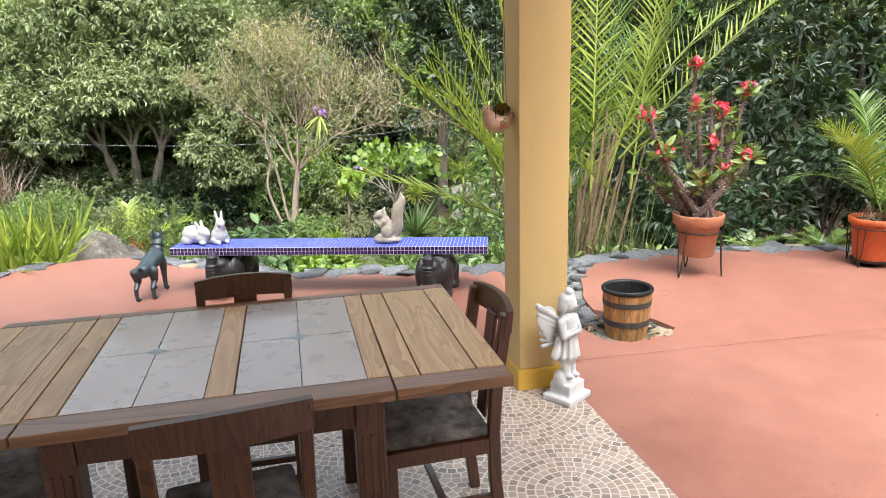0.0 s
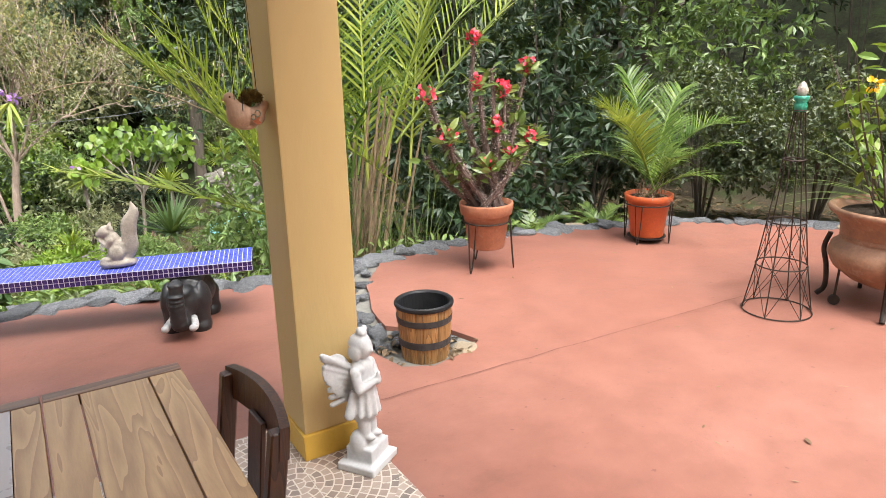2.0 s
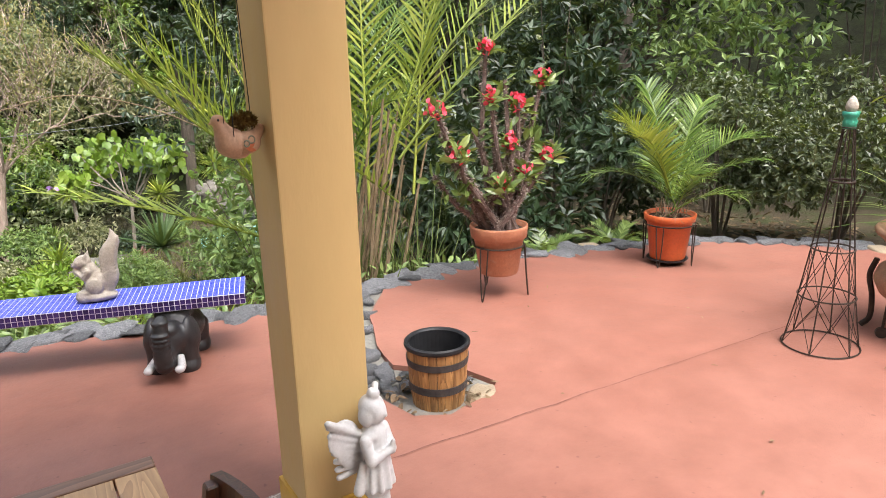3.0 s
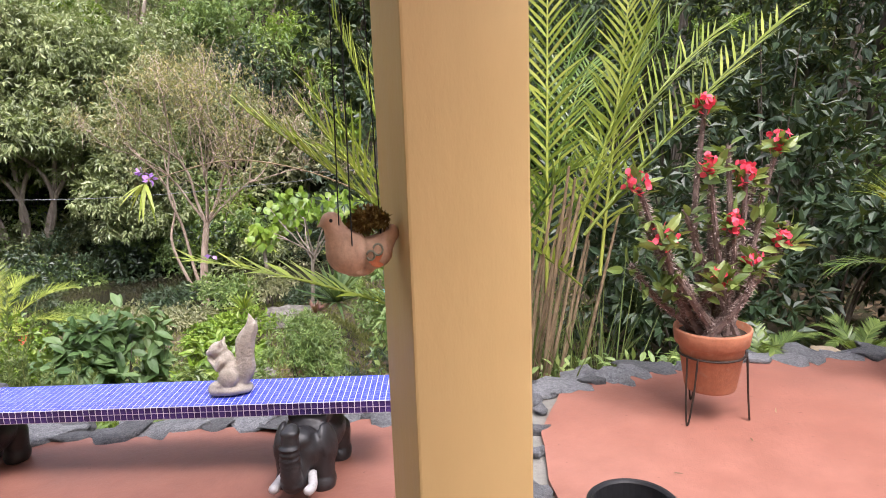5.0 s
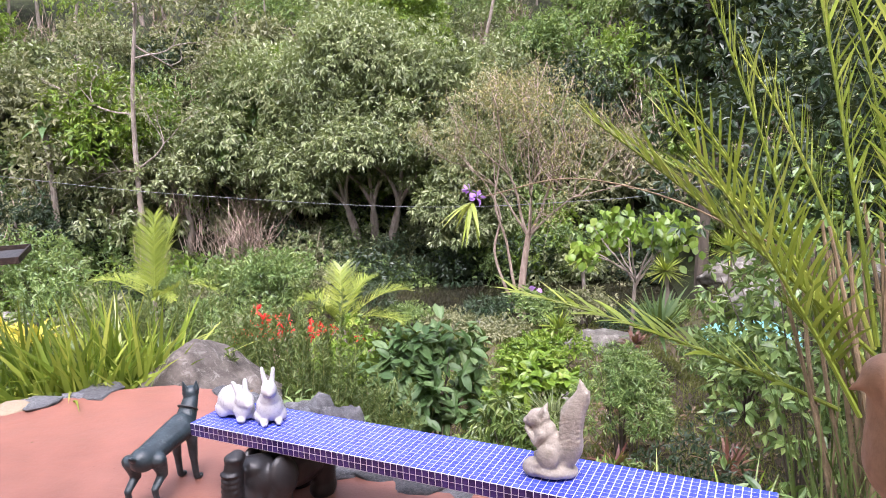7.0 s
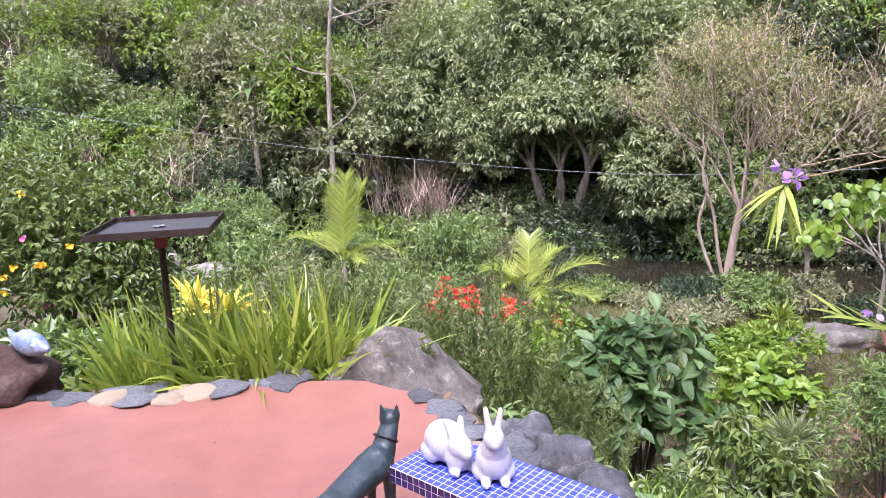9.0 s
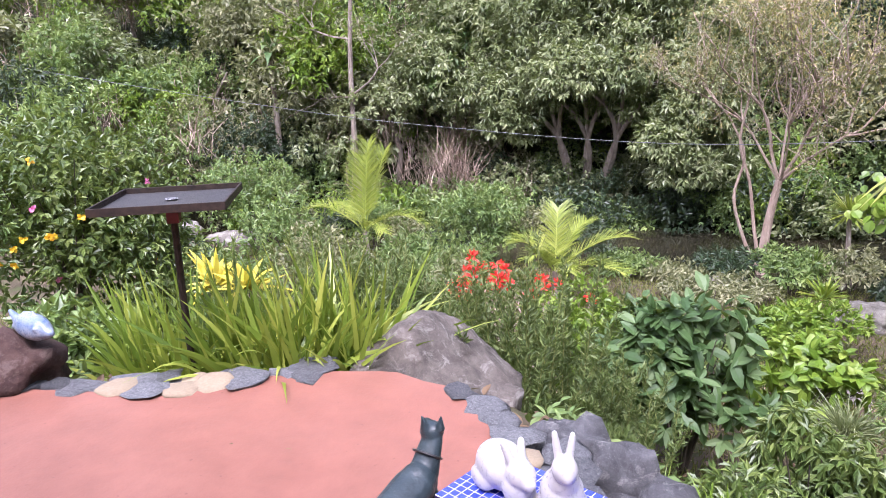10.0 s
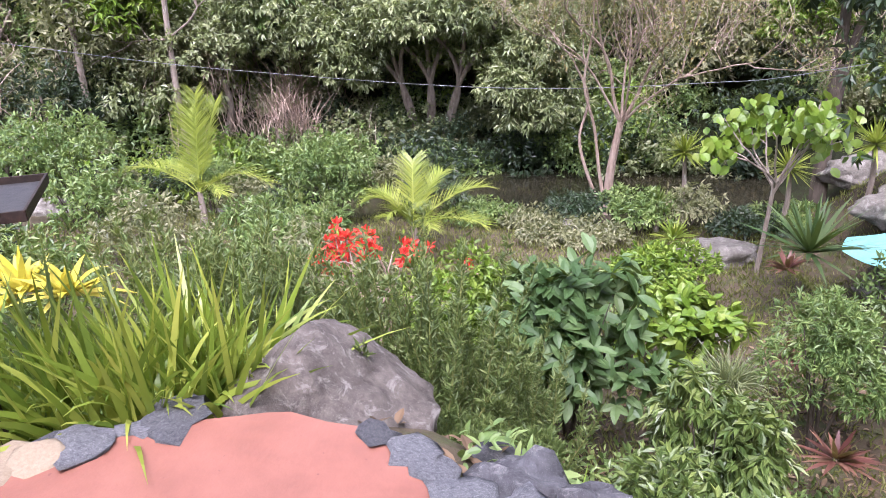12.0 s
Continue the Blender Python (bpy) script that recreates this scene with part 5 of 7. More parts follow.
def big_pot():
    rng = np.random.default_rng(21)
    pot = thing("clay_urn", pose(4.63, 2.72, 0), "large brown clay urn on a wheeled iron stand, flowering shrub", "potted plant")
    vessel = part("urn", turned([(0.0, 0.13), (0.13, 0.13), (0.22, 0.17), (0.31, 0.24), (0.345, 0.31), (0.33, 0.37), (0.29, 0.405), (0.285, 0.42), (0.292, 0.43), (0.283, 0.44), (0.290, 0.45), (0.295, 0.50), (0.33, 0.555), (0.365, 0.58), (0.372, 0.60), (0.36, 0.615), (0.335, 0.605), (0.30, 0.56), (0.0, 0.545)], 56), M_CLAY, pot, "brown clay urn with a flared rim", smooth=True)
    part("soil", turned([(0.305, 0.565), (0.15, 0.575), (0.0, 0.58)], 24), M_DIRT, vessel, "dark potting soil")
    for k in range(4):
        a = radians(205 + 90 * k)
        c, s = math.cos(a), math.sin(a)
        g = Geo()
        tube(g, curve_points([(0.335 * c, 0.335 * s, 0.42), (0.36 * c, 0.36 * s, 0.32), (0.335 * c, 0.335 * s, 0.2), (0.33 * c, 0.33 * s, 0.07), (0.37 * c, 0.37 * s, 0.012)], 6), 0.016, 8)
        part("iron_leg", g, M_IRON, pot)
        w = turned([(0.0, -0.012), (0.03, -0.012), (0.034, 0.0), (0.03, 0.012), (0.0, 0.012)], 20)
        o = part("wheel", w, M_IRON, pot)
        o.matrix_basis = pose(0.30 * math.cos(a + 0.5), 0.30 * math.sin(a + 0.5), 0.034, 90, 0, math.degrees(a))
        o2 = Geo()
        tube(o2, [(0.30 * math.cos(a + 0.5), 0.30 * math.sin(a + 0.5), 0.034), (0.29 * math.cos(a + 0.5), 0.29 * math.sin(a + 0.5), 0.24)], 0.008, 6)
        part("wheel_fork", o2, M_IRON, pot)
    g, lv, fl, bl = Geo(), Geo(), Geo(), Geo()
    for k in range(12):
        a = rng.uniform(0, 2 * math.pi)
        h = rng.uniform(0.35, 1.35)
        base = np.array([0.12 * math.cos(a), 0.12 * math.sin(a), 0.56])
        tip = base + np.array([math.cos(a) * h * 0.42, math.sin(a) * h * 0.42, h])
        pts = curve_points([base, (base + tip) / 2 + rng.normal(0, 0.04, 3), tip], 8)
        g = Geo()
        tube(g, pts, np.linspace(0.008, 0.003, len(pts)), 6)
        part("stem", g, M_DARKBARK, pot)
        n = 12
        ti = rng.uniform(0.35, 1, n)
        pp = np.stack([np.interp(ti, np.linspace(0, 1, len(pts)), pts[:, i]) for i in range(3)], -1)
        o = unit(sphere_dirs(n, rng) + (0, 0, 0.3))
        broad_leaves(lv, pp, o, sphere_dirs(n, rng) + (0, 0, 1.2), rng.uniform(0.07, 0.13, n), rng.uniform(0.035, 0.055, n))
        if k % 3 == 0:
            o = sphere_dirs(14, rng)
            fl = Geo()
            broad_leaves(fl, tip + o * 0.018, o, sphere_dirs(14, rng), 0.035, 0.028)
            part("flower", fl, M_GOLD, pot, "orange-yellow flower")
    n = 40
    o = unit(sphere_dirs(n, rng, 0.3))
    blades(bl, np.tile((0.15, 0.1, 0.57), (n, 1)), o, rng.uniform(0.6, 1.0, n), 0.022, 0.35, 5)
    part("foliage", lv, M_LIME, pot, "light green leaves")
    part("strap_foliage", bl, M_PALM, pot)


barrel()
euphorbia()
potted_palm()
obelisk()
big_pot()

# ---- garden ----


def gz(x, y):
    return float(ground_height(np.array([x]), np.array([y]))[0])


def shrub(name, x, y, top, radius, count, leaf, width, material, label, seed, broad=False, stems=9, droop=0.2, low=-0.2, bark=None, lobes=11, base=None, category="shrub"):
    """A bush: stems from the ground and an uneven crown of leaves."""
    rng = np.random.default_rng(seed)
    z0 = gz(x, y) if base is None else base
    h = top - z0
    sh = thing(name, pose(x, y, z0 - 0.02), label, category)
    g = Geo()
    for k in range(stems):
        a = rng.uniform(0, 2 * math.pi)
        r = radius * rng.uniform(0.2, 0.8)
        pts = curve_points([(0.04 * math.cos(a), 0.04 * math.sin(a), 0), (r * 0.4 * math.cos(a), r * 0.4 * math.sin(a), h * 0.4), (r * math.cos(a), r * math.sin(a), h * rng.uniform(0.6, 0.95))], 6)
        tube(g, pts, np.linspace(0.018, 0.004, len(pts)), 6)
    part("branching", g, bark or M_DARKBARK, sh)
    lv = Geo()
    if broad:
        k = count // 5
        lob = sphere_dirs(lobes, rng, -0.6) * 0.6
        which = rng.integers(0, lobes, k)
        out = sphere_dirs(k, rng, -0.5)
        c = np.array([0, 0, h * 0.52]) + np.array([radius, radius, h * 0.5]) * (lob[which] + out * rng.uniform(0.25, 0.45, k)[:, None])
        c = np.repeat(c, 5, 0)
        o = np.repeat(out, 5, 0)
        d = unit(o * 0.5 + sphere_dirs(k * 5, rng) - (0, 0, droop))
        nn = unit(o + (0, 0, 0.9) + 0.3 * sphere_dirs(k * 5, rng))
        sc = rng.uniform(0.7, 1.2, k * 5)
        cut = 300
        for q in range(min(cut, k * 5)):
            one = Geo()
            broad_leaves(one, c[q:q + 1], d[q:q + 1], nn[q:q + 1], leaf * sc[q], width * sc[q])
            part("leaf", one, material, sh)
        broad_leaves(lv, c[cut:], d[cut:], nn[cut:], leaf * sc[cut:], width * sc[cut:])
    else:
        crown(lv, (0, 0, h * 0.55), (radius * 1.05, radius * 1.05, h * 0.52), count, leaf, width, rng, droop, lobes, 6, low)
    part("foliage", lv, material, sh)
    return sh


def strap_clump(name, x, y, n, length, width, spread, material, label, seed, lean=0.45, droop=0.45, rx=0.3, ry=0.3, base=None, category="plant"):
    rng = np.random.default_rng(seed)
    z0 = gz(x, y) if base is None else base
    ob = thing(name, pose(x, y, z0 - 0.01), label, category)
    g = Geo()
    p = np.stack([rng.uniform(-rx, rx, n), rng.uniform(-ry, ry, n), np.zeros(n)], -1)
    d = unit(np.stack([rng.normal(0, lean, n) + p[:, 0] * spread, rng.normal(0, lean, n) + p[:, 1] * spread, np.ones(n)], -1))
    ll, ww, dd = length * rng.uniform(0.55, 1.1, n), width * rng.uniform(0.7, 1.2, n), droop * rng.uniform(0.2, 1.6, n)
    side = unit(np.cross(d, sphere_dirs(n, rng)))
    singly = min(n, 300) if width > 0.018 else 0
    for k in range(singly):
        one = Geo()
        blades(one, p[k:k + 1], d[k:k + 1], ll[k:k + 1], ww[k:k + 1], dd[k:k + 1], 6, side[k:k + 1], 0.75)
        part("leaf", one, material, ob)
    if n > singly:
        blades(g, p[singly:], d[singly:], ll[singly:], ww[singly:], dd[singly:], 6, side[singly:], 0.75)
        tagged(part("leaf_mass", g, material, ob), kind="stuff")
    return ob


def rosette(name, x, y, z, n, length, width, material, label, seed, low=0.0, trunk=0.0, droop=0.15, category="plant"):
    """A crown of stiff leaves round one point, on a stem if it has one."""
    rng = np.random.default_rng(seed)
    g0 = gz(x, y)
    ob = thing(name, pose(x, y, g0 - 0.02), label, category)
    if trunk:
        t = Geo()
        tube(t, curve_points([(0, 0, 0), (0.05, 0.02, (z - g0) * 0.5), (0, 0, z - g0)], 6), np.linspace(trunk, trunk * 0.7, 12), 8)
        part("trunk", t, M_BARK, ob)
    d = unit(sphere_dirs(n, rng, low))
    for k in range(n):
        g = Geo()
        blades(g, np.array([(0, 0, z - g0)]) + d[k] * 0.03, d[k:k + 1], length * rng.uniform(0.7, 1.1), width, droop * rng.uniform(0.3, 1.6), 5, np.cross(d[k:k + 1], (0, 0, 1)) + rng.normal(0, 0.1, (1, 3)), 0.85)
        part("leaf", g, material, ob)
    return ob


def garden_palm(name, x, y, zbase, fronds, material, label, seed):
    rng = np.random.default_rng(seed)
    g0 = gz(x, y)
    ob = thing(name, pose(x, y, g0 - 0.02), label, "palm")
    t = Geo()
    tube(t, [(0, 0, 0), (0.03, 0, (zbase - g0) * 0.5), (0, 0, zbase - g0 + 0.05)], [0.09, 0.07, 0.05], 9)
    part("trunk", t, M_BARK, ob)
    for az, ln, rise, dr in fronds:
        frond_parts(ob, (0, 0, zbase - g0), az, ln, rise, dr, 62, 0.40 * ln / 1.6 + 0.10, 0.015, material, rng, hang=0.22, vee=0.35)
    return ob


def limb(geo, p, d, length, radius, depth, rng, tips, spread=0.7, sides=7, lift=0.12, forks=(2, 3)):
    """A branch that wavers, tapers and forks."""
    n = 5
    pts = [np.asarray(p, float)]
    dd = unit(d)
    for k in range(n):
        dd = unit(dd + rng.normal(0, 0.13, 3) + (0, 0, lift * 0.3))
        pts.append(pts[-1] + dd * length / n)
    tube(geo, pts, np.linspace(radius, radius * 0.62, n + 1), sides, cap=depth == 0)
    if depth == 0:
        tips.append((pts[-1], dd))
        tips.append((pts[-3], dd))
        return
    for k in range(rng.integers(forks[0], forks[1] + 1)):
        nd = unit(dd + spread * unit(rng.normal(0, 1, 3)) + (0, 0, lift))
        limb(geo, pts[-1], nd, length * rng.uniform(0.55, 0.85), radius * 0.6, depth - 1, rng, tips, spread, max(4, sides - 1), lift, forks)
    if depth > 1 and rng.random() < 0.7:
        nd = unit(dd + 1.1 * unit(rng.normal(0, 1, 3)))
        limb(geo, pts[3], nd, length * 0.5, radius * 0.4, depth - 2, rng, tips, spread, 5, lift, forks)


def bare_tree():
    rng = np.random.default_rng(33)
    x, y = 0.08, 20.3
    z0 = max(gz(x, y), -3.2)
    ob = thing("sparse_tree", pose(x, y, z0), "slender pinkish tree with fine bare branches and sparse yellow leaves", "tree")
    g, tips = Geo(), []
    tube(g, curve_points([(0, 0, -0.3), (0.03, 0, 0.9), (0.12, 0, 1.7), (0.22, 0, 2.3)], 6), np.linspace(0.115, 0.075, 18), 10)
    top = np.array([0.22, 0, 2.25])
    for d, ln, r in (((0.55, 0.1, 1.0), 1.75, 0.046), ((-0.2, 0.1, 1.2), 1.7, 0.042), ((0.95, -0.2, 0.9), 1.6, 0.036), ((-0.55, 0.2, 0.8), 1.5, 0.034), ((0.1, 0.8, 1.0), 1.6, 0.034), ((0.2, -0.7, 0.9), 1.5, 0.032)):
        limb(g, top, d, ln, r, 3, rng, tips, 0.8, 7, 0.14)
    for k, c in enumerate(([(0, 0, 0.1), (-0.42, 0.1, 1.0), (-0.66, 0.1, 1.9), (-0.5, 0.2, 2.8), (-0.85, 0.3, 3.6)], [(0.0, 0, 0.2), (-0.2, 0, 1.2), (-0.35, -0.05, 2.2), (-0.6, -0.1, 3.1), (-0.5, -0.1, 4.0)])):
        pts = curve_points(c, 6)
        tube(g, pts, np.linspace(0.045, 0.022, len(pts)), 7)
        limb(g, pts[-1], pts[-1] - pts[-3], 1.1, 0.02, 2, rng, tips, 0.9, 5)
    part("trunk", g, M_PINKBARK, ob)
    lv = Geo()
    tp = np.array([t[0] for t in tips])
    per = max(1, 9000 // len(tp))
    P = np.repeat(tp, per, 0) + rng.normal(0, 0.24, (len(tp) * per, 3)) * (1.15, 1.15, 0.75)
    leaf_mesh(lv, P, sphere_dirs(len(P), rng) - (0, 0, 0.2), sphere_dirs(len(P), rng) * 0.7 + (0, 0, 1), rng.uniform(0.06, 0.12, len(P)), rng.uniform(0.03, 0.05, len(P)))
    part("crown", lv, M_YELLOWLEAF, ob, "sparse yellowish leaves")
    tw = Geo()
    P = np.repeat(tp, 7, 0)
    d = unit(sphere_dirs(len(P), rng) + (0, 0, 0.25))
    blades(tw, P, d, rng.uniform(0.3, 0.75, len(P)), 0.010, 0.15, 2)
    part("twig_growth", tw, M_PINKBARK, ob)


def leafy_tree(name, x, y, crowns, leaf, width, material, label, seed, trunks=((0, 0),), radius=0.18, bark=None, count=9000, droop=0.55, base=None, low=-0.6):
    rng = np.random.default_rng(seed)
    z0 = gz(x, y) if base is None else base
    ob = thing(name, pose(x, y, z0), label, "tree")
    tg = Geo()
    for k, (tx, ty) in enumerate(trunks):
        for c, r in crowns[: 3]:
            pts = curve_points([(tx * 0.4, ty * 0.4, -0.4), (tx, ty, 1.6), (tx * 1.4 + c[0] * 0.3, ty + c[1] * 0.3, 0.5 * c[2] + 0.8), (c[0] + tx, c[1], c[2])], 6)
            tube(tg, pts, np.linspace(radius, radius * 0.3, len(pts)), 8)
    part("trunk", tg, bark or M_BARK, ob)
    lv = Geo()
    for c, r in crowns:
        crown(lv, c, r, int(count * r[0] * r[2]), leaf, width, rng, droop, 16, 8, low, 0.5)
    part("crown", lv, material, ob)
    return ob


bare_tree()
leafy_tree("mango_tree", -5.4, 27.0, [((-1.2, 0, 6.0), (3.4, 2.8, 2.5)), ((2.0, -0.8, 4.8), (2.8, 2.4, 2.6)), ((-4.0, -0.6, 4.5), (2.6, 2.4, 2.6)), ((0.4, -1.6, 3.4), (2.6, 1.8, 2.0)), ((3.2, -2.0, 2.6), (1.7, 1.4, 2.0)), ((-2.7, -1.5, 2.5), (1.7, 1.3, 1.6)), ((3.7, -2.5, 1.5), (1.7, 1.2, 1.6))], 0.21, 0.07, M_MANGO,
           "broad grey-green tree with drooping long leaves and several trunks", 41, ((-0.6, -1.2), (0.3, -1.2), (1.2, -1.3)), 0.10, M_BARK, 2600, 0.45)
leafy_tree("light_green_tree", -4.9, 30.6, [((0.1, -0.4, 6.2), (2.0, 1.8, 1.7)), ((-0.6, -0.6, 4.6), (1.5, 1.4, 1.4)), ((0.9, -0.4, 4.9), (1.4, 1.3, 1.3))], 0.16, 0.075, M_LIME, "fresh light green tree on the slope", 42, ((-0.3, 0), (0.3, 0)), 0.10, M_BARK, 2600, 0.2)
leafy_tree("vine_tree", 4.6, 20.5, [((0, 0, 7.5), (1.8, 1.6, 2.6)), ((0.6, 0, 5.0), (1.3, 1.2, 1.8))], 0.26, 0.15, M_DARKLEAF, "tall trunk wrapped in dark climbing leaves", 43, ((0, 0),), 0.2, M_DARKBARK, 900, 0.4)
# pale straight trunks on the slope
for k, (x, y, h, r) in enumerate(((-12.1, 23.6, 10, 0.12), (2.2, 38.0, 15, 0.22), (2.9, 38.6, 15, 0.17), (-2.0, 33.5, 9, 0.10), (12.0, 12.0, 9, 0.16), (10.2, 14.5, 9, 0.13))):
    tr = thing("pale_trunk_tree", pose(x, y, gz(x, y) - 0.3), "tall slender tree with pale grey trunk", "tree", "pale trees on the slope")
    rng = np.random.default_rng(60 + k)
    g, tips = Geo(), []
    pts = curve_points([(0, 0, 0), (rng.normal(0, 0.2), 0, h * 0.35), (rng.normal(0, 0.3), 0, h * 0.7), (rng.normal(0, 0.4), 0, h)], 8)
    tube(g, pts, np.linspace(r, r * 0.4, len(pts)), 8)
    for q in range(7):
        i = rng.integers(10, len(pts) - 1)
        limb(g, pts[i], unit(rng.normal(0, 1, 3) * (1, 1, 0.4) + (0, 0, 0.4)), 1.3, r * 0.3, 2, rng, tips, 0.8, 5)
    part("trunk", g, M_BARK, tr, "pale lichen-spotted trunk")
    lv = Geo()
    tp = np.array([t[0] for t in tips])
    P = np.repeat(tp, 16, 0) + rng.normal(0, 0.3, (len(tp) * 16, 3))
    leaf_mesh(lv, P, sphere_dirs(len(P), rng) - (0, 0, 0.2), sphere_dirs(len(P), rng) + (0, 0, 1), 0.2, 0.08)
    part("crown", lv, M_OLIVE, tr)


def woods():
    """The wooded slope: overlapping crowns in several greens."""
    rng = np.random.default_rng(77)
    sets = {"dark": (M_DARKLEAF, "dark green woodland crowns on the slope"), "mid": (M_MIDLEAF, "mid green woodland crowns on the slope"), "olive": (M_OLIVE, "olive green woodland crowns on the slope"), "grey": (M_GREYGREEN, "grey-green woodland crowns on the slope"), "lime": (M_LIME, "bright green woodland crowns on the slope")}
    geos = {k: Geo() for k in sets}
    names = list(sets)
    trunks, total = Geo(), 0
    for ring, (r0, r1, count, dense) in enumerate(((20.5, 24, 50, 1.35), (24, 28, 62, 1.25), (28, 33, 64, 1.0), (33, 40, 46, 0.45), (40, 54, 34, 0.3))):
        for k in range(count):
            az = radians(-66 + 136 * (k + rng.uniform(0.1, 0.9)) / count)
            rho = rng.uniform(r0, r1)
            x, y = -math.sin(az) * rho, 6 + math.cos(az) * rho
            if -9.5 < x < 3.5 and y < 27.5:
                continue
            z = gz(x, y)
            s = rng.uniform(1.1, 2.2) * (0.72 + 0.012 * rho)
            h = rng.uniform(0.9, 2.6) * (1 + 0.1 * ring)
            kind = names[rng.choice(5, p=(0.08, 0.30, 0.20, 0.25, 0.17))]
            n = int(2500 * dense * s / 1.8)
            L = rng.uniform(0.15, 0.27) * (1 + 0.06 * ring)
            crown(geos[kind], (x, y, z + h + s * 0.2), (s * 1.1, s * 1.1, s * rng.uniform(0.8, 1.25)), n, L, L * rng.uniform(0.32, 0.5), rng, rng.uniform(0.0, 0.6), 13, 6, -0.4, 0.5)
            tube(trunks, curve_points([(x, y, z - 0.3), (x + rng.normal(0, 0.2), y, z + h * 0.6), (x + rng.normal(0, 0.4), y, z + h + s * 0.6)], 4), np.linspace(0.10, 0.04, 8) * rng.uniform(0.7, 1.4), 6)
    for k in range(270):
        x, y = rng.uniform(-22, 8), 24.3 + 8.5 * rng.random() ** 1.5
        if x < -9:
            y -= rng.uniform(0, 4)
        z = gz(x, y)
        s = rng.uniform(0.7, 1.3)
        L = rng.uniform(0.12, 0.22)
        crown(geos[names[rng.choice(5, p=(0.28, 0.37, 0.2, 0.08, 0.07))]], (x, y, z + s * 0.55), (s * 1.2, s, s), 950, L, L * 0.45, rng, 0.3, 9, 6, -0.4, 0.5)
    for k in names:
        tagged(part("woods", geos[k], sets[k][0]), sets[k][1], "woods", kind="stuff")
    tagged(part("woods_trunks", trunks, M_BARK), "thin grey trunks in the woods", "woods", kind="stuff")
    # twiggy dry growth among the crowns
    tw = Geo()
    for k in range(150):
        az = radians(-30 + 98 * rng.random())
        rho = rng.uniform(20, 34)
        x, y = -math.sin(az) * rho, 6 + math.cos(az) * rho
        if -9 < x < 3.5 and y < 27.0:
            continue
        c = np.array([x, y, gz(x, y) + rng.uniform(1.0, 3.0)])
        n = 60
        d = unit(sphere_dirs(n, rng, 0.0) + (0, 0, 0.3))
        blades(tw, c + rng.normal(0, 0.3, (n, 3)), d, rng.uniform(0.6, 1.7, n), 0.022, rng.uniform(0.0, 0.35, n), 4)
    for k in range(14):
        x, y = rng.uniform(-10.5, -6.6), rng.uniform(24.6, 26.4)
        n = 55
        d = unit(sphere_dirs(n, rng, 0.0) + (0, 0, 0.6))
        blades(tw, np.array([x, y, gz(x, y) + rng.uniform(0.3, 1.6)]) + rng.normal(0, 0.3, (n, 3)), d, rng.uniform(0.8, 2.2, n), 0.022, rng.uniform(0.0, 0.35, n), 4)
    tagged(part("dry_twigs", tw, M_PINKBARK), "bare grey twigs among the woodland crowns", "woods", kind="stuff")


woods()


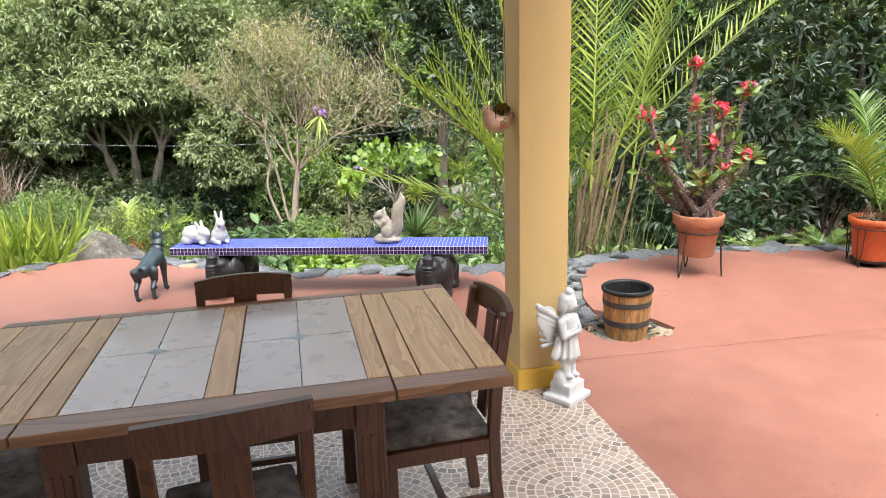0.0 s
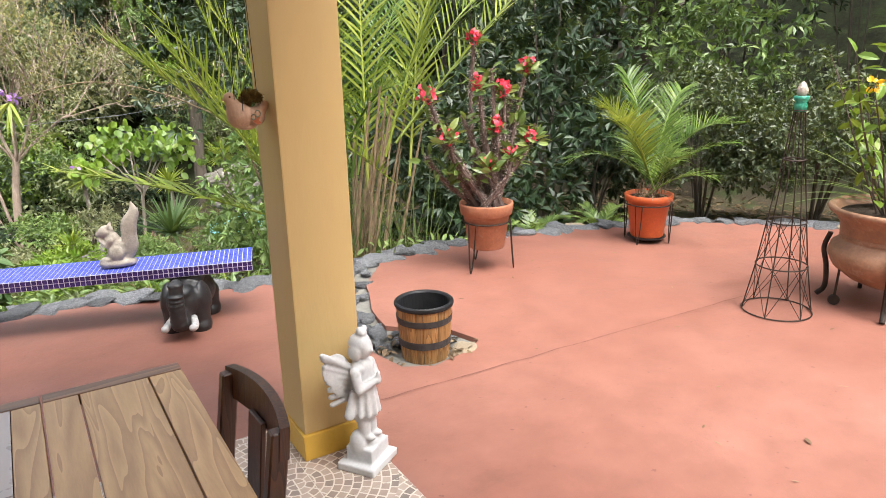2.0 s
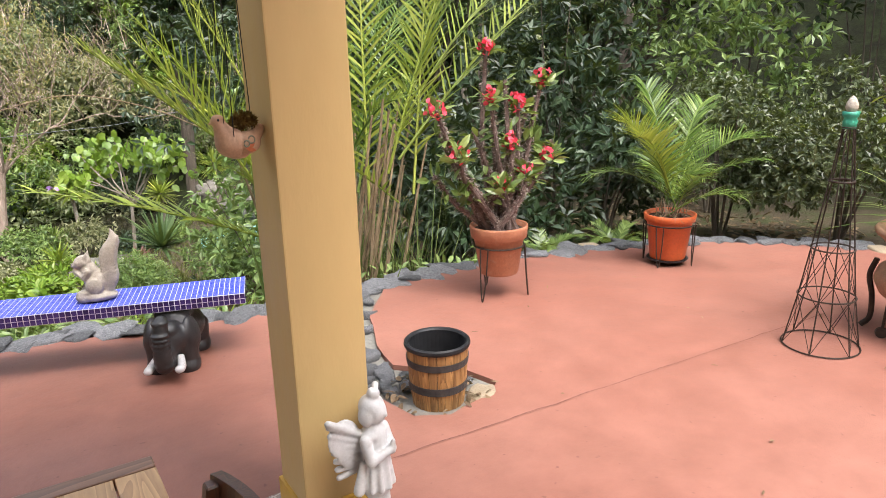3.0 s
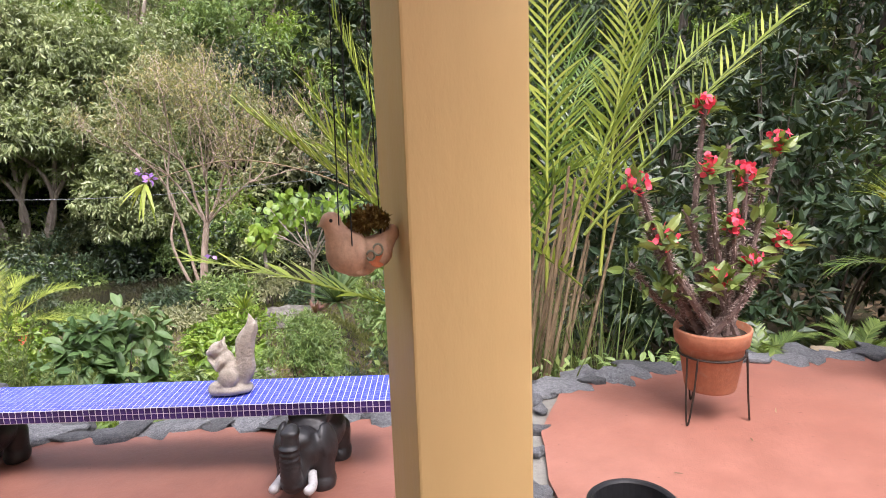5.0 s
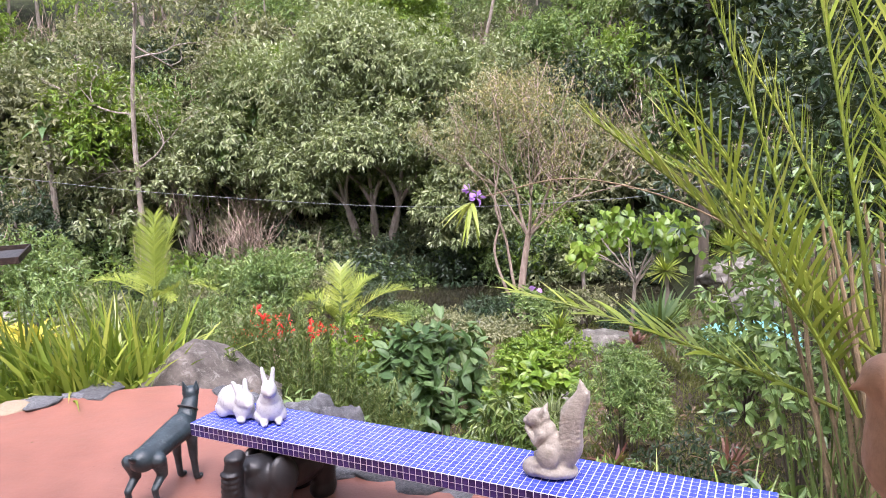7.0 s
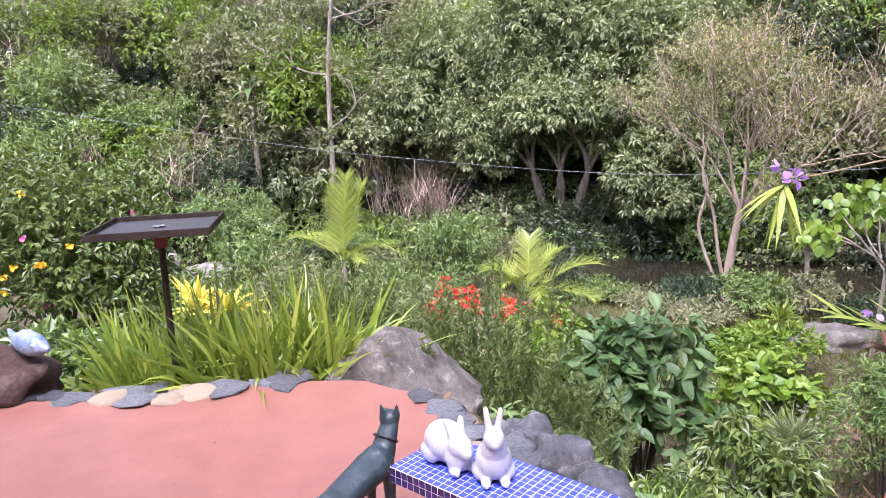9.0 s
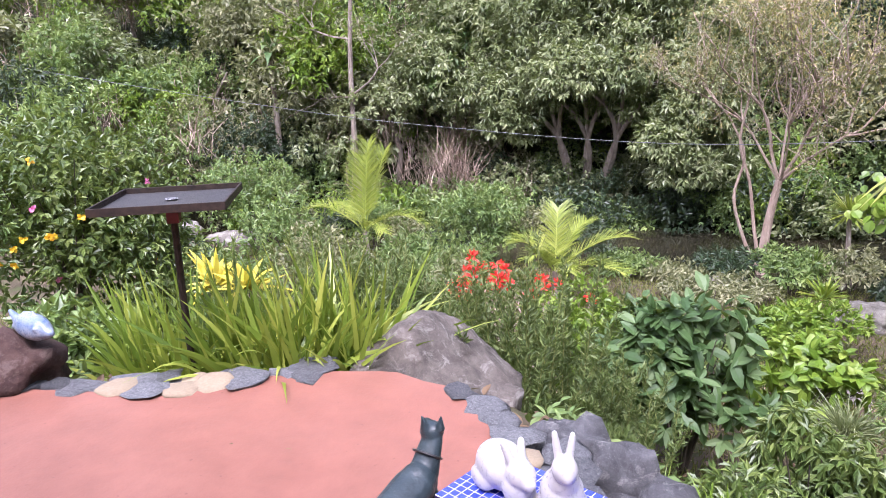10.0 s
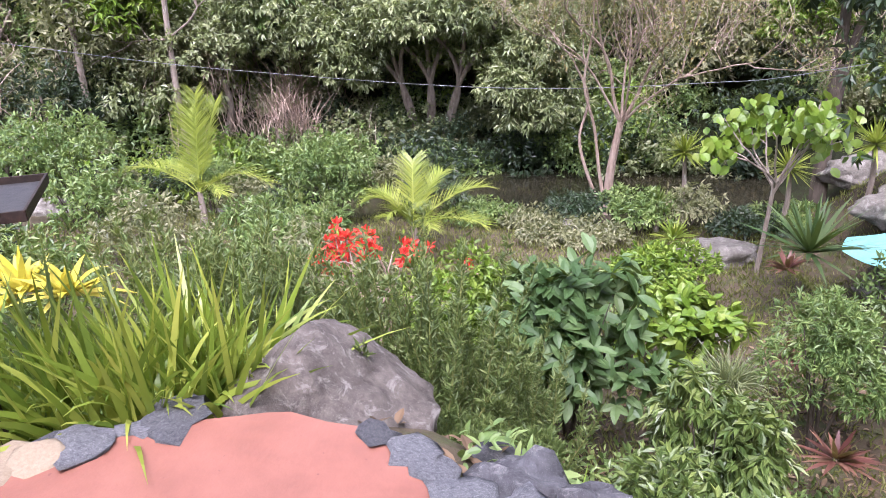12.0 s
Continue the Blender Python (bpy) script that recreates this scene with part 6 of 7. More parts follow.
def side_thicket():
    """The dark thicket and hedge beyond the terrace's far side; the thicket's shade is put into its leaf colour."""
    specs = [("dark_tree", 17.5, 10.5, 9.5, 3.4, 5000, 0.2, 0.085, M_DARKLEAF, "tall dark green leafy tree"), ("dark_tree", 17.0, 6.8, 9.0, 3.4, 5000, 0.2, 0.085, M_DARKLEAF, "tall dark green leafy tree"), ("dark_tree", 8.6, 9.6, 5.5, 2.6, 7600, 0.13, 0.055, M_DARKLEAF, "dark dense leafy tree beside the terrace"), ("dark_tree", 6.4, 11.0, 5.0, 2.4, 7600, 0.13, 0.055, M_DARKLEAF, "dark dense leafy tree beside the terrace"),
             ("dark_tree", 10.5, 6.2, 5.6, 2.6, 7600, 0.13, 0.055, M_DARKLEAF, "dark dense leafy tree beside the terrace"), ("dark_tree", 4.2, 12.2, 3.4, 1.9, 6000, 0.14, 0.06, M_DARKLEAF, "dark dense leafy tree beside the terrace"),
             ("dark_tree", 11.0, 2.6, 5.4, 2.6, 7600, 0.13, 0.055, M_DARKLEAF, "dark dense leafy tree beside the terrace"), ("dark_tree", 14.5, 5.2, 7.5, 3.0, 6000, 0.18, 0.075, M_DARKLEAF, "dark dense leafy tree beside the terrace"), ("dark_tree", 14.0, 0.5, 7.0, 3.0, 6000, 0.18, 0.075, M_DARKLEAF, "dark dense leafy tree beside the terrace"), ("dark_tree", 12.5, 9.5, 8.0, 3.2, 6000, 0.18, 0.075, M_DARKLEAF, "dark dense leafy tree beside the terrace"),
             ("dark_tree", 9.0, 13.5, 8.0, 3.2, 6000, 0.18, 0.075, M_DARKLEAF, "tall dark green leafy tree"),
             ("clipped_hedge", 6.15, 5.25, 1.2, 0.8, 9000, 0.06, 0.030, M_HEDGE, "olive-green small-leaved hedge shrub"), ("clipped_hedge", 6.75, 4.45, 1.35, 0.85, 9000, 0.06, 0.030, M_HEDGE, "olive-green small-leaved hedge shrub"),
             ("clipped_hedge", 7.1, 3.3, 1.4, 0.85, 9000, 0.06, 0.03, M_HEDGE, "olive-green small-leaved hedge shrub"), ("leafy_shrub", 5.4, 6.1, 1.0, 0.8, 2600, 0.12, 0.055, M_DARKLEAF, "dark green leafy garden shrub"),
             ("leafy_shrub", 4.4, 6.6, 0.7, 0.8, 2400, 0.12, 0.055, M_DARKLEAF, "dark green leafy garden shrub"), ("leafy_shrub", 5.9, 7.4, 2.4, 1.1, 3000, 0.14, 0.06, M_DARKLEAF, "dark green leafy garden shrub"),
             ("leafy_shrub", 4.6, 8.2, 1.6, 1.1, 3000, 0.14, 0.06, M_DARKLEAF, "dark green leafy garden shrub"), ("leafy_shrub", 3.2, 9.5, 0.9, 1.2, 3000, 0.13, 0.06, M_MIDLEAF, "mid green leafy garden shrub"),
             ("leafy_shrub", 7.8, 6.6, 2.6, 1.1, 3200, 0.12, 0.05, M_MIDLEAF, "mid green leafy garden shrub"), ("leafy_shrub", 8.6, 1.6, 2.2, 1.1, 3000, 0.13, 0.05, M_MIDLEAF, "mid green leafy garden shrub")]
    for k, (nm, x, y, top, r, n, l, w, mt, lab) in enumerate(specs):
        shrub(nm, x, y, top, r, n, l, w, mt, lab, 200 + k, low=-0.6, category="tree" if nm == "dark_tree" else "shrub", stems=6)
    # low ferns and leaves by the edging
    for k, (x, y) in enumerate(((4.25, 5.6), (4.0, 5.8), (5.0, 5.5))):
        f = thing("fern", pose(x, y, gz(x, y)), "bright green fern at the terrace edge", "fern", "ferns at the edge")
        rng = np.random.default_rng(300 + k)
        for q in range(9):
            frond_parts(f, (0, 0, 0.02), q * 40 + rng.uniform(-15, 15), rng.uniform(0.4, 0.65), rng.uniform(40, 65), rng.uniform(0.4, 0.6), 24, 0.12, 0.016, M_BUSHLEAF, rng, hang=0.1, vee=0.1)


side_thicket()
# added to shade the thicket and hedge; its crown stands out of view
leafy_tree("shade_tree", 9.6, 9.4, [((-1.6, -1.8, 7.4), (3.4, 3.2, 1.7)), ((0.6, -4.2, 7.8), (3.0, 3.0, 1.8)), ((1.6, 1.0, 8.2), (3.2, 3.0, 2.0))], 0.2, 0.08, M_DARKLEAF, "tall dark tree added over the thicket to shade it", 47, ((0, 0),), 0.22, M_DARKBARK, 1200, 0.4)


def areca():
    """The big clump palm behind the pillar."""
    rng = np.random.default_rng(9)
    x, y = 2.55, 6.15
    z0 = gz(x, y)
    ob = thing("clump_palm", pose(x, y, z0), "big clump palm with tall arching yellow-green fronds", "palm")
    for k in range(40):
        a = rng.uniform(0, 2 * math.pi)
        g = Geo()
        b0 = np.array([0.45 * math.cos(a) * rng.random(), 0.3 * math.sin(a) * rng.random(), 0])
        tip = b0 + np.array([math.cos(a) * 0.35, math.sin(a) * 0.3, rng.uniform(1.1, 2.0)])
        tube(g, curve_points([b0, (b0 + tip) / 2 + rng.normal(0, 0.03, 3), tip], 5), np.linspace(0.018, 0.008, 10), 6)
        part("cane", g, M_CANE, ob, "thin dry brown cane")
    H = -z0
    for px, py, pz, az, ln, ri, dr, pairs, lf in (
            (-0.25, 0.1, 0.9, 160, 2.1, 72, 0.25, 44, 0.55), (-0.3, 0.0, 0.8, 185, 1.9, 60, 0.32, 44, 0.5), (-0.1, 0.1, 1.0, 130, 2.2, 80, 0.2, 44, 0.55), (-0.35, -0.1, 0.7, 190, 2.0, 62, 0.15, 44, 0.5),
            (0.15, 0.0, 0.9, 20, 2.2, 76, 0.2, 46, 0.6), (0.3, 0.0, 0.9, -15, 2.3, 68, 0.2, 46, 0.6), (0.25, 0.1, 0.9, 40, 2.3, 62, 0.25, 46, 0.6), (-0.1, -0.1, 0.8, 250, 1.5, 70, 0.4, 40, 0.45),
            (0.35, 0.0, 1.0, 0, 2.4, 58, 0.22, 50, 0.6), (0.05, 0.1, 1.0, 90, 2.4, 84, 0.12, 46, 0.55), (0.0, 0.0, 0.9, 300, 1.5, 66, 0.4, 40, 0.45), (-0.2, 0, 0.3, 195, 1.5, 66, 0.3, 36, 0.4)):
        # fronds to one side and the highest take the sunlit leaflet colour
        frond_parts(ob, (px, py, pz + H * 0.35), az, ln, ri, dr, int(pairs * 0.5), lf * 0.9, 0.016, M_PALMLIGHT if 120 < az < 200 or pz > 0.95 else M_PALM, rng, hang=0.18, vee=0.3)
    # long yellow-green fronds, all in the sunlit colour, that lean out over the path side and towards the pillar
    for wx, wy, wz, az, ln, ri, dr, pairs, lf in (
            (2.3, 6.0, 0.45, 180, 1.95, 45, 0.08, 40, 0.42), (2.2, 6.35, 0.15, 178, 1.85, 26, 0.1, 34, 0.36),
            (2.2, 6.0, 0.6, 150, 2.3, 80, 0.10, 46, 0.46), (2.3, 5.95, 0.7, 110, 2.4, 84, 0.08, 46, 0.46), (2.05, 6.15, 0.5, 170, 2.1, 74, 0.14, 44, 0.44), (2.4, 6.1, 0.8, 40, 2.3, 82, 0.10, 46, 0.44), (2.1, 5.9, 0.3, 185, 1.9, 62, 0.16, 42, 0.42),
            (2.75, 5.95, 0.4, 60, 2.2, 84, 0.05, 44, 0.42), (2.55, 5.95, 0.5, 120, 1.9, 82, 0.06, 40, 0.36), (3.15, 5.95, 0.5, 30, 2.0, 80, 0.08, 42, 0.42),
            (2.9, 5.9, 0.7, 2, 1.9, 70, 0.06, 40, 0.5), (3.0, 5.9, 0.8, -4, 2.1, 48, 0.1, 40, 0.5), (2.9, 5.75, 0.5, 190, 0.9, 40, 0.1, 26, 0.3)):
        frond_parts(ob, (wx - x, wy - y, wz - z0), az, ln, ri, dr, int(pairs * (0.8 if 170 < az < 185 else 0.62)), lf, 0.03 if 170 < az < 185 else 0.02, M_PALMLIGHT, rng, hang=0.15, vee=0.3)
    gr = Geo()
    n = 320
    p = np.stack([rng.uniform(-0.6, 0.9, n), rng.uniform(-0.3, 0.3, n), np.zeros(n)], -1)
    d = unit(np.stack([rng.normal(0, 0.22, n), rng.normal(0, 0.2, n), np.ones(n)], -1))
    blades(gr, p, d, rng.uniform(0.5, 1.5, n), 0.010, rng.uniform(0.0, 0.4, n), 5, unit(np.cross(d, sphere_dirs(n, rng))))
    part("understorey", gr, M_NEEDLE, ob, "olive blades between the canes")
    return ob


areca()

# arching flower stem in front of the woods
fs = thing("arching_flower_stem", pose(2.0, 6.5, gz(2.0, 6.5)), "thin arching stem with small lilac flowers", "flower")
g = Geo()
zz = gz(2.0, 6.5)
tube(g, curve_points([(0.2, 0, 0), (0.25, 0.1, 0.6 - zz), (-0.4, 0.0, 1.14 - zz), (-1.1, -0.12, 1.38 - zz), (-1.65, -0.2, 1.3 - zz)], 8), np.linspace(0.008, 0.003, 32), 6)
part("stem", g, M_CANE, fs)
rng = np.random.default_rng(15)
for cx, cy, cz, k in ((-1.65, -0.2, 1.3, 10), (-1.69, -0.2, 1.34, 8), (-1.35, -0.1, 0.8, 7)):
    g = Geo()
    o = sphere_dirs(k, rng)
    broad_leaves(g, np.array([cx, cy, cz - zz]) + o * 0.012, o, sphere_dirs(k, rng), 0.034, 0.024)
    part("flower", g, M_PURPLE, fs, "lilac flower")
g = Geo()
o = unit(sphere_dirs(10, rng) + (-0.4, 0, -0.8))
blades(g, np.tile((-1.68, -0.2, 1.28 - zz), (10, 1)), o, 0.2, 0.022, 0.3, 4)
part("leaves", g, M_PALMLIGHT, fs)

# left bed: strap leaves, feeder, yellow flowers, boulder, sprigged hedge
for k, (x, y, rx, n) in enumerate(((-3.62, 7.08, 0.33, 300), (-2.78, 7.06, 0.33, 330), (-2.45, 7.35, 0.3, 260), (-3.05, 7.55, 0.4, 300))):
    strap_clump("strap_leaf_clump", x, y, n, 1.06, 0.036, 0.8, M_PALELEAF, "clump of arching yellow-green strap leaves", 400 + k, 0.28, 0.4, rx, 0.22)
yb = rosette("yellow_bromeliad", -4.5, 8.45, -0.2, 36, 0.46, 0.095, M_BROMYELLOW, "bright yellow bromeliad rosette in the bed", 410, 0.15, 0.0, 0.35)
rosette("yellow_bromeliad", -4.1, 8.4, -0.18, 34, 0.42, 0.09, M_BROMYELLOW, "bright yellow bromeliad rosette in the bed", 411, 0.15, 0.0, 0.35)


def sprig_hedge(x0, y0, x1, y1, top, n, seed, width=0.5):
    rng = np.random.default_rng(seed)
    ob = thing("sprig_hedge", pose((x0 + x1) / 2, (y0 + y1) / 2, gz((x0 + x1) / 2, (y0 + y1) / 2)), "loose hedge of upright needle-leaved green sprigs", "hedge")
    zc = gz((x0 + x1) / 2, (y0 + y1) / 2)
    st, lv = Geo(), Geo()
    for k in range(n):
        t = rng.random()
        px, py = x0 + (x1 - x0) * t + rng.normal(0, width * 0.5), y0 + (y1 - y0) * t + rng.normal(0, width * 0.5)
        h = (top - zc) * rng.uniform(0.6, 1.08)
        base = np.array([px - (x0 + x1) / 2, py - (y0 + y1) / 2, 0])
        lean = rng.normal(0, 0.16, 2)
        pts = np.array([base, base + (lean[0] * h * 0.5, lean[1] * h * 0.5, h * 0.55), base + (lean[0] * h, lean[1] * h, h)])
        tube(st, pts, (0.007, 0.005, 0.002), 5)
        m = 230
        s = rng.uniform(0.08, 1, m)
        P = np.stack([np.interp(s, (0, 0.5, 1), pts[:, i]) for i in range(3)], -1)
        o = unit(sphere_dirs(m, rng, -0.2) + (0, 0, 0.5))
        leaf_mesh(lv, P + rng.normal(0, 0.013, (m, 3)), o, sphere_dirs(m, rng), rng.uniform(0.045, 0.08, m), 0.018, 0.1, 0.1)
    part("branching", st, M_STEM, ob)
    part("needle_foliage", lv, M_NEEDLE, ob)


sprig_hedge(-3.5, 8.7, -1.45, 8.3, 0.2, 270, 420, 0.6)
sprig_hedge(-1.3, 7.75, -0.95, 7.65, -0.62, 80, 421, 0.35)

bo = thing("boulder", pose(-1.88, 7.40, -0.25), "large lichen-spotted grey boulder at the terrace edge", "boulder")
BOULDER = part("stone", rock_mesh("stone", M_BOULDER, np.random.default_rng(3), (0.60, 0.46, 0.50), 0.10, 5), None, bo)
for v in BOULDER.data.vertices:
    # a low lopsided wedge: peak to one side, flat broken faces, one long ledge
    x, y, z = v.co
    if z > 0:
        q = min(1.0, z / 0.5)
        x = x * (1 - 0.74 * q ** 0.75) - 0.05 * q
        z = z * 0.86
    p = Vector((x * 3.1, y * 3.1, z * 3.1))
    step = 0.035 * noise.noise(p) + 0.018 * noise.noise(p * 2.6) + 0.009 * noise.noise(p * 6.0) - 0.03 * max(0.0, noise.noise(Vector((x * 2, y * 2, z * 7)))) ** 2
    v.co = Vector((x, y, z)) + step * v.normal
for k, (x, y, z, s) in enumerate(((-0.82, 6.74, -0.17, (0.19, 0.16, 0.16)), (-0.56, 6.62, -0.14, (0.15, 0.13, 0.17)), (-0.40, 6.42, -0.25, (0.20, 0.18, 0.18)), (-0.2, 6.9, -0.8, (0.28, 0.24, 0.24)), (0.1, 6.5, -0.7, (0.24, 0.2, 0.2)), (-0.95, 7.2, -0.5, (0.22, 0.2, 0.25)))):
    r = thing("grey_rock", pose(x, y, z), "grey angular rock below the terrace edge", "rock", "rocks below the edge")
    part("stone", rock_mesh("stone", M_ROCK, np.random.default_rng(50 + k), s, 0.42, 3), None, r)


def feeder():
    f = thing("bird_feeder", pose(-3.22, 6.84, gz(-3.22, 6.84)), "dark metal tray bird feeder on a slim post", "bird feeder")
    z0 = gz(-3.3, 7.02)
    top = 0.78 - z0
    g = Geo()
    tube(g, [(0, 0, 0), (-0.01, 0, top * 0.5), (0, 0, top)], 0.021, 8)
    part("post", g, M_IRON, f)
    t = pose(0.0, 0, top, 0, 0, 33)
    tray = bmesh.new()
    box(-0.35, -0.35, 0, 0.35, 0.35, 0.012, 0.002, tray)
    o = part("tray", tray, M_HOOP, f)
    o.matrix_basis = t
    for k in range(4):
        o = part("rim", box(-0.355, -0.358, 0.0, 0.355, -0.346, 0.045, 0.002), M_IRON, f)
        o.matrix_basis = t @ pose(0, 0, 0, 0, 0, 90 * k)
    o = part("dish", turned([(0.0, 0.014), (0.03, 0.014), (0.04, 0.022), (0.036, 0.024), (0.0, 0.018)], 20), M_STONE, f, "small pale dish")
    o.matrix_basis = t
    o = part("bracket", box(-0.035, -0.035, -0.12, 0.035, 0.035, 0.0, 0.004), surf("dark_red_paint", (0.12, 0.015, 0.015), (0.18, 0.03, 0.03), 20, 0.6), f, "dark red bracket block")
    o.matrix_basis = t


feeder()

# flowering bushes of the left side
ab = shrub("yellow_flowered_bush", -6.6, 8.6, 1.15, 1.08, 15000, 0.085, 0.042, M_BUSHLEAF, "dense dark green bush dotted with yellow trumpet flowers", 430, base=-0.9, low=-0.95, lobes=22)
shrub("leafy_bush", -5.9, 8.9, 0.1, 0.85, 4200, 0.09, 0.04, M_BUSHLEAF, "low green bush below the flowering bush", 433, low=-0.9)
shrub("leafy_bush", -7.6, 7.2, 1.3, 1.4, 5200, 0.12, 0.045, M_MIDLEAF, "dense mid green leafy bush", 432)
rng = np.random.default_rng(431)
for k in range(22):
    g = Geo()
    d = unit(np.array([0.45, -0.8, 0.1]) + rng.normal(0, 0.45, 3))
    c = np.array([0, 0, 1.2]) + d * (1.05, 1.05, 0.95)
    o = unit(sphere_dirs(7, rng) + d * 0.6)
    broad_leaves(g, np.tile(c, (7, 1)), o, np.tile(d, (7, 1)), 0.042, 0.036)
    part("flower", g, M_GOLD if k % 9 else M_PINK, ab, "yellow trumpet flower")


def flower_shrub():
    rng = np.random.default_rng(440)
    x, y = -2.75, 11.6
    z0 = gz(x, y)
    ob = thing("red_flowered_shrub", pose(x, y, z0), "bare pale-branched shrub topped with scarlet flower heads", "shrub")
    g, tips, fl = Geo(), [], Geo()
    for k in range(6):
        limb(g, (0, 0, 0), unit(rng.normal(0, 0.45, 3) * (1, 1, 0) + (0, 0, 1)), 0.75, 0.03, 2, rng, tips, 0.75, 6)
    part("branching", g, M_PINKBARK, ob, "pale bare branches")
    tp = sorted(tips, key=lambda t: -t[0][2])[:34]
    for p, d in tp:
        n = 16
        o = unit(sphere_dirs(n, rng) + (0, 0, 0.2))
        fl = Geo()
        broad_leaves(fl, p + o * 0.025, o, sphere_dirs(n, rng), 0.085, 0.035)
        part("flower_head", fl, M_SCARLET, ob, "scarlet flower head")
    lv = Geo()
    P = np.array([t[0] for t in tips])
    P = np.repeat(P, 3, 0) + rng.normal(0, 0.06, (len(P) * 3, 3))
    leaf_mesh(lv, P, sphere_dirs(len(P), rng), sphere_dirs(len(P), rng) + (0, 0, 1), 0.1, 0.035)
    part("leaves", lv, M_LIME, ob)


flower_shrub()
for k in range(16):
    shrub("bank_shrub", -12.0 + 1.05 * k, 18.6 + 0.5 * math.sin(3.1 * k), (-1.75 if k < 9 else -2.2) - 0.25 * math.cos(5 * k), 0.8, 1500, 0.12, 0.045, (M_MIDLEAF, M_OLIVE, M_DARKLEAF)[k % 3], "low leafy shrub on the river bank", 740 + k, stems=5)
for k, (x, y, t) in enumerate(((-5.0, 12.2, -1.2), (-6.6, 13.2, -0.9), (-8.4, 14.6, -0.8), (-4.6, 14.0, -1.5), (-6.6, 10.8, -0.7))):
    shrub("leafy_shrub", x, y, t, 0.9, 2000, 0.11, 0.04, (M_MIDLEAF, M_OLIVE)[k % 2], "mid green leafy garden shrub", 760 + k, stems=5)
garden_palm("young_palm", -3.5, 16.2, -2.15, [(100, 1.9, 72, 0.35), (60, 1.8, 62, 0.4), (20, 1.9, 45, 0.35), (150, 1.7, 52, 0.5), (-20, 1.7, 30, 0.35), (-60, 1.5, 45, 0.5), (200, 1.6, 60, 0.5), (250, 1.4, 55, 0.5)], M_PALMLIGHT, "young palm with pale yellow-green fronds", 450)
garden_palm("young_palm", -8.3, 17.3, -1.9, [(95, 2.5, 80, 0.18), (70, 2.4, 72, 0.2), (120, 2.3, 74, 0.25), (180, 2.1, 42, 0.45), (0, 2.0, 40, 0.5), (-40, 1.6, 40, 0.5), (150, 1.7, 45, 0.4)], M_PALMLIGHT, "young palm with upright pale green fronds", 451)

# the planted slope below the terrace
shrub("large_leaved_shrub", -0.62, 10.35, -0.40, 0.88, 1500, 0.20, 0.088, M_SHRUBLEAF, "dark glossy large-leaved garden shrub", 460, True, 12)
shrub("bright_green_shrub", -1.7, 10.6, -0.66, 0.62, 4200, 0.075, 0.04, M_LIME, "bright green small-leaved garden shrub", 461)
shrub("drooping_shrub", 0.42, 9.2, -1.05, 0.46, 3800, 0.11, 0.032, M_BUSHLEAF, "mid green shrub with narrow drooping leaves", 462, droop=0.8)
shrub("lime_shrub", 0.55, 11.7, -1.35, 0.75, 900, 0.17, 0.085, M_LIME, "lime green broad-leaved garden shrub", 463, True)
shrub("fine_leaved_shrub", 1.55, 10.4, -0.95, 0.55, 6000, 0.075, 0.02, M_MIDLEAF, "feathery fine-leaved green garden shrub", 464)
shrub("leafy_shrub", -0.9, 12.6, -1.5, 0.9, 3600, 0.09, 0.036, M_BUSHLEAF, "mid green leafy garden shrub", 465)
shrub("leafy_shrub", 0.9, 14.6, -1.9, 0.9, 2600, 0.12, 0.05, M_LIME, "light green leafy garden shrub", 466)
shrub("leafy_shrub", -0.6, 17.2, -2.3, 0.9, 2600, 0.10, 0.04, M_OLIVE, "olive green leafy garden shrub", 467)
shrub("leafy_shrub", -5.6, 15.2, -1.4, 1.1, 3600, 0.12, 0.04, M_MIDLEAF, "mid green leafy garden shrub", 468)
shrub("leafy_shrub", -5.8, 18.4, -1.0, 1.0, 3600, 0.12, 0.045, M_MIDLEAF, "mid green leafy garden shrub", 469)
shrub("leafy_shrub", -11.5, 17.5, -0.4, 1.5, 4200, 0.13, 0.05, M_MIDLEAF, "mid green leafy garden shrub", 470)
shrub("leafy_shrub", -10.2, 13.0, -0.9, 1.1, 3600, 0.12, 0.05, M_DARKLEAF, "dark green leafy garden shrub", 471)
shrub("leafy_shrub", 0.2, 7.5, -0.85, 0.5, 2400, 0.09, 0.035, M_BUSHLEAF, "mid green leafy shrub below the bench", 472)
shrub("leafy_shrub", 1.1, 7.0, -0.6, 0.5, 2400, 0.08, 0.03, M_BUSHLEAF, "mid green leafy shrub below the bench", 473)
shrub("fine_leaved_shrub", 1.75, 7.6, -0.55, 0.5, 2400, 0.06, 0.018, M_DARKLEAF, "dark feathery shrub below the bench", 474)
shrub("leafy_shrub", -3.9, 13.0, -1.4, 0.8, 2600, 0.10, 0.04, M_OLIVE, "olive green leafy garden shrub", 475)
shrub("leafy_shrub", 3.4, 12.4, -1.2, 0.8, 2600, 0.10, 0.04, M_MIDLEAF, "mid green leafy garden shrub", 476)
strap_clump("grass_tuft", 0.75, 10.3, 520, 0.62, 0.011, 1.2, M_GREYGREEN, "fountain of fine grey-green grass leaves", 480, 0.55, 0.75, 0.06, 0.06, base=-1.65)
strap_clump("strap_leaf_plant", -0.35, 8.3, 26, 0.5, 0.055, 0.6, M_LIME, "bright green upright strap-leaved garden plant", 481, 0.3, 0.2, 0.15, 0.1)
strap_clump("strap_leaf_plant", 0.05, 8.5, 60, 0.6, 0.02, 0.8, M_PALELEAF, "yellowing narrow-leaved plant below the rocks", 482, 0.5, 0.3, 0.2, 0.15)
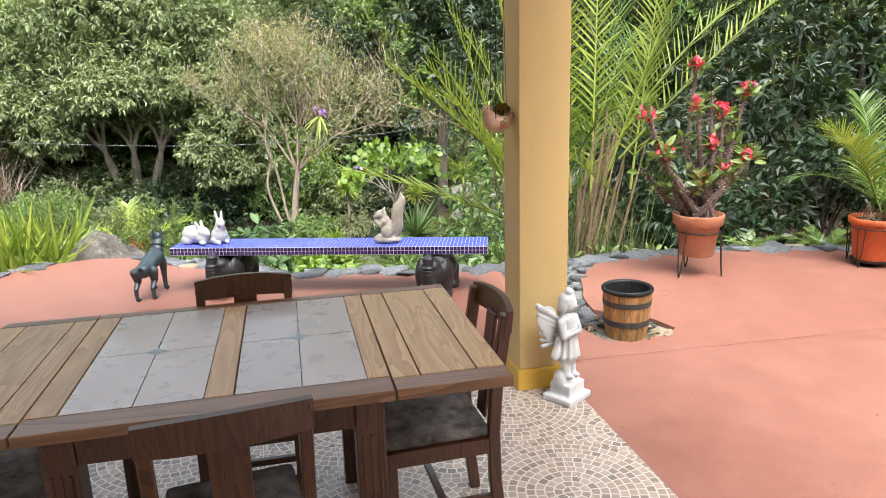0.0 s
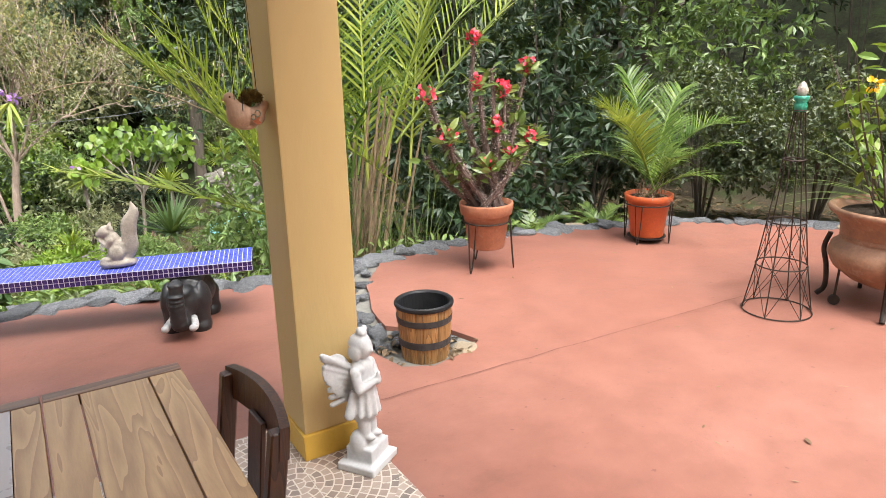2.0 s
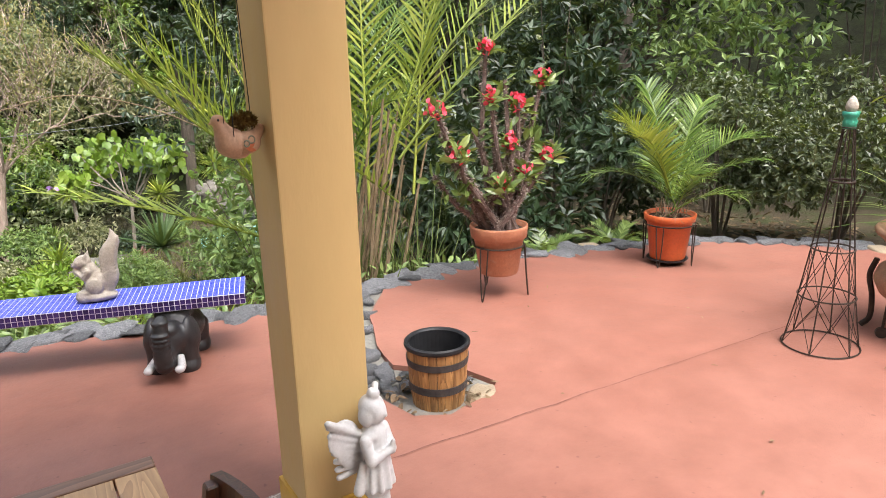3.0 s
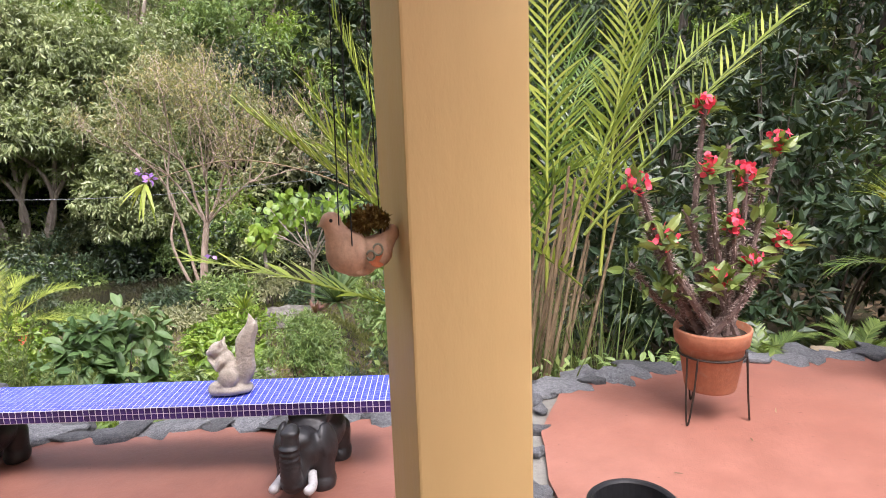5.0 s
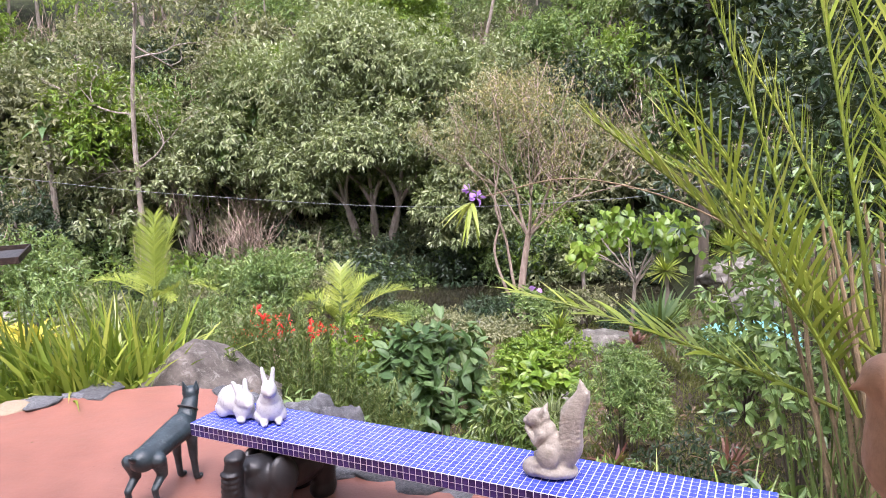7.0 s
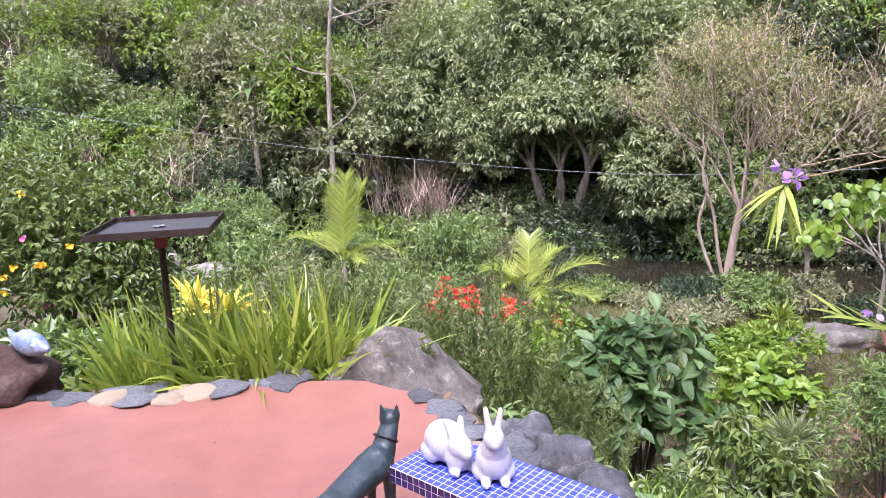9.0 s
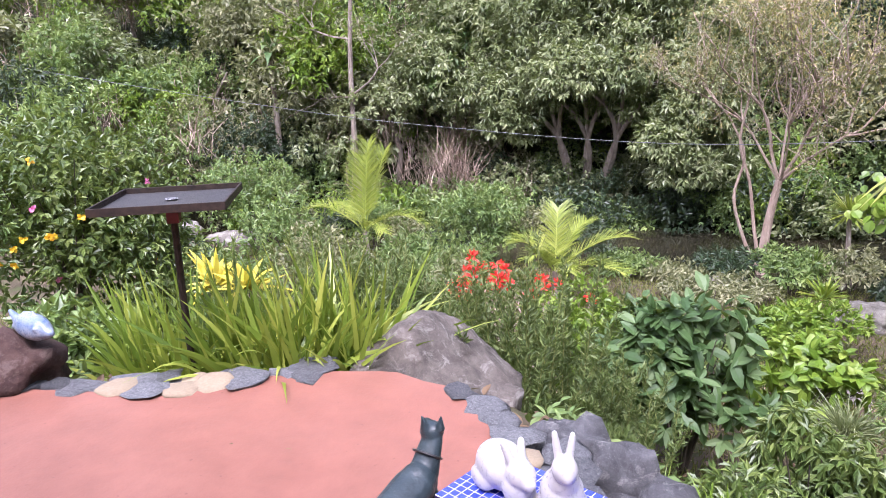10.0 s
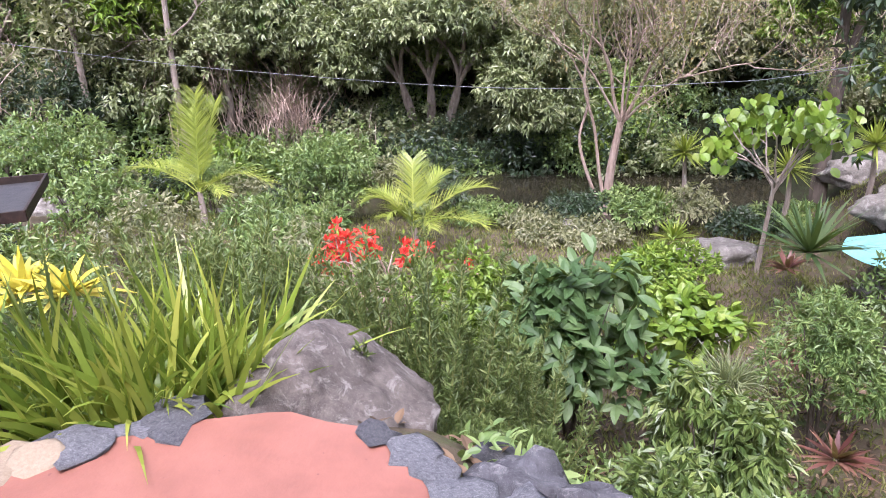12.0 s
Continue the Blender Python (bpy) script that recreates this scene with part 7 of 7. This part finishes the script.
strap_clump("strap_leaf_plant", 1.3, 8.0, 80, 0.55, 0.03, 0.8, M_PALELEAF, "yellow-green strap-leaved plant below the bench", 483, 0.4, 0.4, 0.3, 0.15)
strap_clump("strap_leaf_plant", 0.75, 7.3, 80, 0.5, 0.03, 0.8, M_PALELEAF, "yellow-green strap-leaved plant below the bench", 484, 0.4, 0.4, 0.4, 0.15)
sprig_hedge(-1.45, 9.7, -0.95, 8.8, -0.75, 90, 422, 0.4)
strap_clump("strap_leaf_plant", -0.75, 8.85, 34, 0.55, 0.05, 0.6, M_LIME, "bright green upright strap-leaved garden plant", 489, 0.3, 0.25, 0.14, 0.1)
strap_clump("strap_leaf_plant", -0.3, 8.9, 70, 0.62, 0.022, 0.8, M_PALELEAF, "yellowing narrow-leaved plant below the rocks", 490, 0.45, 0.35, 0.2, 0.14)
shrub("leafy_shrub", -0.1, 8.2, -0.95, 0.36, 1500, 0.08, 0.03, M_BUSHLEAF, "low green leafy shrub below the rocks", 491, stems=5)
strap_clump("grass_tuft", 1.7, 8.6, 220, 0.5, 0.012, 1.0, M_OLIVE, "tuft of olive grass leaves", 485, 0.5, 0.6, 0.25, 0.2)
strap_clump("grass_tuft", 0.4, 6.2, 260, 0.42, 0.012, 0.8, M_LIME, "tuft of low green leaves behind the bench", 486, 0.5, 0.6, 0.6, 0.12)
strap_clump("grass_tuft", 1.2, 5.95, 260, 0.40, 0.014, 0.8, M_PALELEAF, "tuft of low yellow-green leaves behind the bench", 487, 0.5, 0.6, 0.5, 0.12)
strap_clump("grass_tuft", -0.4, 6.9, 240, 0.42, 0.012, 0.8, M_LIME, "tuft of low green leaves behind the bench", 488, 0.5, 0.6, 0.4, 0.12)
for k, (x, y, z, n, l, w, mt, lab) in enumerate(((0.95, 15.6, -2.0, 60, 0.42, 0.05, M_PALELEAF, "spiky yellow-green bromeliad rosette"), (1.55, 11.4, -1.85, 40, 0.3, 0.05, M_REDBROWN, "spiky bronze-brown bromeliad rosette"), (1.4, 9.5, -1.75, 40, 0.35, 0.045, M_REDBROWN, "spiky bronze-brown bromeliad rosette"),
                                       (2.35, 9.0, -1.5, 40, 0.38, 0.045, M_REDBROWN, "spiky bronze-brown bromeliad rosette"), (2.1, 13.6, -1.7, 50, 0.28, 0.06, M_REDBROWN, "spiky dark red bromeliad rosette"), (2.6, 14.4, -1.75, 64, 1.05, 0.075, M_SHRUBLEAF, "large dark green agave with long stiff leaves"), (-4.6, 10.6, -1.5, 30, 0.3, 0.04, M_REDBROWN, "spiky bronze-brown bromeliad rosette"))):
    rosette("bromeliad" if "agave" not in lab else "agave", x, y, z, n, l, w, mt, lab, 500 + k, 0.0, 0.0, 0.15)
for k, (x, y, z, s) in enumerate(((1.6, 19.6, -1.4, 1.0), (1.0, 18.6, -2.3, 0.8), (4.6, 18.0, -0.9, 1.0), (5.6, 18.5, -0.8, 0.9), (3.4, 18.6, -1.5, 0.9), (6.2, 17.0, -0.4, 1.0))):
    rosette("yucca", x, y, z, 120, 0.62 * s, 0.045, M_PALM if k % 2 else M_PALMLIGHT, "spiky yucca rosette on a stem", 520 + k, -0.5, 0.06, 0.1)


def heart_leaf_tree():
    rng = np.random.default_rng(540)
    x, y = 2.25, 15.6
    z0 = gz(x, y)
    ob = thing("heart_leaved_shrub", pose(x, y, z0), "slender shrub with a canopy of large heart-shaped light leaves", "shrub")
    g, tips, lv = Geo(), [], Geo()
    tube(g, [(0, 0, 0), (0.05, 0, 0.7), (0.1, 0, 1.5)], (0.04, 0.035, 0.03), 7)
    for k in range(9):
        limb(g, (0.1, 0, 1.3 + 0.02 * k), unit(rng.normal(0, 0.9, 3) * (1, 0.6, 0) + (0, 0, 0.75)), 0.85, 0.02, 1, rng, tips, 0.7, 5, 0.05)
    part("trunk", g, M_BARK, ob)
    P = np.repeat(np.array([t[0] for t in tips]), 9, 0)
    P = P + rng.normal(0, 0.15, P.shape) * (1, 1, 0.7)
    d = unit(sphere_dirs(len(P), rng) * (1, 1, 0.3) - (0, 0, 0.8))
    broad_leaves(lv, P, d, unit(sphere_dirs(len(P), rng) * 0.6 + (0, -0.6, 0.8)), rng.uniform(0.13, 0.2, len(P)), rng.uniform(0.12, 0.18, len(P)), 0.08, 0.1)
    part("canopy", lv, M_LIME, ob, "heart-shaped light green leaves")


heart_leaf_tree()

rosette("banana_plant", -15.2, 23.3, 2.4, 16, 1.15, 0.34, M_SHRUBLEAF, "broad-leaved banana plant among the woods", 525, 0.05, 0.12, 0.5)


def parasol():
    x, y = 4.5, 15.7
    z0 = gz(x, y)
    top = -1.9
    ob = thing("parasol", pose(x, y, z0), "teal canvas garden parasol over a small table", "parasol")
    g = Geo()
    tube(g, [(0, 0, 0), (0, 0, top - z0 + 0.05)], 0.018, 8)
    part("pole", g, M_IRON, ob)
    n = 8
    v = [(0, 0, top - z0)]
    for r, z in ((0.55, -0.11), (1.0, -0.27)):
        for k in range(n * 3):
            a = 2 * math.pi * k / (n * 3)
            sag = 1 - 0.05 * abs(math.sin(a * n / 2))
            v.append((r * sag * math.cos(a), r * sag * math.sin(a), top - z0 + z - 0.02 * abs(math.sin(a * n / 2))))
    m = n * 3
    tri = np.array([(0, 1 + k, 1 + (k + 1) % m) for k in range(m)])
    quad = np.array([(1 + k, 1 + m + k, 1 + m + (k + 1) % m, 1 + (k + 1) % m) for k in range(m)])
    c = Geo()
    c.add(v, [tri, quad])
    cv = part("canopy", c, M_TEAL, ob, "teal canvas canopy")
    sol = cv.modifiers.new("thickness", "SOLIDIFY")
    sol.thickness = 0.006
    for k in range(n):
        a = 2 * math.pi * k / n
        g = Geo()
        tube(g, [(0, 0, top - z0 - 0.012), (0.55 * math.cos(a), 0.55 * math.sin(a), top - z0 - 0.125), (0.97 * math.cos(a), 0.97 * math.sin(a), top - z0 - 0.28)], 0.006, 5)
        part("rib", g, M_IRON, ob)
    tb = thing("garden_table", pose(x, y, z0), "round dark green garden table under the parasol", "table")
    part("top", turned([(0.03, 0.68), (0.5, 0.68), (0.51, 0.70), (0.5, 0.715), (0.03, 0.715)], 32), surf("dark_green_paint", (0.03, 0.07, 0.06), (0.05, 0.1, 0.085), 10, 0.4), tb)
    for k in range(4):
        a = radians(45 + 90 * k)
        g = Geo()
        tube(g, [(0.4 * math.cos(a), 0.4 * math.sin(a), 0.0), (0.32 * math.cos(a), 0.32 * math.sin(a), 0.68)], 0.015, 6)
        part("leg", g, M_IRON, tb)


parasol()

# river boulders and rocks on the lawn
for k, (x, y, s) in enumerate(((1.75, 16.3, (0.75, 0.45, 0.28)), (5.2, 17.4, (0.9, 0.6, 0.4)), (6.6, 16.2, (0.7, 0.5, 0.4)), (4.4, 15.8, (0.5, 0.4, 0.25)), (3.6, 19.6, (0.6, 0.4, 0.3)), (-0.9, 18.4, (0.5, 0.3, 0.14)), (-2.2, 18.6, (0.4, 0.3, 0.14)), (-13.5, 19.0, (0.8, 0.6, 0.35)),
                              (-11.6, 20.0, (0.7, 0.5, 0.3)), (-9.0, 19.6, (0.9, 0.6, 0.3)), (-15.5, 18.5, (0.9, 0.6, 0.4)), (2.6, 20.5, (0.6, 0.4, 0.3)), (5.5, 20.4, (0.9, 0.5, 0.4)), (1.1, 12.9, (0.22, 0.18, 0.14)))):
    r = thing("river_boulder", pose(x, y, gz(x, y) + s[2] * 0.4), "pale grey water-worn boulder by the river", "boulder", "boulders by the river")
    part("stone", rock_mesh("stone", weathered("river_stone_face", (0.12, 0.108, 0.092), (0.25, 0.23, 0.20), (0.40, 0.38, 0.34), 3.0) if k == 0 else bpy.data.materials["river_stone_face"], np.random.default_rng(600 + k), s, 0.32, 4), None, r)

# fish figure on a rock
fr = thing("red_brown_rock", pose(-3.86, 6.14, 0.08), "wet red-brown rock at the terrace edge", "rock")
part("stone", rock_mesh("stone", M_REDROCK, np.random.default_rng(8), (0.28, 0.24, 0.17), 0.3, 3), None, fr)
fish = sculpt("fish_figure", [("e", (0, 0, 0.07), (0.15, 0.06, 0.07)), ("l", (0.1, 0, 0.065), (0.165, 0, 0.06), 0.045, 0.018), ("l", (-0.12, 0, 0.07), (-0.2, 0, 0.12), 0.03, 0.012), ("l", (-0.12, 0, 0.07), (-0.2, 0, 0.03), 0.03, 0.012), ("l", (-0.06, 0, 0.13), (0.03, 0, 0.145), 0.012, 0.01), ("e", (0.1, -0.045, 0.085), (0.012, 0.008, 0.012))], M_FISH, 0.007, 2)
fish.matrix_world = pose(-3.70, 6.20, 0.225, 0, 0, -8) @ Matrix.Diagonal((1.1, 1.1, 1.1, 1))
tagged(fish, "blue and white glazed fish figure resting on a rock", "figurine")
shrub("leafy_shrub", -4.7, 7.0, 0.12, 0.4, 1500, 0.10, 0.045, M_MIDLEAF, "low mid green shrub by the terrace", 610)

# overhead cable
g = Geo()
tube(g, curve_points([(-30, 18, 3.9), (-21, 18, 2.3), (-11, 18, 0.9), (-6.5, 18, 0.42), (-2, 18, 0.11), (1.5, 18, 0.17), (4, 18, 0.43), (12, 18, 1.9)], 12), 0.006, 6)
tagged(part("overhead_cable", g, M_STONE), "thin grey overhead cable across the garden", "cable")


def lawn():
    rng = np.random.default_rng(700)
    n = 60000
    x, y = rng.uniform(-12, 6, n), rng.uniform(8.0, 19.0, n)
    d = polygon_distance(x, y, OUTER)
    keep = (d > 1.6)
    x, y = x[keep], y[keep]
    z = ground_height(x, y)
    g = Geo()
    dd = unit(np.stack([rng.normal(0, 0.5, len(x)), rng.normal(0, 0.5, len(x)), np.ones(len(x))], -1))
    leaf_mesh(g, np.stack([x, y, z], -1), dd, sphere_dirs(len(x), rng), rng.uniform(0.05, 0.14, len(x)), 0.012, 0.1, 0.3)
    tagged(part("grass", g, M_GRASS), "short dry green lawn grass", "grass", kind="stuff")
    m = 9000
    x, y = rng.uniform(-4, 8, m), rng.uniform(4.5, 13.0, m)
    d = polygon_distance(x, y, OUTER)
    x, y = x[d > 0.15], y[d > 0.15]
    z = ground_height(x, y) + 0.015
    g = Geo()
    broad_leaves(g, np.stack([x, y, z], -1), sphere_dirs(len(x), rng) * (1, 1, 0.3), sphere_dirs(len(x), rng) * 0.5 + (0, 0, 1), rng.uniform(0.06, 0.14, len(x)), rng.uniform(0.03, 0.06, len(x)))
    tagged(part("leaf_litter", g, M_DRYLEAF), "dry brown fallen leaves on the soil", "leaves", kind="stuff")
    # low ground cover on the planted slope
    m = 24000
    x, y = rng.uniform(-4.5, 4.5, m), rng.uniform(5.6, 11.5, m)
    d = polygon_distance(x, y, OUTER)
    k = (d > 0.3) & (d < 4.0) & (np.hypot(x + 1.85, y - 7.4) > 0.85) & (np.sin(x * 2.1) + np.cos(y * 2.7 + x) > -0.6)
    x, y = x[k], y[k]
    z = ground_height(x, y) + rng.uniform(0, 0.22, len(x))
    g = Geo()
    broad_leaves(g, np.stack([x, y, z], -1), sphere_dirs(len(x), rng, -0.2), sphere_dirs(len(x), rng) * 0.6 + (0, 0, 1), rng.uniform(0.05, 0.12, len(x)), rng.uniform(0.02, 0.045, len(x)))
    tagged(part("ground_cover", g, M_MIDLEAF), "low mixed green ground cover on the slope", "plants", kind="stuff")


lawn()

# ---- pieces of the bench, floors and edging ----
tagged(bench, kind="")
for i in range(cols):
    for j in range(11):
        px, py = (i + 0.5) * BL / cols, (j + 0.5) * BD / 11
        if i >= cols - 27:
            o = part("tile", ME_TOP, None, bench)
            o.matrix_basis = pose(px, py, BZ1)
        else:
            v = np.array([(px + a * 0.0121, py + b * 0.0121, BZ1 + c) for a in (-1, 1) for b in (-1, 1) for c in (0.0, 0.0009)])
            rest.add(v, CUBE)
M_BLUE_I = M_BLUE.copy()
for n in list(M_BLUE_I.node_tree.nodes):
    if n.bl_idname == "ShaderNodeObjectInfo":
        geo_node = M_BLUE_I.node_tree.nodes.new("ShaderNodeNewGeometry")
        for l in list(n.outputs["Random"].links):
            M_BLUE_I.node_tree.links.new(geo_node.outputs["Random Per Island"], l.to_socket)
tagged(part("tile_field", rest, M_BLUE_I, bench), kind="stuff")
for i in range(cols):
    for j in range(2):
        o = part("tile", ME_SIDE, None, bench, "dark violet edge tile" if i == 0 and j == 0 else "")
        o.matrix_basis = pose((i + 0.5) * BL / cols, 0.0, BZ0 + 0.016 + j * 0.0285)
for j in range(11):
    for q in range(2):
        o = part("tile", ME_SIDE, None, bench)
        o.matrix_basis = pose(BL, (j + 0.5) * BD / 11, BZ0 + 0.016 + q * 0.0285, 0, 0, 90)
        o = part("tile", ME_SIDE, None, bench)
        o.matrix_basis = pose(0, (j + 0.5) * BD / 11, BZ0 + 0.016 + q * 0.0285, 0, 0, -90)

# floor tiles of the porch
TS = 0.31
for i in range(12):
    for j in range(14):
        x1, y1 = PORCH_X - i * TS, PORCH_Y - j * TS
        if x1 - TS < -2.4 or y1 - TS < -0.9:
            continue
        bm = bmesh.new()
        e = 0.0015
        vs = [bm.verts.new(c) for c in ((x1 - TS + e, y1 - TS + e, 0.005), (x1 - e, y1 - TS + e, 0.005), (x1 - e, y1 - e, 0.005), (x1 - TS + e, y1 - e, 0.005))]
        lo = [bm.verts.new((v.co.x, v.co.y, 0.002)) for v in vs]
        bm.faces.new(vs)
        for k in range(4):
            bm.faces.new((lo[k], lo[(k + 1) % 4], vs[(k + 1) % 4], vs[k]))
        part("tile", bm, M_FAN, porch)

# edging stones along the terrace
edge = thing("stone_border", pose(0, 0, 0), "border of flat grey stones along the terrace edge", "stone edging", kind="structure")
srng = np.random.default_rng(800)
stone_meshes = [rock_mesh("edging_stone", M_STONE, np.random.default_rng(810 + k), (1, 1, 1), 0.48, 2, 0.5) for k in range(8)]
tan_mesh = rock_mesh("edging_stone", M_TANSTONE, np.random.default_rng(830), (1, 1, 1), 0.25, 2, 0.55)
line = OUTER[2:]
for k, ((ax, ay), (bx, by)) in enumerate(zip(line, line[1:])):
    n = max(1, round(math.hypot(bx - ax, by - ay) / 0.165))
    nx, ny = (by - ay), -(bx - ax)
    l = math.hypot(nx, ny)
    for q in range(n):
        t = (q + srng.uniform(0.3, 0.7)) / n
        for rowk in range(2 if srng.random() < 0.5 else 1):
            s = srng.uniform(0.08, 0.15)
            off = srng.uniform(-0.01, 0.06) + rowk * 0.15
            x, y = ax + (bx - ax) * t + nx / l * off, ay + (by - ay) * t + ny / l * off
            if -2.25 < x < -1.42 and y > 6.7:
                continue
            tan = (abs(x + 2.78) < 0.1 and rowk == 0) or srng.random() < 0.05
            o = part("stone", tan_mesh if tan else stone_meshes[srng.integers(8)], None, edge)
            o.matrix_basis = pose(x, y, -0.012 - rowk * 0.03, srng.uniform(-8, 8), srng.uniform(-8, 8), srng.uniform(0, 360)) @ Matrix.Diagonal((s * srng.uniform(0.95, 1.5), s, srng.uniform(0.04, 0.06), 1))

# cobbles set in mortar round the barrel
NOTCH = TERRACE[9:21]
bed = tagged(part("cobble_bed", box(1.5, 3.45, -0.155, 2.62, 5.45, -0.03), M_CONCRETE), "mortar bed with set cobbles beside the barrel", "cobbles", kind="structure")
placed = []
for k in range(900):
    x, y = srng.uniform(1.62, 2.6), srng.uniform(3.5, 5.45)
    if polygon_distance(np.array([x]), np.array([y]), NOTCH)[0] > -0.02 or math.hypot(x - 1.975, y - 3.755) < 0.2:
        continue
    r = srng.uniform(0.03, 0.075)
    if any(math.hypot(x - a, y - b) < (r + c) * 0.85 for a, b, c in placed):
        continue
    placed.append((x, y, r))
    o = part("cobble", tan_mesh if srng.random() < 0.12 else stone_meshes[srng.integers(8)], None, bed)
    o.matrix_basis = pose(x, y, -0.018, 0, 0, srng.uniform(0, 360)) @ Matrix.Diagonal((r * 1.2, r, 0.05, 1))
g = Geo()
n = 160
a, r = srng.uniform(0, 2 * math.pi, n), srng.uniform(0.15, 0.27, n)
P = np.stack([1.975 + r * np.cos(a), 3.755 + r * np.sin(a), np.full(n, -0.012) + srng.uniform(0, 0.03, n)], -1)
keepers = polygon_distance(P[:, 0], P[:, 1], NOTCH) < -0.02
P = P[keepers]
broad_leaves(g, P, sphere_dirs(len(P), srng) * (1, 1, 0.3), sphere_dirs(len(P), srng) * 0.6 + (0, 0, 1), srng.uniform(0.03, 0.08, len(P)), srng.uniform(0.015, 0.03, len(P)))
tagged(part("leaf_litter", g, M_DRYLEAF), "dead leaves round the barrel", "leaves", kind="stuff")

# the crack across the paint, and stray leaves on it
ck = Geo()
pts = [(1.5 + 0.1 * k, 3.405 - 0.0042 * k + 0.012 * noise.noise(Vector((k * 0.6, 0, 4))), 0.0005) for k in range(31)]
P = np.array(pts)
wd = 0.0016 + 0.0022 * srng.random(len(P))
up = np.stack([P + np.stack([0 * wd, wd, 0 * wd], -1), P - np.stack([0 * wd, wd, 0 * wd], -1)], 1).reshape(-1, 3) + (0, 0, 0.0035)
ck.add(up, np.array([(2 * k, 2 * k + 1, 2 * k + 3, 2 * k + 2) for k in range(len(P) - 1)]))
tagged(part("floor_crack", ck, surf("crack_dirt", (0.14, 0.06, 0.045), (0.24, 0.11, 0.08), 30, 0.9)), "thin dirty crack across the painted floor", "crack", kind="structure")
g = Geo()
n = 46
x, y = np.concatenate([srng.uniform(1.5, 5.8, n - 10), srng.uniform(-3.2, -0.3, 10)]), np.concatenate([srng.uniform(1.2, 4.9, n - 10), srng.uniform(4.6, 6.2, 10)])
broad_leaves(g, np.stack([x, y, np.full(n, 0.008)], -1), sphere_dirs(n, srng) * (1, 1, 0.1), np.tile((0, 0, 1.0), (n, 1)), srng.uniform(0.015, 0.055, n), srng.uniform(0.006, 0.018, n), 0.1, 0.02)
tagged(part("fallen_leaves", g, M_DRYLEAF), "few small dry leaves scattered on the terrace", "leaves", kind="stuff")
